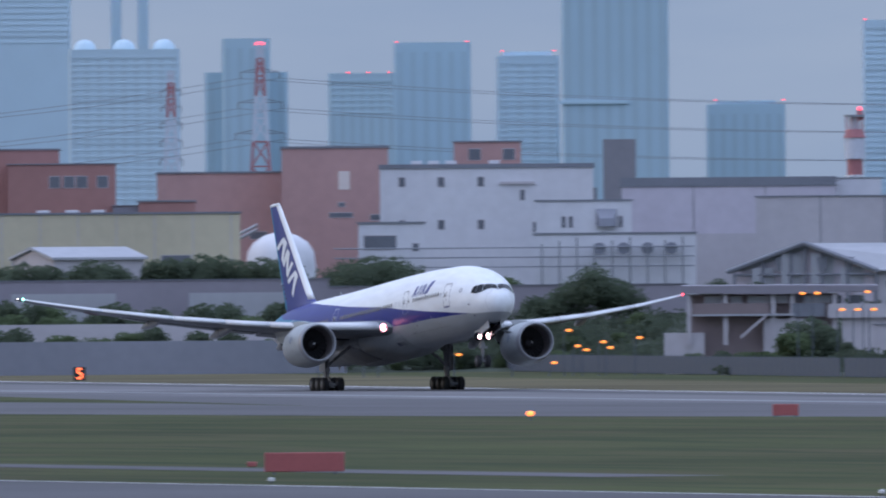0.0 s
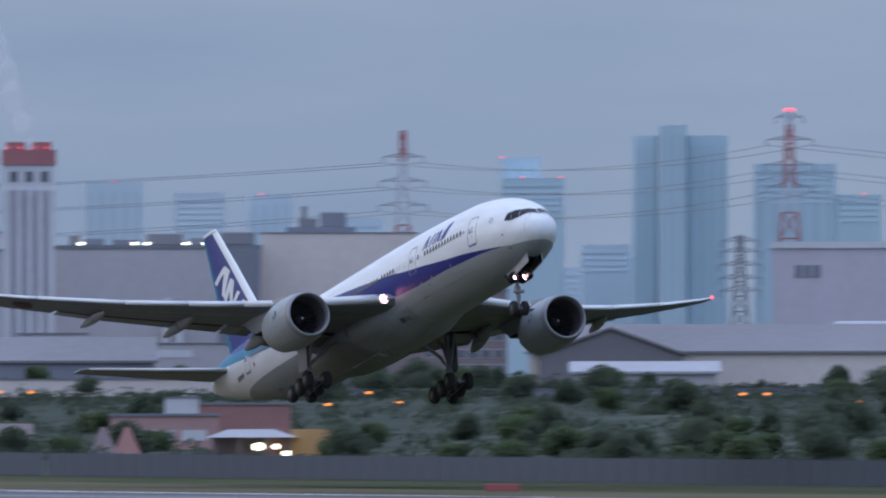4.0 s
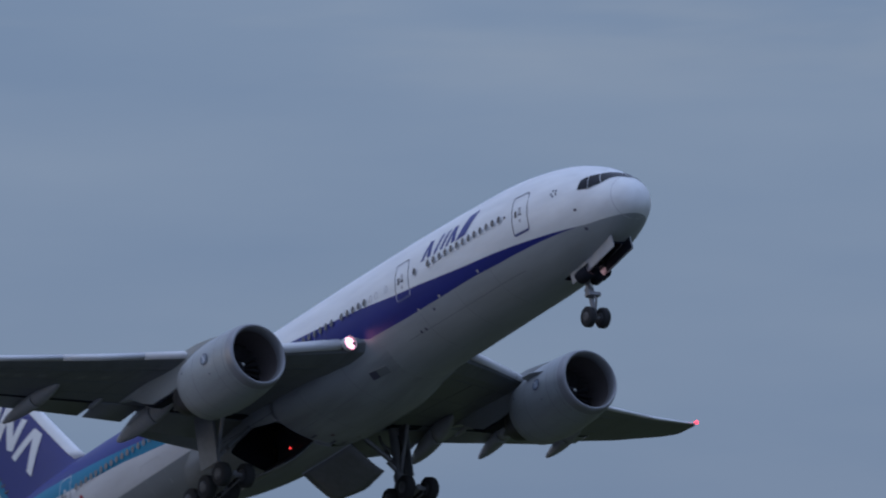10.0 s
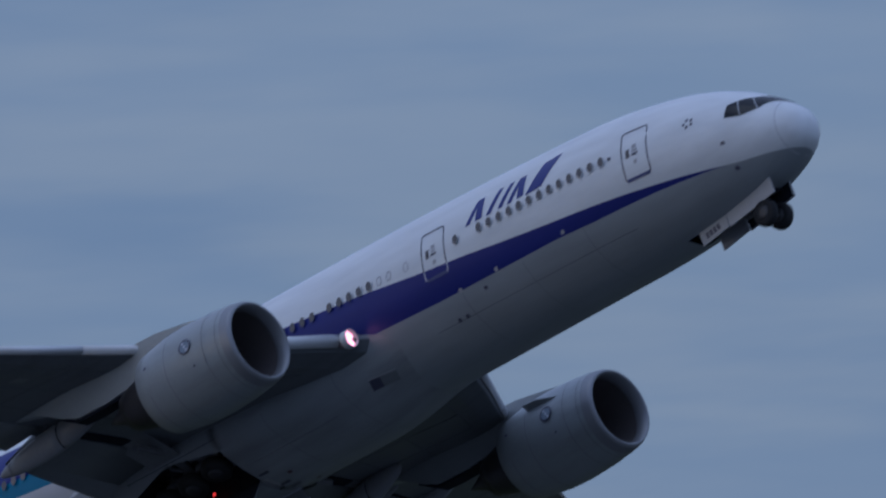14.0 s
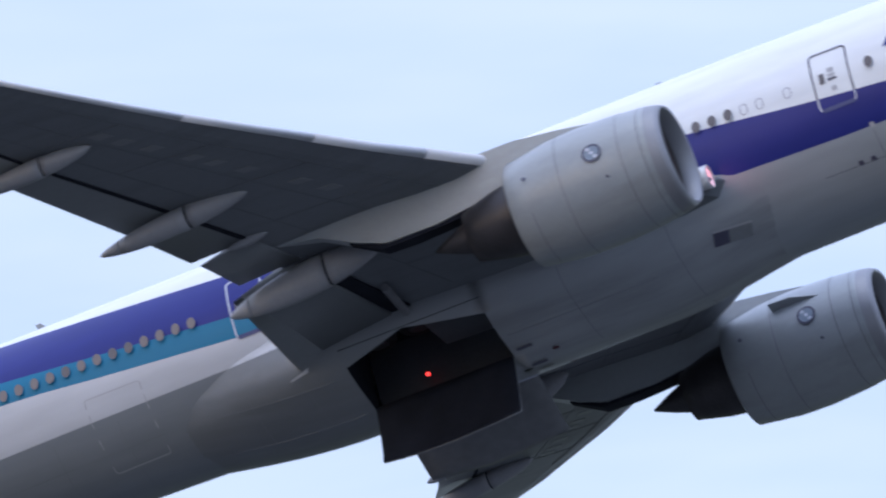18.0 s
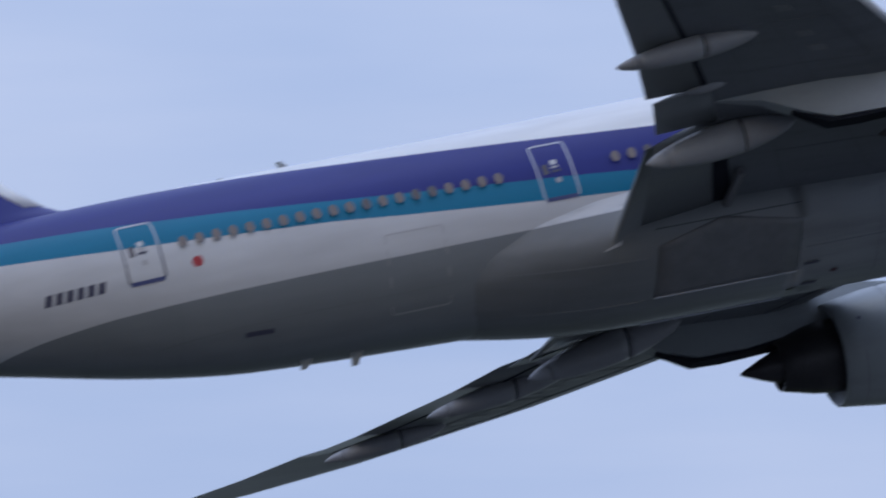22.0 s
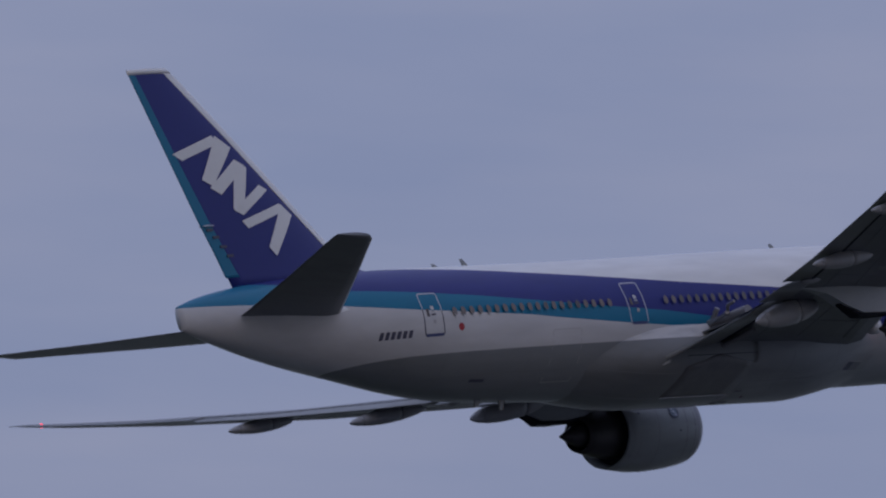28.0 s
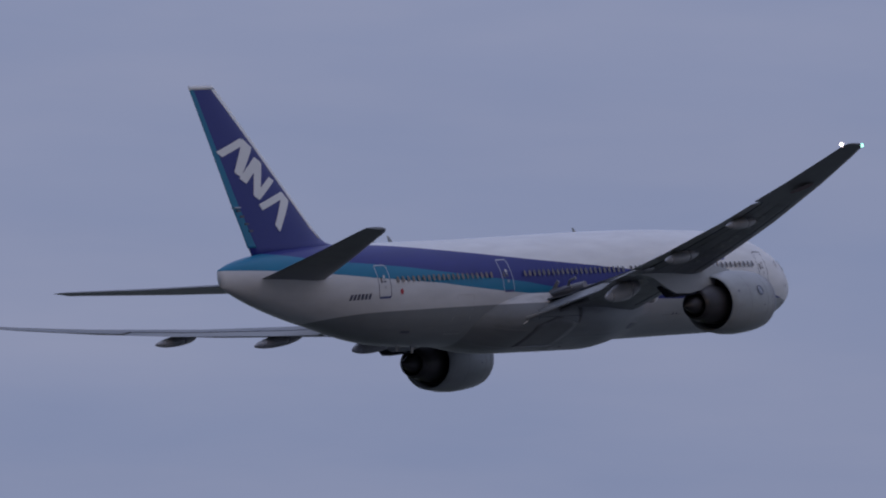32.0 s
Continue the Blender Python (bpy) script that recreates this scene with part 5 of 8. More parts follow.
patchy(M_GRASS, (0.025, 0.038, 0.014), 0.025, 0.22, 0.5, 0.66)
patchy(M_RUNWAY, (0.1, 0.097, 0.1), 0.004, 0.12, 0.45, 0.7)
patchy(M_ASPHALT, (0.115, 0.112, 0.12), 0.006, 0.1, 0.45, 0.75)


def sheet(name, pts, z, mat, label, category):
    bm = bmesh.new()
    bm.faces.new([bm.verts.new((x, y, z)) for x, y in pts])
    ob = new(name, mesh(name, bm, mat))
    return tagged(ob, label, category, "", "structure")


def ribbon(name, pts, w, z, mat, label):
    """A painted line along the points."""
    bm = bmesh.new()
    v = []
    for i, p in enumerate(pts):
        a, b = Vector(pts[max(i - 1, 0)]), Vector(pts[min(i + 1, len(pts) - 1)])
        d = (b - a).normalized()
        n = Vector((-d.y, d.x)) * w / 2
        v.append((bm.verts.new((p[0] + n.x, p[1] + n.y, z)), bm.verts.new((p[0] - n.x, p[1] - n.y, z))))
    for a, b in zip(v, v[1:]):
        bm.faces.new((a[0], a[1], b[1], b[0]))
    return tagged(new(name, mesh(name, bm, mat)), label, "marking", "", "structure")


far = lambda x: 503 - 0.155 * (x + 1250) if x < -1250 else 503
sheet("ground", [(-6000, -6000), (6000, -6000), (6000, 6000), (-6000, 6000)], 0, M_GRASS, "mown green airfield grass", "grass")
sheet("verge", [(-2600, far(-2600)), (-1250, 503), (900, 503), (900, 540), (-1250, 530), (-2600, far(-2600) + 75)], 0.01, M_DRY, "dry brownish grass verge", "grass")
near = lambda x: 470 - 0.12 * (x + 1250) if x < -1250 else 470
sheet("shoulder", [(-2600, 408), (-2600, near(-2600)), (-1250, 470), (900, 470), (900, 404), (-1031, 404), (-1076, 417), (-1116, 426), (-1150, 425), (-1204, 414), (-1284, 408)], 0.012, M_ASPHALT, "dark asphalt runway shoulder", "runway")
sheet("runway", [(-2600, near(-2600)), (-2600, far(-2600)), (-1250, 503), (900, 503), (900, 470), (-1250, 470)], 0.016, M_RUNWAY, "pale concrete runway", "runway")
sheet("grass_island", [(-2600, 560), (-1552, 494), (-1340, 452), (-1406, 462), (-1470, 462), (-2600, 530)], 0.02, M_GRASS, "thin grass strip beside the shoulder", "grass")
sheet("taxiway_link", [(-1031, 404), (-993, 390), (-919, 362), (-842, 333), (-814, 322), (900, 322), (900, 404)], 0.016, M_ASPHALT, "asphalt taxiway joining the runway", "taxiway")
sheet("taxiway", [(-2600, 100), (-2600, 247), (900, 247), (900, 100)], 0.012, M_TAR, "dark asphalt taxiway", "taxiway")
# out of view, added and toned to bounce light onto the aircraft's near side
sheet("apron", [(-2600, -1500), (-2600, 99), (2600, 99), (2600, -1500)], 0.01, M_BOUNCE, "unseen grey concrete apron, added for bounce light", "apron")
sheet("service_road", [(-2600, 268), (-2600, 274), (-760, 274), (-760, 268)], 0.014, M_ASPHALT, "narrow asphalt strip in the grass", "road")
# out of view, added so that its bounce light sets the belly's brightness
sheet("far_bounce_sheet", [(-560, 110), (-560, 900), (2600, 900), (2600, 110)], 0.03, M_FARBOUNCE, "unseen concrete sheet, added to bounce light onto the belly", "apron")
ribbon("runway_edge_line", [(x, far(x) - 0.5) for x in (-2500, -2200, -1900, -1700, -1500, -1250)] + [(-1160, 500)], 1.3, 0.03, M_MARK, "white runway edge line")
ribbon("runway_stripe", [(x, near(x) + 9) for x in (-2500, -1900, -1500, -1250)] + [(-900, 479)], 3.0, 0.03, M_WORN, "worn pale stripe along the runway")
ribbon("tyre_streak", [(x, far(x) - 9) for x in (-2500, -1900, -1500, -1250)] + [(-900, 494)], 6.0, 0.026, M_TAR, "dark tyre-marked strip along the runway")
ribbon("far_marking", [(-1255, 500), (-1165, 500)], 1.4, 0.03, M_MARK, "white runway marking")
ribbon("cross_mark", [(-1165, 473), (-1148, 479)], 1.6, 0.03, M_MARK, "white runway marking")
ribbon("taxiway_edge_line", [(-2500, 246.3), (-600, 246.3)], 0.5, 0.03, M_MARK, "pale taxiway edge line")
ribbon("lead_on_line", [(-1120, 462), (-1094, 446), (-1046, 419), (-1018, 407), (-976, 391), (-922, 370), (-851, 343), (-780, 316)], 0.7, 0.03, M_YELLOW, "yellow taxiway lead-on line")
ribbon("hold_line", [(-1094, 451), (-1010, 419), (-928, 386), (-862, 362), (-790, 340)], 0.45, 0.03, M_YELLOW, "yellow taxiway line")
ribbon("hold_bar", [(-946, 382), (-884, 368)], 0.8, 0.03, M_MARK, "white taxiway line")
sheet("tar_patch", [(-865, 341), (-934, 371), (-850, 350), (-770, 318), (-812, 323)], 0.02, M_TAR, "darker repaired asphalt patch", "taxiway")

FENCE = [(-2300, 765), (-1792, 658), (-1472, 590), (-1150, 560), (-600, 545)]


def fence_far(b):
    """Distance of the fence along a bearing."""
    for p, q in zip(FENCE, FENCE[1:]):
        b0, b1 = math.degrees(math.atan2(p[1], p[0])), math.degrees(math.atan2(q[1], q[0]))
        if b1 <= b <= b0 or (q is FENCE[-1] and b < b1) or (p is FENCE[0] and b > b0):
            d = Vector((q[0] - p[0], q[1] - p[1]))
            c, s = math.cos(radians(b)), math.sin(radians(b))
            return min(2150.0, max(1300.0, (p[0] * d.y - p[1] * d.x) / (c * d.y - s * d.x))) if b < 165 else 2150.0
    return 1800


def bank_z(b, d):
    d0 = fence_far(b) + 14
    u = (d - d0) / (2230 - d0)
    z = float(np.interp(u, [0, 0.15, 0.4, 0.6, 0.8, 1.0, 1.3], [0, 0.6, 1.8, 3.4, 5.2, 6.8, 8.0]))
    if 0 < u < 1.2:
        z += 0.7 * noise.noise(Vector((b * 9, d * 0.012, 0))) * min(1, u * 4)
    return max(z, 0.0)


def bank():
    bm = bmesh.new()
    bs = np.linspace(170, 146, 97)
    grid = []
    for b in bs:
        d0 = fence_far(b) + 14
        row = []
        for k in range(15):
            d = d0 + (2330 - d0) * k / 12 if k < 13 else (2900 if k == 13 else 4900)
            row.append(bm.verts.new(at(b, d, bank_z(b, d) + 0.01)))
        grid.append(row)
    for a, b in zip(grid, grid[1:]):
        for i in range(14):
            bm.faces.new((a[i], a[i + 1], b[i + 1], b[i]))
    tagged(new("embankment", mesh("embankment", bm, M_BANK, True)), "rough green embankment rising beyond the airfield fence", "bank", "", "structure")


bank()

# ---- fence ----
M_FENCE = material("fence_panel_grey", (0.072, 0.086, 0.115), 0.7, 0, 0.15, 0.2)
M_POST = material("galvanised_post", (0.085, 0.1, 0.13), 0.6, 0.1, 0.1)


def fence():
    f = thing("airfield_fence", "long blue-grey panelled perimeter fence on the grass", "fence")
    panel = mesh("fence_panel", box(0.06, 3.94, -0.03, 0.03, 0.08, 1.9), M_FENCE)
    post = mesh("fence_post", box(-0.06, 0.06, -0.07, 0.07, 0, 2.05), M_POST)
    n = 0
    rest = bmesh.new()
    for p, q in zip(FENCE, FENCE[1:]):
        p, q = Vector((*p, 0)), Vector((*q, 0))
        d = (q - p).normalized()
        ang = math.degrees(math.atan2(d.y, d.x))
        for k in range(int((q - p).length / 4)):
            c = p + d * 4 * k
            m = Matrix.Translation(c) @ pose(0, 0, 0, 0, 0, ang)
            if -2080 < c.x < -1130 and n < 280:
                part("fence_panel", panel, None, f, "", False, m)
                part("fence_post", post, None, f, "", False, m)
                n += 1
            else:
                box(0, 4, -0.04, 0.04, 0.05, 1.9, rest, m)
    tagged(part("fence_run", rest, M_FENCE, f), "", "", "", "stuff")


fence()

# ---- plants ----
def thin(mat):
    """Leaves let half of the light through."""
    nt = mat.node_tree
    b = nt.nodes["Principled BSDF"]
    out = nt.nodes["Material Output"]
    tr = nt.nodes.new("ShaderNodeBsdfTranslucent")
    mix = nt.nodes.new("ShaderNodeMixShader")
    src = b.inputs["Base Color"]
    if src.is_linked:
        nt.links.new(src.links[0].from_socket, tr.inputs["Color"])
    nt.links.new(b.outputs[0], mix.inputs[1])
    nt.links.new(tr.outputs[0], mix.inputs[2])
    nt.links.new(mix.outputs[0], out.inputs["Surface"])


M_LEAF = material("leaf_green", (0.115, 0.145, 0.1), 0.9, 0, 0.35, 0.5, 0, 0.0, 3)
M_LEAF2 = material("leaf_yellow_green", (0.125, 0.165, 0.09), 0.9, 0, 0.35, 0.5, 0, 0.0, 3)
M_SHRUB = material("shrub_green", (0.085, 0.105, 0.075), 0.9, 0, 0.35, 0.5, 0, 0.0, 3)
for leafy in (M_LEAF, M_LEAF2, M_SHRUB):
    thin(leafy)
M_BARK = material("bark", (0.06, 0.05, 0.04), 0.9, 0, 0.3, 3)


def leaves(bm, centre, radius, n, size, rng, flat=0.8):
    for _ in range(n):
        v = Vector((rng.gauss(0, 1), rng.gauss(0, 1), rng.gauss(0, 1))).normalized() * radius * (rng.random() ** 0.4)
        c = Vector(centre) + Vector((v.x, v.y, v.z * flat))
        u = Vector((rng.gauss(0, 1), rng.gauss(0, 1), rng.gauss(0, 0.6))).normalized()
        w = u.orthogonal().normalized()
        s = size * rng.uniform(0.6, 1.3)
        bm.faces.new([bm.verts.new(c + a * u * s + b * w * s * 0.7) for a, b in ((-1, 0), (0, -1), (1, 0), (0, 1))])


def tree(seed, h, spread, mat):
    """One tree at the origin: trunk, limbs, crown of leaf clumps."""
    rng = random.Random(seed)
    t = thing("tree", "dense green broad-leaved tree on the bank", "tree", None, "trees on the bank")
    tr = tube([(0, 0, -0.5), (0.05, 0, h * 0.3), (0.1, 0.05, h * 0.75)], [h * 0.035, h * 0.028, h * 0.01], 7)
    part("trunk", tr, M_BARK, t)
    cr = bmesh.new()
    for k in range(7):
        a = rng.uniform(0, 6.28)
        r = spread * rng.uniform(0.25, 0.7)
        z = h * rng.uniform(0.35, 0.85)
        tip = (r * math.cos(a), r * math.sin(a), z)
        part("limb", tube([(0.05, 0, h * 0.3), tip], [h * 0.018, h * 0.006], 5), M_BARK, t)
        leaves(cr, tip, spread * rng.uniform(0.38, 0.6), 230, 0.19, rng)
    leaves(cr, (0, 0, h * 0.8), spread * 0.5, 300, 0.19, rng)
    leaves(cr, (0, 0, h * 0.5), spread * 0.75, 500, 0.2, rng)
    part("crown", cr, mat, t)
    return t


KINDS = [tree(1, 5.0, 3.0, M_LEAF), tree(2, 4.0, 2.6, M_LEAF), tree(3, 6.5, 3.6, M_LEAF), tree(4, 3.2, 2.4, M_LEAF2), tree(5, 7.5, 2.6, M_LEAF)]


def plant(kind, b, d, scale=1.0, sink=0.3):
    d = max(d, fence_far(b) + 18)
    p = at(b, d, bank_z(b, d) - sink)
    src = KINDS[kind]
    m = Matrix.Translation(p) @ pose(0, 0, 0, 0, 0, random.uniform(0, 360))
    c = copy_thing(src, m)
    c.scale = (scale, scale, scale)
    return c


def planting():
    rng = random.Random(8)
    # the park's dense trees
    for _ in range(105):
        b = rng.uniform(155.0, 159.6)
        d = fence_far(b) + rng.uniform(60, 440)
        if 156.85 < b < 158.05 and d < 1880 and rng.random() < 0.75:
            continue
        plant(rng.choice([0, 1, 1, 3, 3]), b, d, rng.uniform(0.55, 0.95))
    # the wooded slope beside the sheds
    for _ in range(46):
        b = rng.uniform(154.8, 157.4)
        plant(rng.choice([0, 1, 1, 3]), b, rng.uniform(1980, 2230), rng.uniform(0.6, 0.95))
    # single round trees along the top of the track wall
    for b, top in ((162.29, 13.2), (162.25, 12.8), (162.18, 13.4), (162.09, 13.0), (162.05, 13.2), (161.99, 12.6), (161.96, 12.9), (161.86, 14.2), (161.82, 14.4), (161.78, 13.6), (161.72, 13.5), (161.67, 13.3), (161.6, 12.9), (161.54, 13.2), (161.5, 12.7)):
        plant(rng.choice([0, 1]), b, rng.uniform(2244, 2258), (top - 6.6) / 6.0)
    # green hedge of small trees below the parapet
    for k in range(26):
        b = 161.35 + 1.2 * (k + rng.random()) / 26
        plant(rng.choice([1, 3]), b, rng.uniform(2190, 2200), rng.uniform(1.25, 1.5))
    # tangled trees below the track wall
    for _ in range(26):
        b = rng.uniform(159.9, 161.4)
        plant(rng.choice([0, 1, 3, 3]), b, rng.uniform(1950, 2200), rng.uniform(0.45, 0.8))
    # the hedge row along the top of the bank
    for _ in range(40):
        b = rng.uniform(154.8, 162.6)
        plant(rng.choice([0, 1, 3]), b, rng.uniform(2170, 2290), rng.uniform(0.5, 0.85))
    # a dark hedge before the low wall
    for k in range(16):
        plant(rng.choice([1, 3]), 161.35 + 1.25 * (k + rng.random()) / 16, rng.uniform(2168, 2176), rng.uniform(1.0, 1.15), 0.1)
    # big clumps beside the track
    for b, d, k, s in ((161.31, 2230, 2, 0.95), (161.26, 2225, 2, 1.0), (161.2, 2228, 2, 1.0), (161.14, 2235, 2, 0.9), (161.23, 2240, 0, 1.2), (161.1, 2235, 0, 1.0), (161.34, 2235, 0, 0.9), (160.6, 2205, 2, 0.95), (160.56, 2205, 2, 1.0), (160.5, 2205, 0, 1.05), (160.66, 2205, 0, 1.0), (160.75, 2205, 1, 1.1), (160.85, 2240, 3, 1.1),
                      (158.98, 2440, 2, 1.35), (158.92, 2440, 2, 1.25), (158.63, 2440, 4, 1.4), (158.6, 2440, 4, 1.15), (159.6, 1905, 1, 0.8), (159.5, 1910, 0, 0.7), (159.2, 1890, 0, 0.85), (159.1, 1860, 1, 0.9)):
        plant(k, b, d, s)
    for b, d, k, s in ((159.93, 2015, 0, 1.05), (159.9, 2015, 1, 1.0), (159.97, 2012, 3, 1.1), (160.31, 2000, 3, 0.75), (160.27, 2000, 3, 0.7), (160.2, 2000, 1, 0.65), (160.12, 2000, 1, 0.6), (160.05, 2000, 3, 0.6), (159.83, 2000, 1, 0.5)):
        plant(k, b, d, s)
    for o in KINDS:
        b = 163.6 + 0.15 * KINDS.index(o)
        o.matrix_basis = Matrix.Translation(at(b, 2250, bank_z(b, 2250) - 0.3))
    # low shrubs and hedges that nobody could count
    bm = bmesh.new()
    for _ in range(2300):
        b = rng.uniform(154.8, 162.6)
        d0 = fence_far(b)
        d = d0 + 18 + (2240 - d0) * rng.random() ** 1.3
        r = rng.uniform(0.5, 1.3)
        leaves(bm, at(b, d, bank_z(b, d) + r * 0.4), r, 14, 0.24, rng, 0.6)
    # thicket in front of the track wall
    for _ in range(900):
        b = rng.uniform(160.35, 162.6)
        d = rng.uniform(fence_far(b) + 25, 2200)
        r = rng.uniform(0.9, 1.7)
        leaves(bm, at(b, d, bank_z(b, d) + r * rng.uniform(0.3, 0.9)), r, 24, 0.26, rng, 0.75)
    for _ in range(1100):
        b = rng.uniform(154.9, 160.4)
        d0 = fence_far(b)
        d = d0 + 50 + (2170 - d0) * rng.random()
        if 156.9 < b < 158.0 and d < 1880:
            continue
        r = rng.uniform(0.8, 1.7)
        leaves(bm, at(b, d, bank_z(b, d) + r * rng.uniform(0.2, 0.8)), r, 22, 0.26, rng, 0.75)
    for d1, b0, b1 in ((2195, 162.5, 160.6), (2130, 158.4, 155.0), (1990, 160.2, 158.6), (2210, 157.2, 154.9)):
        for k in range(150):
            b = b0 + (b1 - b0) * k / 150
            leaves(bm, at(b, d1, bank_z(b, d1) + 0.6), 0.9, 12, 0.3, rng, 0.7)
    ob = new("shrubs", mesh("shrubs", bm, M_SHRUB))
    tagged(ob, "low tangled shrubs and hedges on the bank", "shrubs", "", "stuff")


planting()

# ---- field signs and lamps ----
M_SIGNRED = material("faded_red_panel", (0.38, 0.1, 0.1), 0.55, 0, 0.15, 0.8)
M_SIGNPINK = material("mandatory_sign_red", (0.32, 0.025, 0.06), 0.5, 0, 0.1)
M_SIGNYEL = material("sign_yellow", (0.42, 0.24, 0.03), 0.5, 0, 0.1)
M_SIGNBLK = material("sign_black", (0.02, 0.02, 0.02), 0.5, 0, 0.1)
M_DIGIT = glow("lit_red_digits", (1.0, 0.16, 0.06), 2.4)
M_TEXT = glow("lit_white_letters", (0.8, 0.68, 0.74), 0.26)
M_ORANGE = glow("orange_lamp_glow", (1.0, 0.3, 0.05), 1.3)
M_EDGE = glow("edge_light_glow", (1.0, 0.26, 0.06), 1.9)
M_WARN = glow("red_warning_glow", (1.0, 0.1, 0.16), 1.3)
M_LIT = glow("lit_white_lamp", (1.0, 0.95, 0.75), 3)


def panel(name, x, y, w, h, mat, label, category="sign", legs=True, z=0.12):
    o = thing(name, label, category, Matrix.Translation((x, y, 0)) @ pose(0, 0, 0, 0, 0, math.degrees(math.atan2(y, x)) - 90))
    bm = box(-w / 2, w / 2, -0.08, 0.08, z, z + h)
    bmesh.ops.bevel(bm, geom=list(bm.edges), offset=0.025, segments=1, affect="EDGES")
    part("board", bm, mat, o)
    if legs:
        for k in (-0.38, 0.38):
            part("leg", tube([(k * w, 0, -0.05), (k * w, 0, z + 0.1)], 0.05, 6), M_POST, o)
    return o


def lettering(o, text, x, z, size, mat, y=-0.1):
    cu = bpy.data.curves.new("lettering", "FONT")
    cu.body, cu.size, cu.extrude, cu.align_x = text, size, 0.01, "CENTER"
    cu.materials.append(mat)
    ob = new("lettering", cu)
    ob.parent = o
    ob.matrix_basis = pose(x, y, z, 90, 0, 0)
    return ob


panel("marker_board", -788, 264.8, 3.4, 0.82, M_SIGNRED, "long faded red marker board on the grass")
panel("marker_board", -1154.7, 420, 1.65, 0.72, M_SIGNRED, "small faded red marker board on the grass")
panel("marker_board", -733.6, 285.9, 4.75, 0.72, M_SIGNRED, "very long faded red marker board on the grass")
panel("marker_post", -732, 277, 0.46, 0.62, M_SIGNRED, "short red marker post in the grass", "marker")
panel("marker_post", -827.8, 275.7, 0.42, 0.22, M_SIGNRED, "low red and white marker in the grass", "marker", False, 0.02)
panel("marker_board", -1392, 536, 1.9, 0.5, M_SIGNRED, "dark red marker board beyond the runway")
panel("marker_board", -1215, 520, 2.3, 0.5, M_SIGNRED, "dull red marker board beyond the runway")
o = panel("taxiway_sign", -1083, 405, 1.4, 0.75, M_SIGNYEL, "yellow taxiway sign with black frame")
for k in (-1, 1):
    part("sign_edge", box(k * 0.64 - 0.06, k * 0.64 + 0.06, -0.1, -0.07, 0.14, 0.85), M_SIGNBLK, o)
for k in (-0.22, 0.05):
    part("letter_bar", box(k, k + 0.16, -0.1, -0.07, 0.32, 0.68), M_SIGNBLK, o)
o = panel("runway_sign", -859, 326.5, 4.3, 0.72, M_SIGNPINK, "red runway holding sign with white lettering")
part("location_panel", box(-2.16, -1.28, -0.12, -0.07, 0.13, 0.83), M_SIGNBLK, o, "black location panel")
for k in (-1.95, -1.6):
    part("letter_bar", box(k, k + 0.2, -0.14, -0.11, 0.3, 0.66), M_SIGNYEL, o)
for z in (0.12, 0.82):
    part("sign_rim", box(-1.26, 2.15, -0.11, -0.07, z, z + 0.04), M_TEXT, o)
lettering(o, "32L - 14R", 0.42, 0.26, 0.66, M_TEXT)
for x, y, txt in ((-1862, 602, "5"), (-1363, 522, "6"), (-650.9, 256.6, "8")):
    o = panel("distance_sign", x, y, 1.2 if txt != "8" else 1.0, 1.35 if txt != "8" else 0.8, M_SIGNBLK, "black distance sign with a lit red digit", "sign")
    lettering(o, txt, 0 if txt != "8" else -0.2, 0.28 if txt != "8" else 0.2, 1.6 if txt != "8" else 0.85, M_DIGIT)


def edge_light(x, y, size=0.16):
    o = thing("runway_light", "low lit orange runway edge light", "lamp", Matrix.Translation((x, y, 0)), "runway edge lights")
    part("stem", tube([(0, 0, 0), (0, 0, 0.35)], 0.05, 8), M_POST, o)
    bm = bmesh.new()
    bmesh.ops.create_icosphere(bm, subdivisions=2, radius=size, matrix=pose(0, 0, 0.45) @ Matrix.Diagonal((1.6, 1.6, 1, 1)))
    part("lens", bm, M_EDGE, o, "", True)


for x, y in ((-1147.6, 400.5), (-826.5, 325.4), (-1460, 412)):
    edge_light(x, y)


def taxi_marker(x, y):
    o = thing("taxiway_marker", "low white taxiway edge marker in the grass", "marker", Matrix.Translation((x, y, 0)), "taxiway edge markers")
    part("stem", tube([(0, 0, -0.02), (0, 0, 0.1)], 0.05, 8), M_POST, o)
    part("cap", tube([(0, 0, 0.1), (0, 0, 0.2), (0, 0, 0.25)], [0.12, 0.12, 0.06], 12), M_MARK, o, "white cap")


for x, y in ((-748.5, 250.1), (-672.1, 248.2)):
    taxi_marker(x, y)


def street_lamp(b, z, d=2000):
    g = bank_z(b, d)
    top = max(z - g, 1.2)
    o = thing("street_lamp", "lit orange street lamp on a slim pole", "lamp", facing(b, d, g), "orange street lamps")
    part("pole", tube([(0, 0, -0.4), (0, 0, top), (0.5, 0, top + 0.25)], [0.07, 0.045, 0.04], 6), M_POST, o)
    bm = bmesh.new()
    bmesh.ops.create_icosphere(bm, subdivisions=2, radius=0.17, matrix=pose(0.5, 0, top + 0.1) @ Matrix.Diagonal((1.9, 1, 0.8, 1)))
    part("lantern", bm, M_ORANGE, o, "", True)


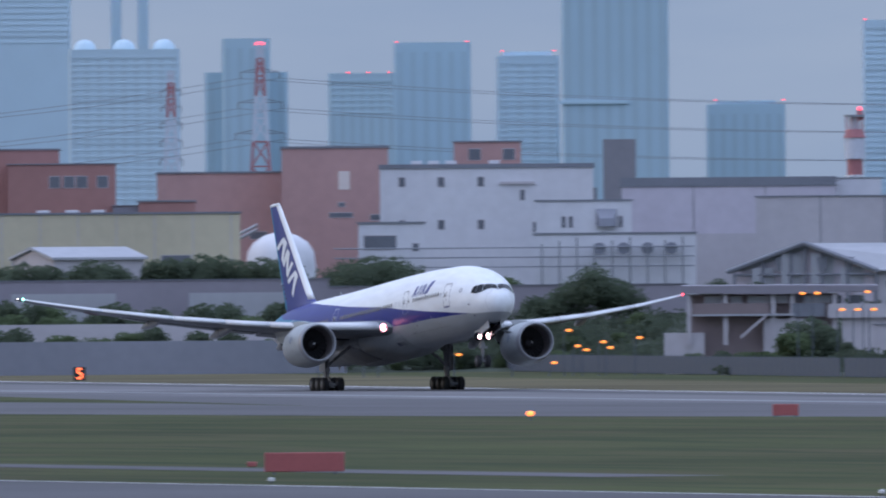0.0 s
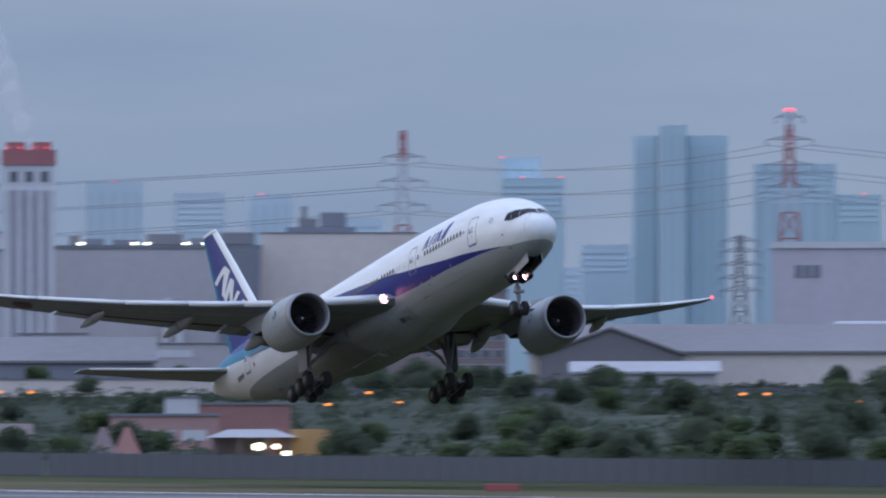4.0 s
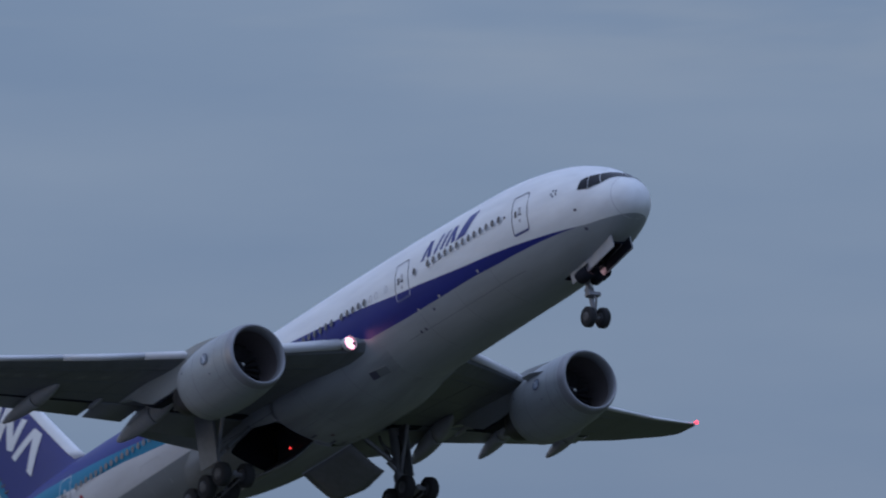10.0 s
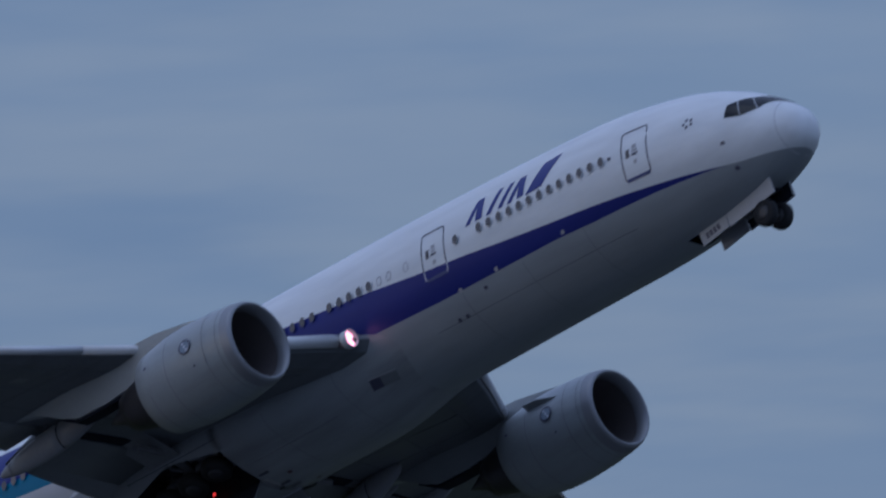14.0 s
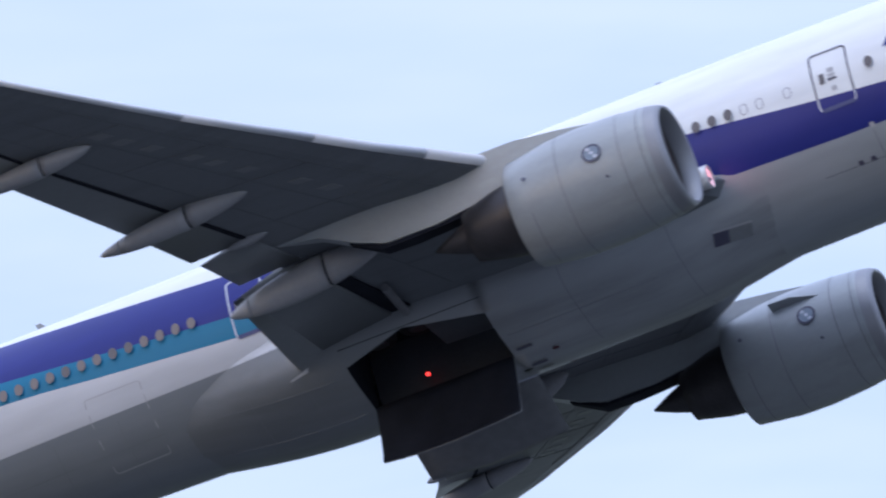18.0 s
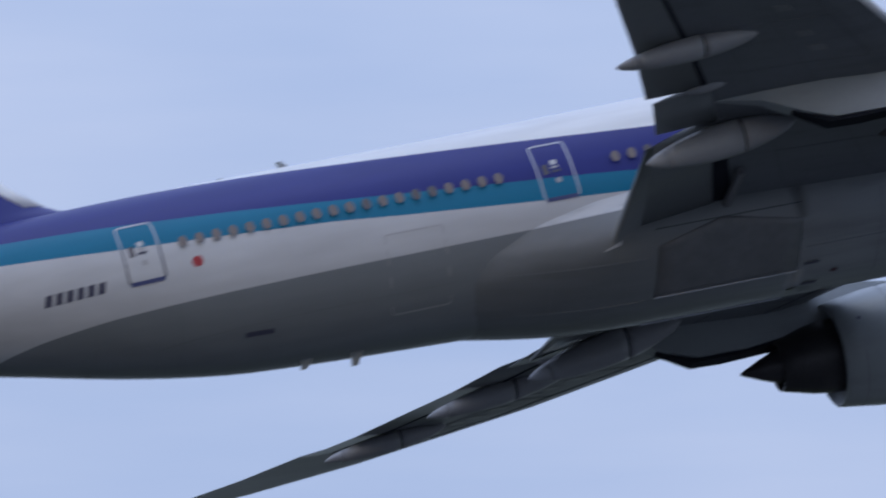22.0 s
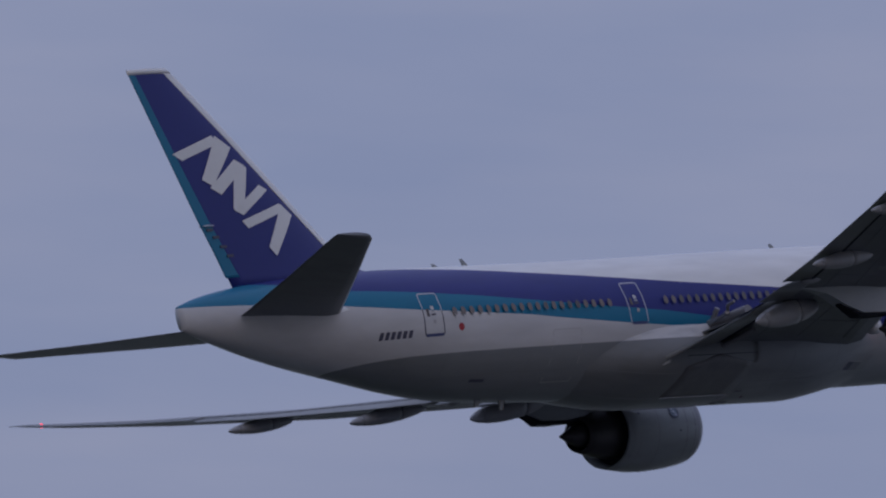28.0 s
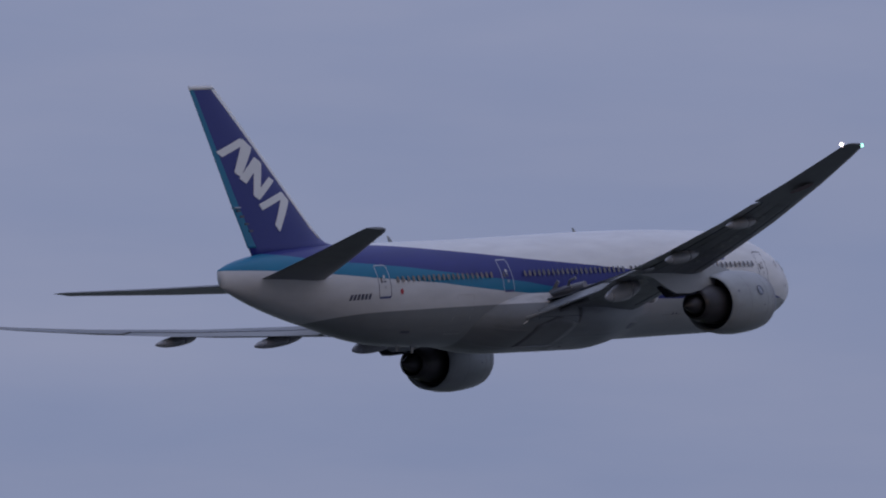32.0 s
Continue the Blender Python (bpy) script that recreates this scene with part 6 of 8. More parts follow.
for b, z in ((161.384, 2.5), (161.364, 2.9), (161.25, 3.2), (161.208, 3.6), (160.985, 2.2), (160.814, 2.7), (160.705, 1.3), (160.661, 4.6), (160.635, 3.0), (160.609, 2.6), (160.559, 3.4),
             (160.539, 2.8), (160.453, 3.8), (159.974, 8.2), (159.931, 8.2), (159.858, 6.5), (159.812, 6.5), (159.783, 8.3), (159.765, 6.5), (159.624, 6.5), (159.569, 6.5), (159.524, 6.4), (159.378, 6.3)):
    street_lamp(b, z)
for b, z in ((159.241, 6.3), (159.206, 6.2), (159.196, 7.4), (159.093, 7.4), (158.563, 4.5), (158.445, 5.7), (158.32, 6.7), (158.225, 6.7), (157.355, 5.4), (157.235, 6.6), (157.146, 5.4), (157.025, 6.6),
             (156.281, 5.2), (156.137, 6.4), (156.066, 6.4), (155.798, 3.6), (155.416, 2.7), (155.319, 4.8), (155.246, 4.8), (155.18, 6.2), (155.12, 4.9), (154.9, 6.2), (154.7, 5.0)):
    street_lamp(b, z)

# ---- buildings ----
TONES = {
    "cream": (0.56, 0.5, 0.36), "ochre": (0.55, 0.32, 0.14), "beige": (0.68, 0.6, 0.56), "brick": (0.36, 0.19, 0.175), "slate": (0.235, 0.245, 0.285), "salmon": (0.46, 0.285, 0.27), "white": (0.63, 0.63, 0.66),
    "dark": (0.24, 0.24, 0.26), "grey": (0.49, 0.46, 0.48), "brown": (0.25, 0.2, 0.2), "pale": (0.55, 0.51, 0.57), "roof": (0.21, 0.2, 0.21), "paleroof": (0.4, 0.405, 0.43), "mauve": (0.27, 0.25, 0.28)}
M_TONE = {k: material(k + "_cladding", v, 0.75, 0, 0.14, 0.12, 0, 0.3, 6) for k, v in TONES.items()}
# pane and trim colours are lifted for haze, as are roof, dark, slate
M_PANE = material("dark_window_glass", (0.14, 0.15, 0.175), 0.25, 0, 0.2, 0.5)
M_TRIM = material("dark_roof_trim", (0.19, 0.2, 0.23), 0.7, 0, 0.15, 0.3)
M_RUST = material("warning_red_paint", (0.4, 0.16, 0.17), 0.6, 0, 0.15, 0.3)
M_STEEL = material("dull_steel", (0.26, 0.27, 0.3), 0.6, 0.3, 0.2, 0.4)
M_STEELW = material("white_painted_steel", (0.56, 0.58, 0.64), 0.6, 0, 0.15, 0.4)


def house(name, label, b0, b1, d, top, depth, tone, trim=0.5, category="building", base=0.0):
    """A block between two bearings: wall, roof slab. Returns it with its width."""
    p, q = at(b0, d), at(b1, d)
    w = (q - p).length
    o = thing(name, label, category, Matrix.Translation((p.x, p.y, base)) @ pose(0, 0, 0, 0, 0, (b0 + b1) / 2 - 90))
    top -= base
    part("wall", box(0, w, 0, depth, -0.5, top), M_TONE[tone], o)
    if trim:
        part("roof_edge", box(-0.15, w + 0.15, -0.15, depth + 0.15, top, top + trim), M_TRIM, o, "dark roof edge")
    return o, w, top


def window(o, x, z, w, h, mat=None, depth=0.12):
    """A framed pane set in the front wall; x from the left end, z to its sill."""
    f = part("window", box(x - 0.08, x + w + 0.08, -0.04, 0.1, z - 0.08, z + h + 0.08), M_TONE["grey"], o)
    part("pane", box(x, x + w, -0.06, 0.0, z, z + h), mat or M_PANE, f)
    return f


def joints(o, w, top, step, tone="dark", z0=0.0, wd=0.12):
    x = step
    while x < w - 0.5:
        part("panel_joint", box(x - wd / 2, x + wd / 2, -0.05, 0.02, z0, top), M_TONE[tone], o)
        x += step


def rooftop(o, items):
    """Plant on a roof: x, y, z, w, d, h, tone."""
    for x, y, z, w, d, h, tone in items:
        bm = box(x, x + w, y, y + d, z, z + h)
        bmesh.ops.bevel(bm, geom=list(bm.edges), offset=min(w, d, h) * 0.08, segments=1, affect="EDGES")
        part("roof_unit", bm, M_TONE[tone], o)


def block_row():
    o, w, t = house("warehouse", "long cream-clad warehouse with pale wall panels", 162.645, 161.609, 2350, 18.7, 25, "cream", 0.25)
    joints(o, w, t, 4.6, "grey")
    for x in (15, 20, 33):
        window(o, x, 12.6, 3.5, 1.1)
    rooftop(o, [(x, 1, t, 1.6, 1.5, 0.55, "white") for x in (18, 21.5, 24.6)])
    o, w, t = house("brick_hall", "dark red brick-clad hall with strip windows", 162.289, 161.973, 2450, 25.5, 20, "brick", 0.15)
    for x in (5.2, 7.0, 8.6, 11.2):
        window(o, x, t - 2.9, 1.3, 1.4)
    house("brick_hall", "taller dark red hall behind", 162.511, 162.138, 2470, 27.5, 14, "brick", 0.2)
    house("brick_annex", "low dark red annex", 161.907, 161.741, 2430, 20.6, 10, "brick", 0.2)
    o, w, t = house("blue_shed", "low blue-grey roofed shed", 161.982, 161.78, 2440, 20.2, 10, "slate", 0.1)
    o, w, t = house("salmon_plant", "low salmon-pink factory wing", 161.852, 161.484, 2560, 25.0, 30, "salmon", 0.25)
    window(o, 12.2, t - 8.6, 2.2, 0.9)
    o, w, t = house("salmon_plant", "tall salmon-pink factory block", 161.486, 161.173, 2550, 28.1, 30, "salmon", 0.3)
    part("service_door", box(7.4, 8.9, -0.1, 0.05, t - 5.4, t - 3.0), M_TONE["beige"], o, "pale hatch high in the wall")
    for x, z, ww, h in ((7.4, t - 7.6, 0.8, 0.5), (6.2, t - 9.0, 3.0, 0.55), (11.6, t - 9.4, 1.6, 0.7)):
        window(o, x, z, ww, h)
    for k in range(2):
        part("ramp", tube([(-7.5, -1.0 - k, 15.4 + k * 0.6), (-3.2, -1.0 - k, 17.6 + k * 0.6)], 0.22, 6), M_TONE["paleroof"], o, "sloping conveyor pipe")
    tank = thing("storage_dome", "white domed storage tank beside the salmon plant", "tank", facing(161.49, 2420))
    part("dome", spin([(0, 4.33), (12.6, 4.33), (14.2, 4.1), (15.4, 3.4), (16.25, 2.1), (16.6, 0.9), (16.7, 0.05)], 28), M_TONE["white"], tank, "", True, pose(0, 0, 0, 0, -90, 0))
    o, w, t = house("white_factory", "large white-clad factory with small square windows", 161.198, 160.571, 2500, 25.0, 35, "white", 0.55)
    for x, zz in ((2.45, 2.3), (7.45, 2.3), (12.55, 2.3), (7.45, 7.8), (12.55, 7.8), (2.45, 7.8)):
        window(o, x, t - zz, 0.75, 1.15)
    window(o, 18.0, t - 4.1, 0.5, 1.25)
    part("ledge", box(15.4, 19.8, -0.3, 0.05, t - 2.1, t - 1.75), M_TONE["grey"], o)
    window(o, 19.6, t - 8.2, 0.55, 1.2)
    part("roof_tank", box(23.8, 27.8, 2, 7, t - 4.3, t - 2.6), M_TONE["dark"], o, "dark rooftop cooling unit")
    rooftop(o, [(x, 3, t + 0.5, 1.4, 1.4, 0.5, "white") for x in (4, 6.2, 8.4, 14)])
    o, w, t = house("roof_house", "salmon plant room behind the white factory", 160.98, 160.783, 2580, 29.0, 9, "salmon", 0.2)
    for x in (2.0, 6.5):
        window(o, x, t - 2.3, 1.5, 1.4)
    o, w, t = house("loading_annex", "low white annex with a wide louvre", 161.262, 161.067, 2440, 17.7, 10, "white", 0.25)
    window(o, 0.7, t - 3.2, 4.0, 1.7)
    window(o, 6.8, t - 3.4, 0.7, 0.9)
    o, w, t = house("factory_wing", "white factory wing with narrow windows", 160.741, 160.459, 2470, 20.5, 14, "white", 0.2)
    for x in (3.3, 4.2, 9.6, 10.5):
        window(o, x, t - 3.3, 0.45, 1.35)
    part("vent_hood", loft([[(7.6, 0, t - 3.0), (10.2, 0, t - 3.0), (10.2, 0, t - 1.0), (7.6, 0, t - 1.0)], [(8.0, -1.4, t - 3.2), (10.0, -1.4, t - 3.2), (10.0, -1.2, t - 2.2), (8.0, -1.2, t - 2.2)]]), M_TONE["slate"], o, "dark vent hood")
    o, w, t = house("workshop_row", "low white factory front with pipework", 160.747, 160.271, 2440, 16.2, 12, "white", 0.2)
    for k in range(9):
        part("pipe_post", tube([(1.0 + 2.2 * k, -1.2, 9), (1.0 + 2.2 * k, -1.2, 15.0 + 0.4 * (k % 3))], 0.12, 6), M_STEEL, o)
    for z in (12.2, 13.4, 14.6):
        part("pipe_rail", tube([(-25, -1.2, z), (20, -1.2, z)], 0.09, 6), M_STEEL, o, "long pipe rack rail")
    for k in range(4):
        part("round_fan", tube([(8.2 + 3.0 * k, -1.0, 14.4), (8.2 + 3.0 * k, -0.4, 14.4)], 0.75, 14), M_TONE["slate"], o, "round dark fan")
    house("dark_tower", "plain dark grey stair tower", 160.542, 160.446, 2620, 29.6, 5, "dark", 0)
    o, w, t = house("grey_hall", "long pale grey hall with a dark roof band", 160.488, 159.862, 2560, 22.8, 40, "pale", 1.2)
    joints(o, w, t, 9.4)
    part("lower_band", box(0, w, -0.08, 0.02, 4, t - 6.2), M_TONE["grey"], o, "darker lower cladding")
    window(o, 9.5, t - 7.4, 0.6, 0.6)
    house("grey_hall_end", "white end block of the grey hall", 159.862, 159.726, 2570, 23.8, 20, "white", 0.1)
    o, w, t = house("blank_hall", "wide blank grey hall", 160.095, 159.326, 2480, 20.9, 30, "grey", 0.15)
    joints(o, w, t, 8.2)
    o, w, t = house("white_office", "white factory office with paired windows", 159.521, 158.94, 2600, 28.0, 30, "white", 0.3)
    part("roof_screen", box(10.3, 26.1, -0.15, 0.2, t - 1.9, t + 0.25), M_TONE["dark"], o, "dark roof screen")
    for x, zz in ((4.3, 1.7), (6.0, 1.7), (4.3, 5.6), (6.1, 5.6), (14.6, 5.6), (16.4, 5.6), (14.6, 8.8), (16.4, 8.8)):
        window(o, x, t - zz, 0.95, 1.5 if zz > 2 else 0.8)
    for zz in (5.4, 8.6):
        part("lit_pane", box(16.55, 17.15, -0.09, -0.05, t - zz + 0.9, t - zz + 1.1), M_LIT, o, "lit window")
    o, w, t = house("white_office_wing", "low white office wing", 159.326, 158.879, 2550, 18.4, 20, "white", 0.2)
    window(o, 12.5, t - 1.9, 4.0, 0.8)
    window(o, 17.3, t - 1.9, 2.2, 0.8)
    o, w, t = house("beige_plant", "beige factory block with paired windows", 158.873, 158.638, 2600, 25.3, 20, "beige", 0.2)
    for x in (0.9, 2.0, 5.6, 6.8):
        window(o, x, t - 6.6, 0.8, 1.7)
    part("wall_lamp", box(3.2, 3.9, -0.3, 0, t - 1.4, t - 1.1), M_TONE["white"], o)
    o, w, t = house("beige_plant", "taller beige factory block", 158.645, 158.3, 2620, 28.1, 20, "beige", 0.2)
    for x in (5.0,):
        window(o, x, t - 9.0, 0.9, 1.7)
    o, w, t = house("tank_hall", "plain grey silo hall", 158.504, 158.294, 2560, 25.3, 20, "grey", 0.2)
    part("dark_edge", box(-0.6, 0.5, -0.2, 3, 8, t), M_TONE["dark"], o, "dark corner strip")
    o, w, t = house("long_hall", "long grey boiler hall with roof plant", 158.143, 157.537, 2650, 26.2, 30, "grey", 0.5)
    part("dark_end", box(22.3, 27.9, -0.2, 1, 8, t), M_TONE["slate"], o, "darker end wall")
    rooftop(o, [(2.0, 2, t + 0.5, 1.4, 2, 1.4, "dark"), (4.2, 2, t + 0.5, 2.6, 2, 0.9, "slate"), (8.0, 3, t + 0.5, 3.6, 2, 0.8, "slate"), (12.5, 3, t + 0.5, 5.0, 3, 1.6, "dark"), (18.4, 3, t + 0.5, 3.0, 2, 1.0, "slate"), (22.5, 3, t + 0.5, 4.8, 3, 1.8, "dark")])
    for x in (3.2, 10.5, 12.2, 17.5, 20.2):
        part("roof_lamp", box(x, x + 0.8, 0.2, 0.5, t + 0.55, t + 0.85), M_LIT, o, "lit roof lamp")
    for x in (15.2, 16.9):
        part("flue", tube([(x, -1, 8), (x, -1, 19.5 - (x > 16) * 2.5)], 0.55 + 0.2 * (x > 16), 14), M_TONE["white"], o, "white upright flue")
    o, w, t = house("cream_block", "windowless cream factory block", 157.537, 157.078, 2680, 28.5, 30, "beige", 0.15)
    plantx = [(3.5, 4, t, 9.5, 5, 0.9, "slate"), (5.2, 4, t + 0.8, 2.6, 3, 1.3, "dark"), (8.2, 4, t + 0.8, 3.6, 3, 2.2, "slate"), (5.6, 4, t + 2.0, 0.7, 0.7, 1.8, "dark")]
    rooftop(o, plantx)
    o, w, t = house("brown_office", "dark brown brick office with pale lettering bars", 157.209, 156.814, 2450, 19.3, 18, "brown", 0.3)
    for zz, x0, x1 in ((1.5, 1.2, 9.4), (2.9, 1.6, 9.0)):
        for k in range(7):
            x = x0 + (x1 - x0) * k / 7
            part("letter_bar", box(x, x + (x1 - x0) / 7 * 0.8, -0.1, 0, t - zz - 0.55, t - zz), M_TONE["white"], o)
    for x, zz in ((2.4, 4.6), (6.2, 4.6), (2.2, 8.2), (6.6, 8.2)):
        window(o, x, t - zz, 1.1, 0.8, M_TONE["white"] if zz < 5 else None)
    for zz in (3.9, 6.1, 8.3, 10.2):
        for k in range(4):
            window(o, 10.4 + 1.6 * k, t - zz, 1.3, 1.0)
    house("brown_office_penthouse", "brown rooftop storey of the office", 157.03, 156.847, 2456, 21.3, 8, "brown", 0.2, base=19.0)
    o, w, t = house("pale_hall", "huge pale lilac-grey factory hall", 156.036, 152.4, 2660, 26.8, 40, "pale", 0.25)
    joints(o, w, t, 5.5, "grey")
    for k in range(3):
        part("logo_bar", box(3.1 + 1.25 * k, 4.1 + 1.25 * k, -0.1, 0, t - 4.6, t - 2.9), M_TONE["slate"], o, "dark logo block")
    part("roof_band", box(-0.2, w, -0.3, 0.3, t - 0.6, t + 0.3), M_TONE["white"], o, "white roof band")
    rooftop(o, [(16.5, 2, t, 5.5, 3, 1.0, "beige"), (23, 2, t, 9, 3, 0.9, "slate"), (32, 2, t, 3.0, 3, 2.0, "grey"), (36, 2, t, 5.0, 3, 1.4, "white")])
    part("stair", box(20.5, 25.5, -1.2, 0, t - 10.8, t - 10.1), M_TONE["dark"], o, "dark stair landing")
    part("stair_tower", box(22.2, 23.4, -0.5, 0, t - 10.1, t - 7.0), M_TONE["dark"], o)
    window(o, 32.6, t - 8.2, 0.8, 1.6)


block_row()


def gabled(name, label, b0, b1, d, eave, ridge, depth, wall, roof, over=0.6, along=True, base=5.0, turn=0):
    """A shed with a pitched roof; ridge along the view's right if along, else pointing away with its gable in front."""
    p, q = at(b0, d), at(b1, d)
    w = (q - p).length / math.cos(radians(turn))
    o = thing(name, label, "shed", Matrix.Translation((p.x, p.y, base)) @ pose(0, 0, 0, 0, 0, (b0 + b1) / 2 - 90 + turn))
    eave, ridge = eave - base, ridge - base
    part("wall", box(0, w, 0, depth, -1, eave), M_TONE[wall], o)
    th = 0.3
    if along:
        for s in (0, 1):
            y0, y1 = (-over, depth / 2) if s == 0 else (depth / 2, depth + over)
            z0, z1 = (eave, ridge) if s == 0 else (ridge, eave)
            bm = loft([[(-over, y0, z0), (-over, y1, z1), (-over, y1, z1 + th), (-over, y0, z0 + th)], [(w + over, y0, z0), (w + over, y1, z1), (w + over, y1, z1 + th), (w + over, y0, z0 + th)]])
            part("roof_slope", bm, M_TONE[roof], o)
        part("gable", loft([[(0, 0, eave), (0, depth, eave), (0, depth / 2, ridge)], [(0.3, 0, eave), (0.3, depth, eave), (0.3, depth / 2, ridge)]]), M_TONE[wall], o)
        part("gable", loft([[(w - 0.3, 0, eave), (w - 0.3, depth, eave), (w - 0.3, depth / 2, ridge)], [(w, 0, eave), (w, depth, eave), (w, depth / 2, ridge)]]), M_TONE[wall], o)
    else:
        for s in (0, 1):
            x0, x1 = (-over, w / 2) if s == 0 else (w / 2, w + over)
            z0, z1 = (eave, ridge) if s == 0 else (ridge, eave)
            bm = loft([[(x0, -over, z0), (x1, -over, z1), (x1, -over, z1 + th), (x0, -over, z0 + th)], [(x0, depth, z0), (x1, depth, z1), (x1, depth, z1 + th), (x0, depth, z0 + th)]])
            part("roof_slope", bm, M_TONE[roof], o)
        part("gable", loft([[(0, 0, eave), (w, 0, eave), (w / 2, 0, ridge)], [(0, 0.3, eave), (w, 0.3, eave), (w / 2, 0.3, ridge)]]), M_TONE[wall], o)
    return o, w, eave, ridge


def sheds():
    # open-fronted hangar with a dark truss gable and a long pale roof
    p = at(160.16, 2235)
    o = thing("truss_hangar", "pale-roofed open hangar with a dark steel truss gable", "hangar", Matrix.Translation((p.x, p.y, 6.0)) @ pose(0, 0, 0, 0, 0, 159.73 - 90))
    slab = lambda q, h: loft([[(x, y, z) for x, y, z in q], [(x, y, z + h) for x, y, z in q]])
    part("roof_slope", slab([(15.7, -0.8, 4.9), (33.6, -0.8, 4.9), (32.2, 8, 8.0), (8.0, 2.6, 8.0)], 0.2), M_TONE["paleroof"], o, "pale metal roof slope")
    part("roof_slope", slab([(8.0, 2.6, 8.0), (32.2, 8, 8.0), (24, 15, 5.0), (-0.6, 6, 5.0)], 0.2), M_TONE["paleroof"], o, "pale metal roof slope")
    part("side_wall", box(16.2, 33.2, 0, 0.4, 0, 4.9), M_TONE["grey"], o, "grey side wall")
    part("back_wall", box(9.0, 33.2, 9, 9.4, 0, 5.0), M_TONE["pale"], o)
    for k in range(10):
        window(o, 17.4 + 1.5 * k, 3.1, 0.9, 0.7)
    for a, b in (((-0.8, 6.1, 5.0), (8.0, 2.4, 8.2)), ((8.0, 2.4, 8.2), (16.4, -0.9, 5.0))):
        part("truss_rafter", tube([a, b], 0.32, 6), M_TRIM, o, "dark steel rafter")
    for f in (0.0, 0.2, 0.4, 0.5, 0.62, 0.8, 1.0):
        x = 16.2 * f
        top = 5.0 + 3.0 * (1 - abs(f - 0.5) * 2)
        part("truss_post", tube([(x, 6.0 - 6.4 * f, 0), (x, 6.0 - 6.4 * f, top)], 0.2, 6), M_TRIM, o)
    part("truss_tie", tube([(0, 6.0, 4.6), (16.2, -0.4, 4.6)], 0.14, 6), M_TRIM, o)
    part("gable_lining", loft([[(0.2, 6.5 + o2, 0), (16.0, 0.2 + o2, 0), (16.0, 0.2 + o2, 4.9), (8.1, 3.3 + o2, 7.8), (0.2, 6.5 + o2, 4.9)] for o2 in (0.25, 0.4)]), M_TONE["pale"], o, "pale lining behind the truss")
    for x in (4.6, 9.4, 12.4):
        part("hatch_opening", loft([[(x, 5.9 - 0.39 * x + o2, 6.6), (x + 1.3, 5.4 - 0.39 * x + o2, 6.6), (x + 1.1, 5.45 - 0.39 * x + o2, 5.0), (x + 0.3, 5.8 - 0.39 * x + o2, 5.0)] for o2 in (0.0, 0.1)]), M_TRIM, o, "dark slanted opening")
    for k in range(4):
        part("hung_sheet", box(2.0 + 3.4 * k, 4.6 + 3.4 * k, 4.8 - 1.3 * k, 5.0 - 1.3 * k, 3.0, 5.4 + (1.6 if k in (1, 2) else 0)), M_TONE["paleroof"], o, "pale hanging sheet")
    for k in range(4):
        part("roof_vent", box(18 + 3.2 * k, 19 + 3.2 * k, 3.5, 4.5, 6.3, 7.2), M_TONE["white"], o, "small white roof vent")
    # raised station-like building
    p = at(160.305, 2040)
    o = thing("raised_concourse", "raised brown concourse with a flat roof and lit eaves", "building", Matrix.Translation((p.x, p.y, 0)) @ pose(0, 0, 0, 0, 0, 160.0 - 90))
    part("roof", loft([[(-0.3, -1.4, 8.4), (-0.3, -1.4, 9.2), (-0.3, 9, 9.3), (-0.3, 9, 8.4)], [(10, -1.4, 8.25), (10, -1.4, 9.2), (10, 9, 9.3), (10, 9, 8.3)], [(20.2, -1.4, 8.55), (20.2, -1.4, 9.1), (20.2, 9, 9.2), (20.2, 9, 8.5)]]), M_TONE["mauve"], o, "long mauve-grey roof slab")
    part("wall", box(0.6, 16.0, 0.6, 8, 0.5, 8.3), M_TONE["brown"], o, "brown inner wall")
    part("parapet", box(0.8, 8.8, -1.0, -0.8, 6.25, 7.35), M_TONE["brown"], o, "brown panelled parapet")
    part("parapet", box(11.2, 14.6, -1.0, -0.8, 5.9, 7.3), M_TRIM, o, "dark panelled parapet")
    part("deck", box(0.8, 11.4, -1.3, 1, 6.02, 6.22), M_TONE["paleroof"], o, "pale deck edge")
    part("parapet", box(14.9, 26, -1.5, -1.2, 5.75, 7.2), M_TONE["grey"], o, "grey concrete parapet")
    part("pier", box(16.4, 26, -0.9, 1.5, 0, 5.75), M_TONE["grey"], o, "broad concrete pier")
    part("pier", box(8.2, 13.6, -0.7, 1.5, 0, 5.7), M_TONE["grey"], o, "broad concrete pier")
    part("pier", box(-2.2, 2.0, -0.6, 1.5, 0, 4.3), M_TONE["grey"], o, "broad concrete pier")
    for x in (0.2, 4.0, 9.0, 11.0, 15.4):
        part("column", box(x, x + 0.45, -0.95, -0.5, 3.0, 8.35), M_TONE["grey"], o)
    for x, ww in ((2.1, 0.9), (3.1, 0.7), (4.8, 1.1), (6.6, 1.9), (8.7, 1.1), (9.9, 0.8), (12.4, 1.0), (13.6, 1.6)):
        window(o, x, 7.4, ww, 0.62, M_TONE["paleroof"])
    for x in (15.2, 17.2):
        part("opening", box(x, x + 1.2, -0.2, 0.55, 7.25, 8.1), M_PANE, o, "dark opening under the eaves")
    part("stair", loft([[(5.8, -1.5, 3.6), (8.6, -1.5, 6.0), (8.6, -1.5, 6.3), (5.8, -1.5, 3.95)], [(5.8, -0.8, 3.6), (8.6, -0.8, 6.0), (8.6, -0.8, 6.3), (5.8, -0.8, 3.95)]]), M_TONE["grey"], o, "sloping stair flight")
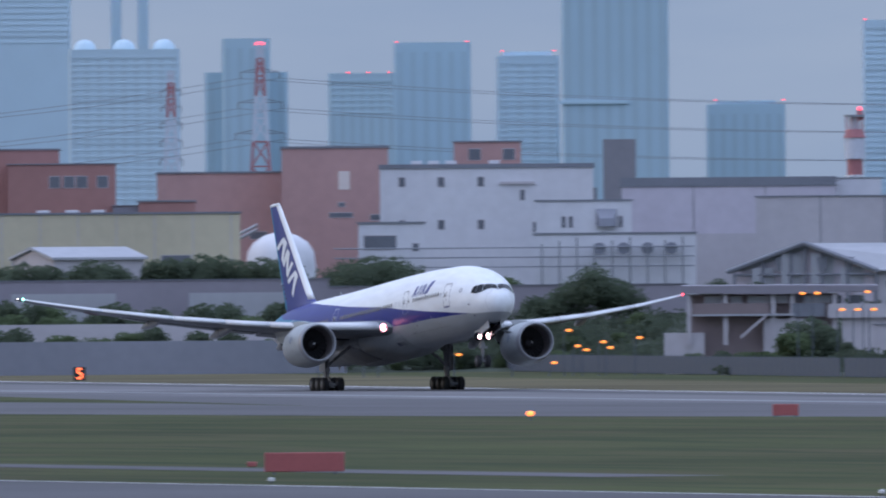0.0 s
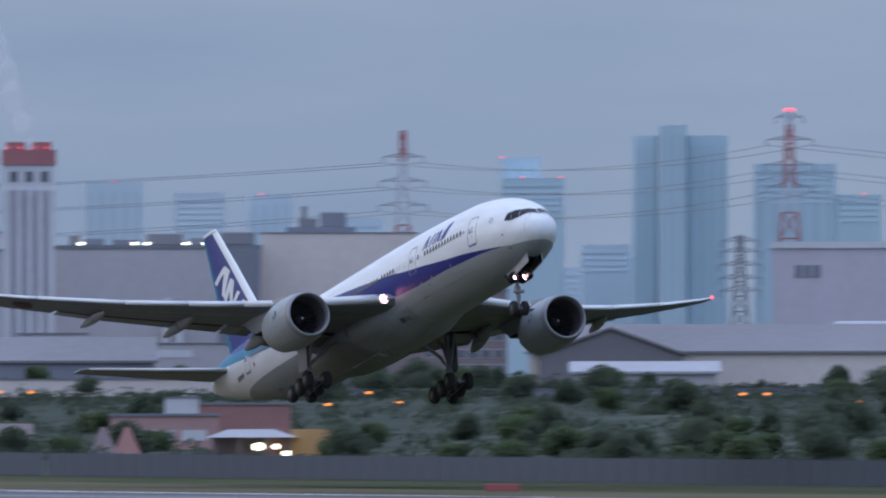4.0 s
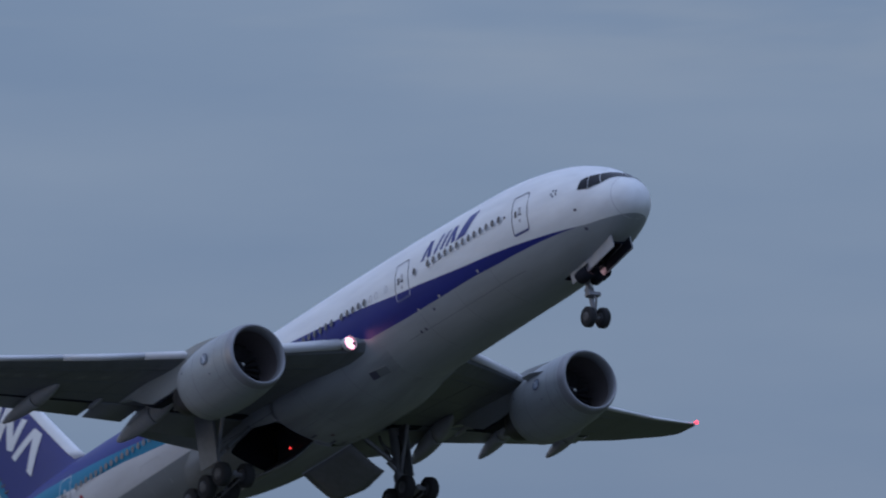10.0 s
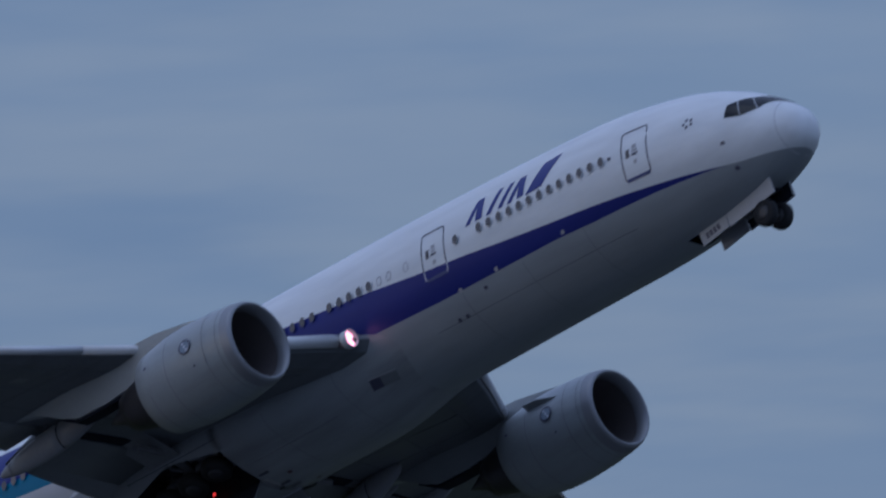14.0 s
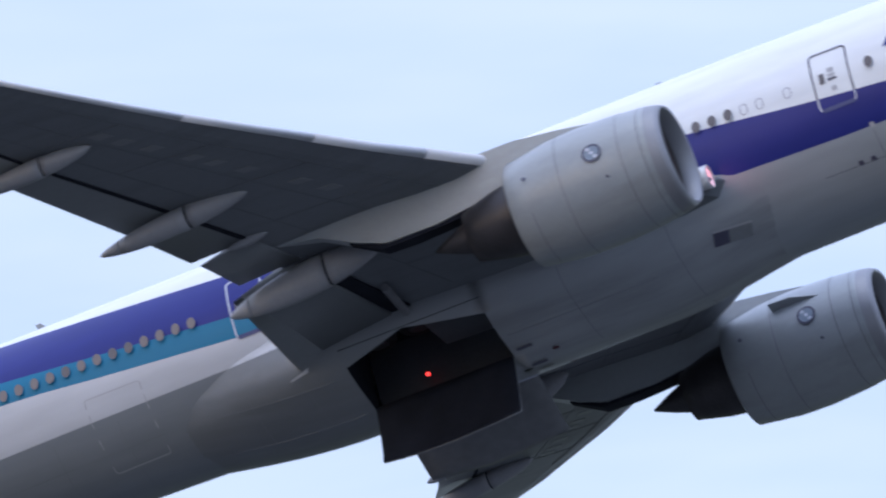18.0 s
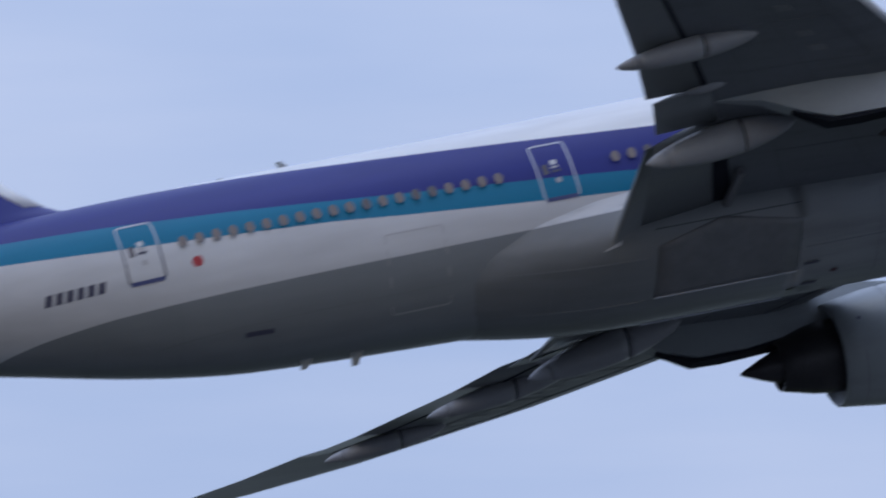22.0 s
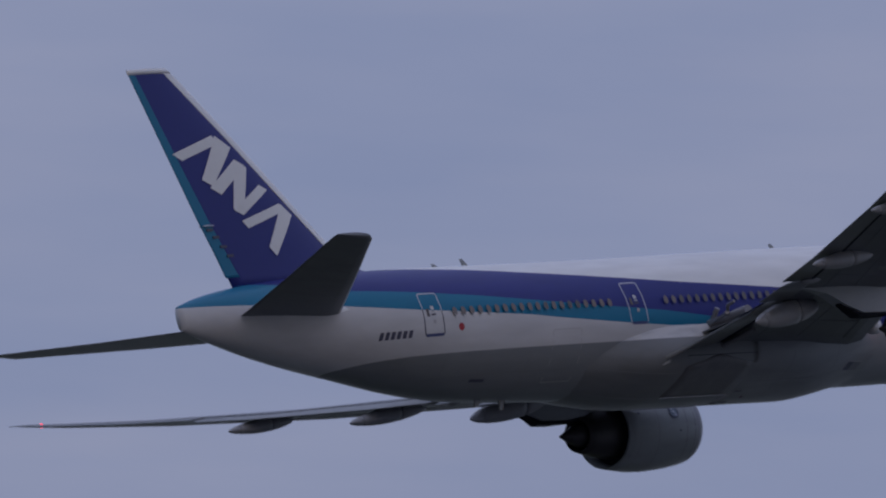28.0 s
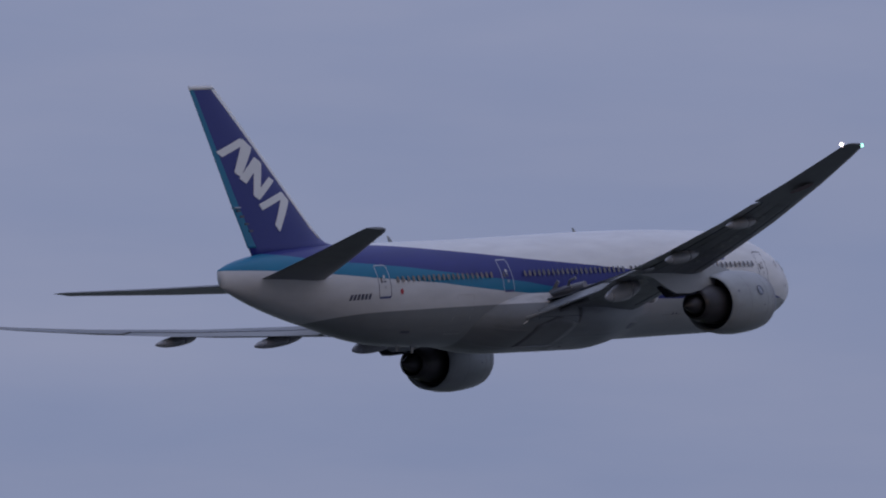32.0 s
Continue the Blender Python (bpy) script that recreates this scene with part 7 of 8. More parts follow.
    o, w, t = house("retaining_wall", "plain concrete retaining wall", 159.75, 159.2, 2010, 5.0, 2, "grey", 0.1, "wall", 1.0)
    # depot with a row of parked vans
    o, w, e, r = gabled("depot", "long dark-roofed depot beyond the hedge", 159.3, 157.85, 2300, 10.2, 13.0, 18, "slate", "roof", 0.4, True, 6.5)
    o, w, t = house("depot_wall", "brown concrete wall below the depot", 159.4, 157.6, 2200, 8.2, 1.5, "beige", 0.1, "wall", 4.0)
    for k in range(9):
        v = thing("van", "white boxy van parked by the wall", "van", facing(159.18 - 0.062 * k, 2208, 8.0), "parked vans")
        bm = box(-1.05, 1.05, 0, 4.5, 0.4, 2.3)
        bmesh.ops.bevel(bm, geom=list(bm.edges), offset=0.12, segments=2, affect="EDGES")
        part("body", bm, M_TONE["white"], v)
        part("windscreen", box(-0.85, 0.85, -0.03, 0.05, 1.3, 2.0), M_PANE, v)
        for x in (-0.85, 0.85):
            part("tyre", tube([(x - 0.12, 0.8, 0.35), (x + 0.12, 0.8, 0.35)], 0.35, 12), M_TYRE, v)
    for b, ww, hh in ((158.25, 8, 3.2), (158.12, 6, 2.2), (157.9, 12, 2.0)):
        o, w, t = house("works_block", "small grey works building with white plant", b, b - ww / 39, 2330, 10.5 + hh, 8, "grey", 0.15, base=6.0)
        window(o, 0.6, t - 1.6, ww * 0.5, 0.9, M_TONE["white"])
    o, w, t = house("long_wall", "long grey works wall with a pale coping", 158.3, 157.25, 2390, 11.8, 12, "dark", 0.3, base=6.0)
    for k in range(5):
        window(o, 3 + 7 * k, 3.2, 2.2, 0.7, M_TONE["paleroof"])
    # factory sheds further along
    gabled("long_shed", "long grey factory shed with a shallow roof", 156.75, 155.45, 2350, 11.3, 14.6, 24, "beige", "roof", 0.5, True, 6.0)
    gabled("side_shed", "dark gabled shed end", 156.72, 156.3, 2330, 11.0, 14.2, 24, "roof", "roof", 0.4, False, 6.0)
    gabled("low_shed", "low shed with a grey metal roof", 156.62, 156.2, 2280, 8.8, 10.0, 10, "grey", "paleroof", 0.5, True, 6.0)
    o, w, e, r = gabled("white_roof_hall", "long hall with a bright white roof", 155.85, 152.6, 2480, 12.8, 15.4, 26, "grey", "paleroof", 0.5, True, 6.0)
    rooftop(o, [(4 + 6.5 * k, 4, e + 1.2, 1.8, 2, 0.9, "white") for k in range(10)])
    o, w, e, r = gabled("gable_house", "cream gabled workshop with dark windows", 155.63, 155.28, 2300, 9.3, 11.4, 16, "cream", "roof", 0.4, False, 5.5)
    for x in (1.2, 7.6, 9.8):
        window(o, x, 1.3, 1.6, 0.8)
    o, w, e, r = gabled("dark_roof_house", "long dark-roofed workshop with roof vents", 155.4, 154.6, 2320, 9.6, 12.0, 14, "beige", "roof", 0.4, True, 5.5)
    for k in range(6):
        part("roof_vent", box(2 + 4 * k, 3.2 + 4 * k, 5, 6.5, r - 0.8, r + 0.9), M_TONE["dark"], o, "dark roof vent")
    gabled("white_shed", "small white shed by the road", 155.3, 155.05, 2260, 7.2, 8.6, 8, "white", "paleroof", 0.3, True, 5.0)
    o, w, e, r = gabled("cottage", "low hut with a white metal roof", 162.157, 161.892, 2285, 13.1, 14.35, 11, "grey", "paleroof", 0.4, True, 7.5, 26)
    for x in (1.0, 4.2, 7.4):
        window(o, x, 3.2, 1.7, 0.9)
    house("track_wall", "long mauve-grey track wall", 163.0, 161.35, 2212, 10.5, 2, "mauve", 0.1, "wall", 1.5)
    house("track_wall", "lower mauve-grey track wall behind trees", 161.35, 160.3, 2212, 9.6, 2, "mauve", 0.1, "wall", 1.5)
    for b0, b1 in ((162.9, 162.36), (162.282, 161.976), (161.76, 161.42)):
        house("low_parapet", "pale concrete parapet below the track wall", b0, b1, 2206, 9.05, 0.6, "paleroof", 0, "wall", 1.5)
    house("white_wall", "low weathered grey wall behind a hedge", 162.6, 161.4, 2182, 5.6, 1, "grey", 0, "wall", 0.2)
    house("boundary_wall", "blue-grey boundary wall beyond the fence", 162.9, 161.3, 2160, 3.7, 0.4, "slate", 0, "wall", -0.1)
    house("terrace_wall", "concrete terrace wall on the bank", 155.6, 154.6, 2060, 5.2, 1, "grey", 0, "wall", 2.0)
    house("road_wall", "dark road parapet wall", 157.3, 154.8, 2170, 7.0, 1, "slate", 0.12, "wall", 3.5)
    # the little park
    o, w, t = house("park_shop", "pink striped park kiosk row", 157.98, 157.66, 1790, 4.6, 5, "salmon", 0.25, "kiosk", 0.8)
    for k in range(3):
        window(o, 0.8 + 2.9 * k, t - 2.2, 2.2, 0.9, M_TONE["white"])
    house("park_roof", "red-roofed park building", 157.72, 157.45, 1850, 5.6, 6, "brick", 0.2, "building", 1.5)
    house("park_hut", "small white hut on the kiosk roof", 157.82, 157.72, 1810, 6.3, 4, "white", 0.1, "hut", 1.0)
    for b, tone in ((157.93, "brick"), (158.0, "brown")):
        o = thing("climbing_pyramid", "red wooden play pyramid in the park", "playground", facing(b, 1700, 0.6))
        part("cone", loft([[(-1.6, -1.6, 0), (1.6, -1.6, 0), (1.6, 1.6, 0), (-1.6, 1.6, 0)], [(-0.2, -0.2, 3.2), (0.2, -0.2, 3.2), (0.2, 0.2, 3.2), (-0.2, 0.2, 3.2)]]), M_TONE[tone], o)
    o = thing("park_pavilion", "white-roofed park pavilion with lit lamps", "pavilion", facing(157.565, 1690, 0.5))
    part("roof", loft([[(-4, -2, 2.4), (4, -2, 2.4), (4, 2, 2.4), (-4, 2, 2.4)], [(-2, -0.6, 3.1), (2, -0.6, 3.1), (2, 0.6, 3.1), (-2, 0.6, 3.1)]]), M_TONE["paleroof"], o)
    for x in (-3.2, -1, 1.2, 3.2):
        part("post", box(x - 0.1, x + 0.1, -1.7, -1.5, -0.3, 2.4), M_TONE["brown"], o)
    part("back_wall", box(-3.4, 3.4, 1.2, 1.4, -0.3, 2.4), M_TONE["brown"], o)
    for x, s in ((0.6, 0.34), (2.1, 0.22)):
        bm = bmesh.new()
        bmesh.ops.create_icosphere(bm, subdivisions=2, radius=s, matrix=pose(x, -1.8, 1.6) @ Matrix.Diagonal((1.5, 1, 1, 1)))
        part("lamp", bm, M_LIT, o, "lit lamp", True)
    part("lit_door", box(2.7, 3.3, -1.75, -1.7, 0.2, 1.2), M_LIT, o, "lit doorway")
    o, w, t = house("play_house", "yellow and red play house", 157.45, 157.33, 1690, 3.6, 3, "ochre", 0, "playground", 0.4)
    part("red_panel", loft([[(-2.0, 0.5, 0), (-0.2, 0.5, 0), (-0.6, 0.5, 3.4), (-2.0, 0.5, 3.4)], [(-2.0, 0.8, 0), (-0.2, 0.8, 0), (-0.6, 0.8, 3.4), (-2.0, 0.8, 3.4)]]), M_TONE["brick"], o)
    o, w, t = house("gate_hut", "white gatehouse with a red panel and a lamp", 159.315, 159.17, 1830, 3.2, 3, "white", 0.2, "hut", 0.2)
    part("red_panel", box(2.0, 3.2, -0.1, 0, t - 1.6, t - 0.6), M_TONE["brick"], o)
    part("lamp", box(2.7, 3.2, -0.25, -0.12, t - 2.3, t - 1.8), M_LIT, o, "lit lamp")
    o = thing("red_slope", "brown tiled terrace with pale steps in the park", "terrace", facing(158.4, 1760, 0.8))
    part("slope", loft([[(-3, 0, 0), (6, 0, 0), (6, 5, 0), (-3, 5, 0)], [(2, 3, 3.2), (6, 3, 3.2), (6, 5, 3.2), (2, 5, 3.2)]]), M_TONE["brown"], o)
    for k in range(6):
        part("step", box(-3.6 + 0.25 * k, -1.4 + 0.25 * k, -0.6 + 0.3 * k, -0.3 + 0.3 * k, 0.3 * k, 0.3 * k + 0.2), M_TONE["paleroof"], o)


sheds()


# ---- chimney, masts, pylons ----
def chimney():
    o, w, t = house("chimney_tower", "tall white ribbed chimney tower with a red top", 158.293, 158.142, 2500, 35.9, 6.4, "white", 0, "chimney")
    for k in range(5):
        x = w * (0.04 + 0.21 * k)
        part("rib", box(x, x + w * 0.11, -0.7, 0.0, 4, t - 3.2), M_TONE["white"], o)
        if k < 4:
            # grey strips put the shade between ribs into colour, so they read deeper
            part("rib_gap_shade", box(x + w * 0.12, x + w * 0.2, -0.12, 0.0, 4, t - 3.2), M_TONE["pale"], o, "grey strip for the shade between ribs")
    for k in range(3):
        window(o, w * (0.14 + 0.3 * k), t - 2.2, 0.9, 1.3)
    part("red_crown", box(-0.2, w + 0.2, -0.2, 6.6, t, t + 1.9), M_RUST, o, "red crown")
    for k in range(2):
        x = 0.4 + k * (w - 3.2)
        part("flue_top", box(x, x + 2.4, 0.4, 6, t + 1.9, t + 2.9), M_RUST, o, "red flue top")
        for dx in (0.1, 1.7):
            part("warning_lamp", box(x + dx, x + dx + 0.22, -0.1, 0.3, t + 2.1, t + 2.25), M_WARN, o, "lit red warning lamp")
    return o


chimney()


def lattice(name, label, b, d, top, half, arms, red, z0=8.0, tip=0.35, lamp=True):
    """A tapering lattice tower; arms: (height, half length); red: bands painted red (z0, z1)."""
    o = thing(name, label, "pylon", facing(b, d))
    levels = [z0 + (top - z0) * (1 - (1 - k / 11) ** 1.25) for k in range(12)]
    wid = lambda z: tip + (half - tip) * ((top - z) / (top - z0)) ** 1.3
    for z, z2 in zip(levels, levels[1:]):
        a, c = wid(z), wid(z2)
        m = M_RUST if any(r0 <= (z + z2) / 2 <= r1 for r0, r1 in red) else (M_STEELW if red else M_STEEL)
        bm = bmesh.new()
        q = [(-1, -1), (1, -1), (1, 1), (-1, 1)]
        for i in range(4):
            (x, y), (x2, y2) = q[i], q[(i + 1) % 4]
            tube([(x * a, y * a, z), (x * c, y * c, z2)], 0.27, 4, bm)
            tube([(x * a, y * a, z), (x2 * c, y2 * c, z2)], 0.16, 4, bm)
            tube([(x2 * a, y2 * a, z), (x * c, y * c, z2)], 0.16, 4, bm)
            tube([(x * c, y * c, z2), (x2 * c, y2 * c, z2)], 0.16, 4, bm)
        part("lattice_section", bm, m, o)
    for z, l in arms:
        bm = bmesh.new()
        for s in (-1, 1):
            tube([(s * wid(z), 0, z + 0.5), (s * l, 0, z)], [0.12, 0.05], 4, bm)
            tube([(s * wid(z), 0, z), (s * l, 0, z)], [0.12, 0.05], 4, bm)
            tube([(s * l, 0, z), (s * l, 0, z - 0.9)], 0.09, 5, bm)
        part("cross_arm", bm, M_STEEL, o)
    if lamp:
        bm = bmesh.new()
        bmesh.ops.create_icosphere(bm, subdivisions=2, radius=0.42, matrix=pose(0, 0, top + 0.2) @ Matrix.Diagonal((1.9, 1, 0.8, 1)))
        part("warning_lamp", bm, M_WARN, o, "lit red warning lamp", True)
    return o


def masts():
    lattice("pylon", "red and white lattice power pylon", 161.547, 2900, 46.4, 3.0, [(42.4, 2.9), (37.9, 3.3), (33.3, 3.7)], [(39, 44.5), (26, 33)])
    lattice("pylon", "slender red and white lattice pylon", 161.809, 3100, 45.1, 2.6, [(42, 1.6), (39.4, 1.6), (36.8, 1.7), (34, 1.7), (31, 1.8), (28.3, 1.8)], [(37, 44), (20, 28)], lamp=False)
    lattice("pylon", "tall red and white lattice mast", 159.608, 2900, 43.8, 2.9, [(40.3, 1.6), (37.6, 1.7), (34.8, 1.7), (32, 1.8), (29, 1.9)], [(34.5, 43), (18, 29)], lamp=False)
    lattice("pylon", "red and white lattice power pylon", 157.119, 2900, 45.4, 2.6, [(41.6, 3.0), (38.0, 3.4), (34.4, 3.6)], [(41.5, 46), (26, 33)], lamp=False)
    lattice("pylon", "red and white lattice power pylon", 155.985, 2800, 46.8, 3.2, [(46.0, 2.0), (42.8, 3.3), (39.2, 3.6), (36, 3.2)], [(37, 44.5), (20, 31)])
    lattice("pylon", "red and white lattice power pylon", 150.0, 2700, 45.4, 2.6, [(42, 3.2), (38, 3.4), (34, 3.6)], [(41.5, 46), (26, 33)], lamp=False)
    lattice("pylon", "dark steel lattice pylon", 155.609, 2700, 39.2, 2.4, [(37.8, 1.6), (34.8, 2.8), (31.4, 3.2), (28.2, 3.2)], [], lamp=False)
    lattice("pylon", "low dark steel lattice pylon with many arms", 156.13, 2500, 26.6, 2.0, [(26.0, 2.4), (24.6, 2.6), (22.9, 2.8), (21.2, 2.8), (19.6, 2.6)], [], 6.0, lamp=False)
    # striped stack
    o = thing("striped_stack", "short red and white striped stack", "chimney", facing(159.803, 2700))
    for z0, z1, r0, r1, m in ((8.0, 25.1, 1.2, 1.2, M_TONE["white"]), (25.1, 27.3, 1.08, 1.08, M_RUST), (27.3, 30.2, 1.4, 1.4, M_STEELW), (30.2, 31.4, 1.52, 1.2, M_RUST), (31.4, 33.1, 0.7, 0.7, M_STEELW)):
        part("band", tube([(0, 0, z0), (0, 0, z1)], [r0, r1], 16), m, o)
    for k in range(10):
        a = k * math.pi / 5
        part("cage_bar", tube([(1.15 * math.cos(a), 1.15 * math.sin(a), 31.4), (1.25 * math.cos(a), 1.25 * math.sin(a), 33.2)], 0.09, 4), M_RUST, o)
    part("platform", tube([(0, 0, 33.1), (0, 0, 33.4)], 1.45, 16), M_STEEL, o, "steel platform")
    part("lamp_house", box(0.3, 1.2, -0.5, 0.5, 32.6, 34.0), M_RUST, o, "red lamp housing")
    z = 33.7
    bm = bmesh.new()
    bmesh.ops.create_icosphere(bm, subdivisions=2, radius=0.35, matrix=pose(0.7, -0.2, z + 0.5))
    part("warning_lamp", bm, M_WARN, o, "lit red warning lamp", True)
    # cables
    def cable(p, q, sag):
        pts = [p.lerp(q, k / 16) - Vector((0, 0, sag * 4 * (k / 16) * (1 - k / 16))) for k in range(17)]
        ob = new("power_cable", mesh("power_cable", tube(pts, 0.055, 4), M_STEEL))
        tagged(ob, "thin dark sagging power cable between pylons", "cable", "power cables")
    P = {"a": (161.547, 2900), "e": (157.119, 2900), "f": (155.985, 2800), "g": (155.609, 2700), "o": (163.8, 2900), "n": (150.0, 2700), "s": (161.809, 3100), "t": (159.608, 2900)}
    def line(k1, k2, zs, zs2, offs, sag):
        for z, z2, of in zip(zs, zs2, offs):
            for s in (-1, 1):
                cable(facing(*P[k1]) @ Vector((s * of, 0, z)), facing(*P[k2]) @ Vector((s * of, 0, z2)), sag)
    line("a", "e", (41.5, 37.0, 32.4), (40.7, 37.1, 33.5), (2.9, 3.3, 3.6), 4.5)
    line("o", "a", (34, 30, 26), (41.5, 37.0, 32.4), (2.9, 3.3, 3.6), 3.0)
    line("e", "f", (40.7, 37.1, 33.5), (42.0, 38.4, 35.2), (3.0, 3.3, 3.3), 2.2)
    line("f", "n", (42.0, 38.4, 35.2), (42, 38, 34), (3.2, 3.4, 3.2), 8.6)
    line("g", "n", (34.0, 30.6, 27.4), (36, 32, 28), (2.8, 3.2, 3.2), 2)


masts()

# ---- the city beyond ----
# distance haze is mixed into these tower colours, in three steps
HAZE_TONES = {"near": (0.43, 0.57, 0.64), "mid": (0.5, 0.63, 0.7), "faint": (0.59, 0.69, 0.75)}
M_CITY = {k: material(k + "_hazed_tower", v, 0.6, 0, 0.06, 0.03, 0, 0.2, 4) for k, v in HAZE_TONES.items()}
M_CITYBAND = {k: material(k + "_floor_band", [1.07 * c for c in v], 0.6, 0, 0.05, 0.05) for k, v in HAZE_TONES.items()}
M_CITYDARK = {k: material(k + "_window_band", [0.9 * c for c in v], 0.5, 0, 0.05, 0.05) for k, v in HAZE_TONES.items()}


def tower(b0, b1, d, top, tone="mid", bands=0, cols=0, lamps=(), crown=0.0):
    p, q = at(b0, d), at(b1, d)
    w = (q - p).length
    o = thing("office_tower", "high-rise tower with distance haze in its pale blue colour", "tower", Matrix.Translation((p.x, p.y, 0)) @ pose(0, 0, 0, 0, 0, (b0 + b1) / 2 - 90), "skyline towers")
    bm = box(0, w, 0, 14, 0, top)
    bmesh.ops.bevel(bm, geom=[e for e in bm.edges if abs(e.verts[0].co.z - e.verts[1].co.z) > 1], offset=0.6, segments=1, affect="EDGES")
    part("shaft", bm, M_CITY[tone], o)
    if not bands and not cols:
        cols = 3
    z = top - 1.6
    for k in range(bands):
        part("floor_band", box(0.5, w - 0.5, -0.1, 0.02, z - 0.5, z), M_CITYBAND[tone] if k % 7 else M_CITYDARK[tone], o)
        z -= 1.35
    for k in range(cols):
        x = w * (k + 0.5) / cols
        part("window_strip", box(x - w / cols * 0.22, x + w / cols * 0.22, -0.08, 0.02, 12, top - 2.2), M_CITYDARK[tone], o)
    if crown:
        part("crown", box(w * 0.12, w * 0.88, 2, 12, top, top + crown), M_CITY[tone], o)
    for f in lamps:
        part("warning_lamp", box(w * f - 0.28, w * f + 0.28, -0.1, 0.5, top + crown, top + crown + 0.32), M_WARN, o, "lit red warning lamp")
    return o, w


def skyline():
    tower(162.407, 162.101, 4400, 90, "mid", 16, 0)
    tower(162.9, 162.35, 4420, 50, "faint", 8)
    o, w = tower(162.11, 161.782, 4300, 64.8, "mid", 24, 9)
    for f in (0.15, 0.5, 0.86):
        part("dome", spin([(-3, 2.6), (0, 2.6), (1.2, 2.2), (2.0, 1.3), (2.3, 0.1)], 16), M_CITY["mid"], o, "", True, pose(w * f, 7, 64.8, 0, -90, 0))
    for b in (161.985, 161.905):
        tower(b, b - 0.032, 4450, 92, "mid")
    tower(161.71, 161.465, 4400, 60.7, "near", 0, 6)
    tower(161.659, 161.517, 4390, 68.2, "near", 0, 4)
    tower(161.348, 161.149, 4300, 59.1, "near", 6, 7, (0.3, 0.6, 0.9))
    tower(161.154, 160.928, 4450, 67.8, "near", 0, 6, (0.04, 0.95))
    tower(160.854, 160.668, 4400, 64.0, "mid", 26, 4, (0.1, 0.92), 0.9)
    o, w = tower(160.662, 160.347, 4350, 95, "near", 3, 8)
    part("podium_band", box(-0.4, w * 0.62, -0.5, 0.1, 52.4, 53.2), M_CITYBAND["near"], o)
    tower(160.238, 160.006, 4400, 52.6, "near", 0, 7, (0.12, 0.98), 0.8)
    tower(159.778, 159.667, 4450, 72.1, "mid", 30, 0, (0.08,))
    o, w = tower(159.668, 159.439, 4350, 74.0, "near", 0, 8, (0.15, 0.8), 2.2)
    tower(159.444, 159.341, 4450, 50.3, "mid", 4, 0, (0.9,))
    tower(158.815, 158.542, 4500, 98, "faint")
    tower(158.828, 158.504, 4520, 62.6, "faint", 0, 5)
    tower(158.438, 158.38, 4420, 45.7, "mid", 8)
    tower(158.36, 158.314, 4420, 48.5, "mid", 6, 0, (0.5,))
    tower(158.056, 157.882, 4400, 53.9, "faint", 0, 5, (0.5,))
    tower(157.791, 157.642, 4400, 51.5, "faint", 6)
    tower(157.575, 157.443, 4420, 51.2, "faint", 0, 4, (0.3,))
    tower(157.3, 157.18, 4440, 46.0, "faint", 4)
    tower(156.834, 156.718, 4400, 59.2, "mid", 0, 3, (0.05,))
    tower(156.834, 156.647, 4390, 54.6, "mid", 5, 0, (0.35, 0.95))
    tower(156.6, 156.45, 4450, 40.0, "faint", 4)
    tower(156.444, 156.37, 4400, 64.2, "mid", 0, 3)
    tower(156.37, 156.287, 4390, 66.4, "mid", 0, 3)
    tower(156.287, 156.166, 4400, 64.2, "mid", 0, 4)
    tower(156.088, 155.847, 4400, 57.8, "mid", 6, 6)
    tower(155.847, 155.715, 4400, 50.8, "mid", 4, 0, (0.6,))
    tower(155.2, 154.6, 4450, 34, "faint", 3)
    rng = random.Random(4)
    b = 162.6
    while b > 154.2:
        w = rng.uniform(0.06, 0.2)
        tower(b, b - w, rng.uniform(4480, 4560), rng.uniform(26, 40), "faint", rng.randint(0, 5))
        b -= w + rng.uniform(0.0, 0.12)


skyline()

# ---- smoke ----
def smoke_material():
    m = bpy.data.materials.new("thin_white_steam")
    m.use_nodes = True
    nt = m.node_tree
    b = nt.nodes["Principled BSDF"]
    b.inputs["Base Color"].default_value = (0.92, 0.93, 0.95, 1)
    b.inputs["Roughness"].default_value = 1.0
    b.inputs["Specular IOR Level"].default_value = 0.0
    tr, mx = nt.nodes.new("ShaderNodeBsdfTransparent"), nt.nodes.new("ShaderNodeMixShader")
    mx.inputs["Fac"].default_value = 0.22
    nt.links.new(tr.outputs[0], mx.inputs[1])
    glowing, both = nt.nodes.new("ShaderNodeBsdfTranslucent"), nt.nodes.new("ShaderNodeMixShader")
    glowing.inputs["Color"].default_value = (0.92, 0.93, 0.95, 1)
    nt.links.new(b.outputs[0], both.inputs[1])
    nt.links.new(glowing.outputs[0], both.inputs[2])
    nt.links.new(both.outputs[0], mx.inputs[2])
    nt.links.new(mx.outputs[0], nt.nodes["Material Output"].inputs["Surface"])
    return m


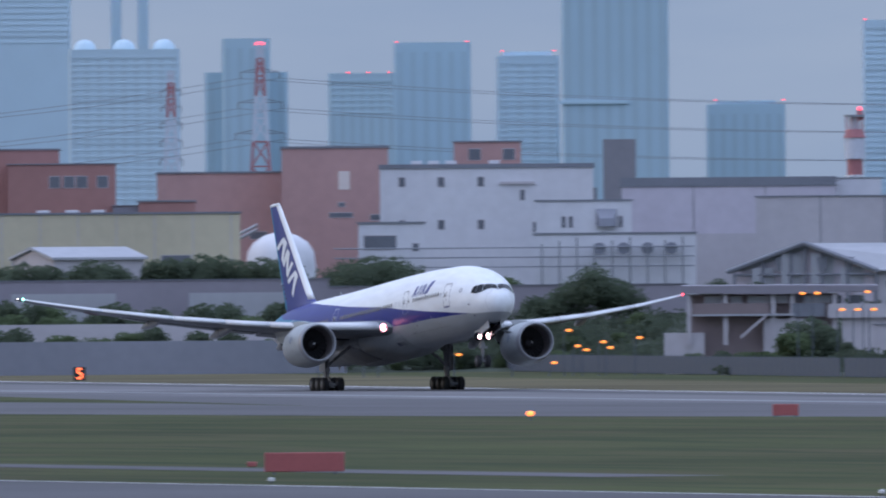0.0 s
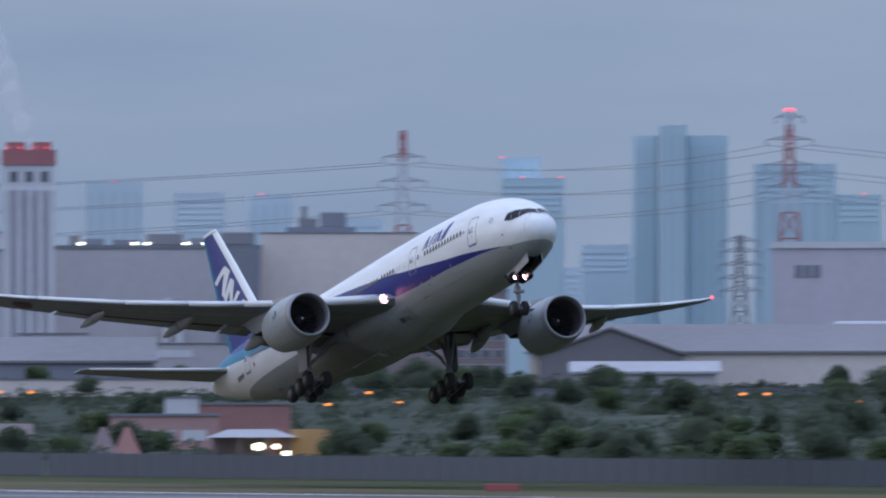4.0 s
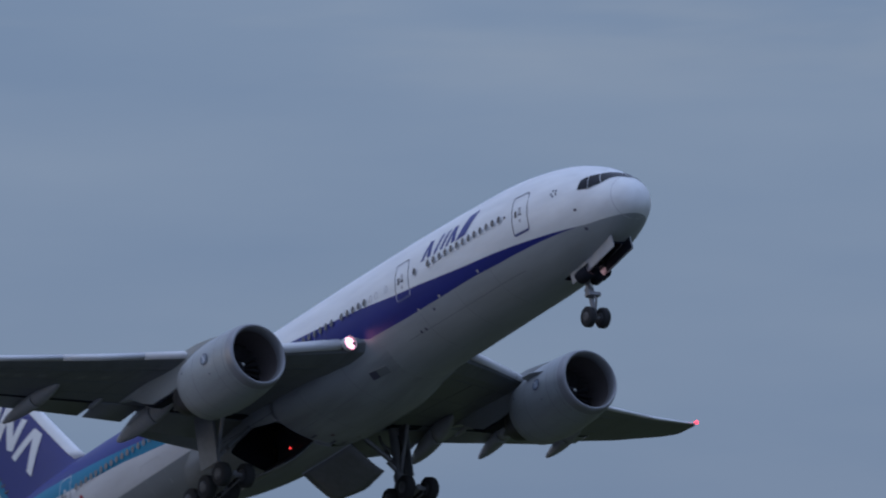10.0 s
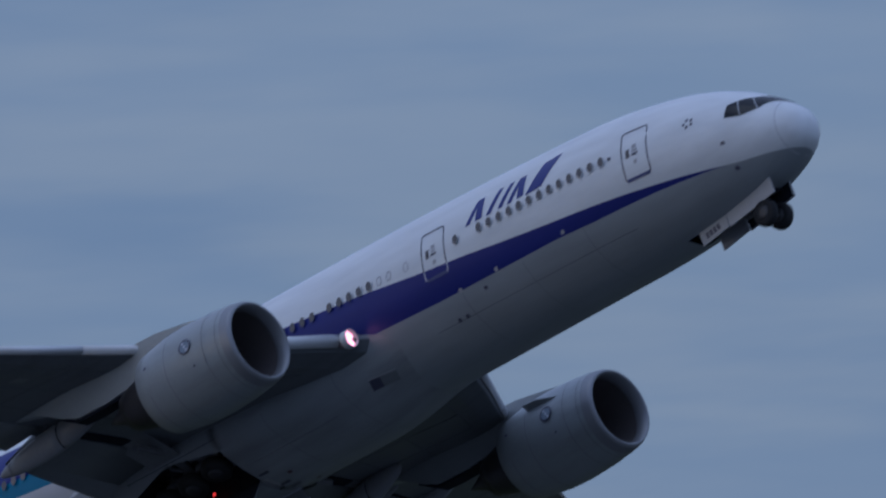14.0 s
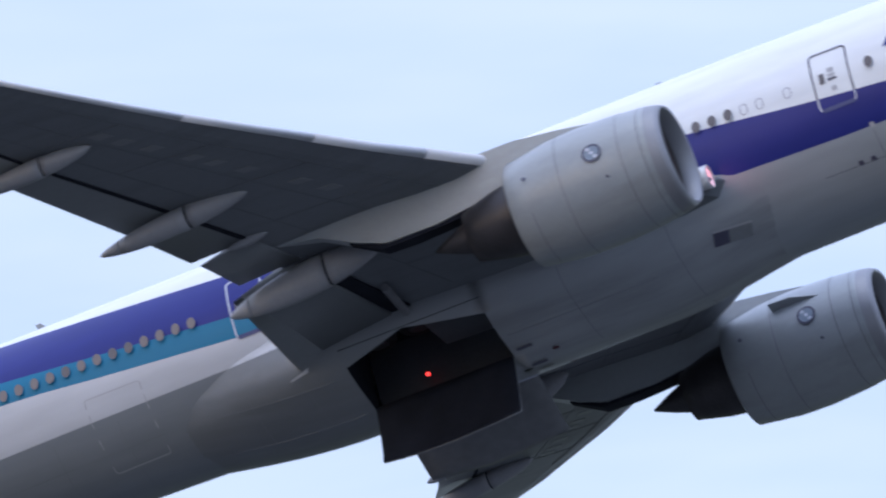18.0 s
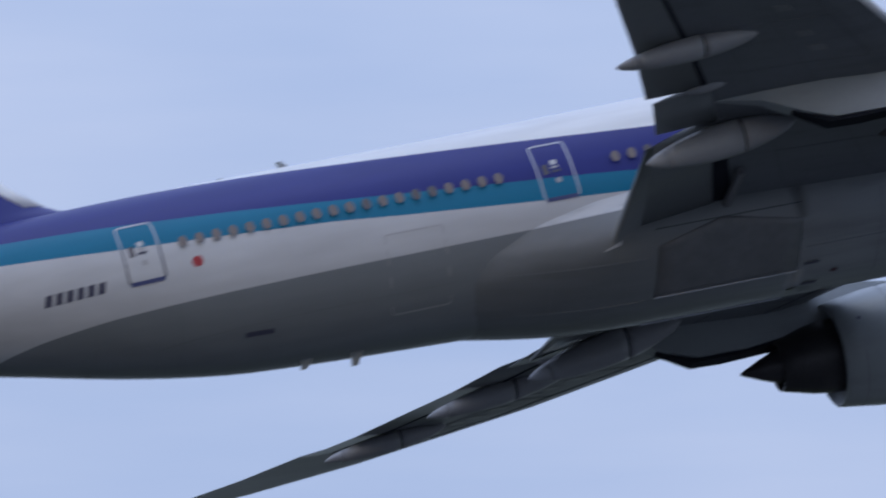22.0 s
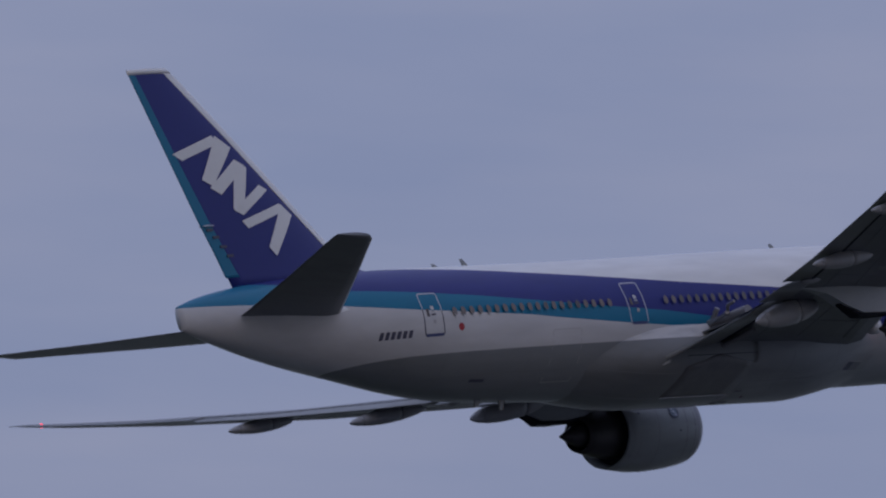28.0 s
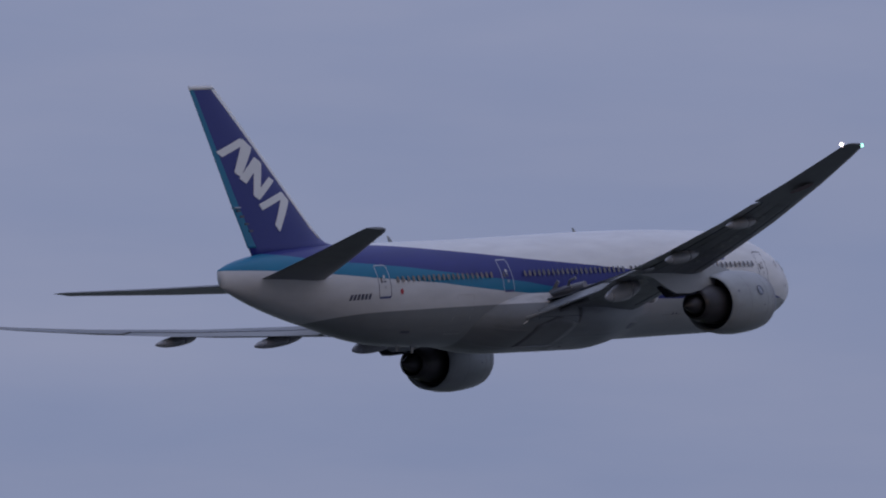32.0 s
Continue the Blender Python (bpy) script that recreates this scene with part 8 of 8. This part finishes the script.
def smoke():
    rng = random.Random(6)
    mat = smoke_material()
    o = thing("steam_plume", "thin white steam drifting from the chimney", "steam", facing(158.2, 2503, 36.7))
    puffs = []
    for k in range(9):
        u = k / 8
        c = Vector((-0.2 - 11 * u ** 1.3 + rng.uniform(-1, 1) * (0.1 + 0.7 * u), rng.uniform(-1, 1) * 2 * u, 0.8 + 24 * u ** 0.95))
        bm = bmesh.new()
        bmesh.ops.create_icosphere(bm, subdivisions=4, radius=0.9 + 2.3 * u)
        for v in bm.verts:
            v.co *= 1 + 0.25 * noise.noise(v.co * 0.5 + Vector((k, 0, 0)))
            v.co.z *= 1.25
        puffs.append((part("puff", bm, mat, o, "", True), c))
    return puffs


puffs = smoke()

plane = airliner()


def motions():
    walk(plane, [(r[0], pose(r[1], r[2], r[3], r[6], -r[5], r[4])) for r in FLIGHT])
    # the nose leg swings forward, the main legs swing inward, the bay doors open and close
    swing = [(0, 0, 5.62), (9.4, 0, 5.62), (10.3, 12, 5.6), (11, 26, 5.6), (12, 40, 5.75), (13, 53, 5.95), (14, 63, 5.85), (15, 80, 5.8), (16, 97, 6.0), (32, 97, 6.0)]
    walk(moving["nose"], [(t, pose(GEAR - s, 0, -1.9, 0, -a, 0)) for t, a, s in swing])
    for sd in (-1, 1):
        # the wings bend up as they take the weight
        hinge = Matrix.Translation((0, sd * 3.1, -1.36))
        bend = [(0, 1.15), (1.2, 1.1), (2, 0.7), (3, 0.1), (4, 0), (32, 0)]
        walk(moving["wing", sd], [(t, hinge @ pose(0, 0, 0, -sd * a) @ hinge.inverted()) for t, a in bend])
        fold = [(0, 0), (10, 0), (11.5, 22), (13, 50), (14.5, 78), (15.8, 88), (32, 88)]
        walk(moving["main", sd], [(t, pose(GEAR - 31.7, sd * 5.49, -1.6 + 0.0105 * a, -sd * a, 0, 0)) for t, a in fold])
        level = [(0, 4.3), (0.5, 5.5), (1, 6.7), (1.5, 7.9), (2, 6), (2.6, -4), (4, -8), (32, -8)]
        walk(moving["truck", sd], [(t, pose(0, 0, -3.85, 0, a, 0)) for t, a in level])
        lid = [(0, 0), (7.2, 0), (8, 22), (8.6, 46), (9, 55), (10.5, 60), (13, 70), (15.5, 86), (17.5, 92), (18.4, 90.5), (19, 85), (19.5, 73), (20, 50), (20.5, 26), (20.9, 8), (21.2, 0), (32, 0)]
        if sd > 0:
            lid = [(0, 0), (7.2, 0), (8, 34), (8.6, 56), (9, 62), (17.5, 62), (18.4, 60), (19, 50), (19.5, 34), (20, 12), (20.4, 0), (32, 0)]
        walk(moving["door", sd], [(t, pose(GEAR - 31.6, sd * HINGE[0], HINGE[1], -sd * a, 0, 0)) for t, a in lid])
        lay = [(0, -38), (10, -38), (11.5, -28), (13, -10), (14.5, 4), (15.8, 8), (32, 8)]
        walk(moving["brace", sd], [(t, pose(GEAR - 31.5, sd * 3.1, -2.0 + 0.004 * (a + 38), sd * a, 0, 0)) for t, a in lay])
        shut = [(0, 0), (14.5, 0), (16.2, 86), (32, 86)]
        walk(moving["flap", sd], [(t, pose(GEAR - 3.95, sd * 0.56, -2.5, -sd * a, -10, 0)) for t, a in shut])

    # the steam drifts up and away
    for ob, c in puffs:
        walk(ob, [(0, Matrix.Translation(c)), (32, Matrix.Translation(c + Vector((-5, 0, 5))))])


motions()
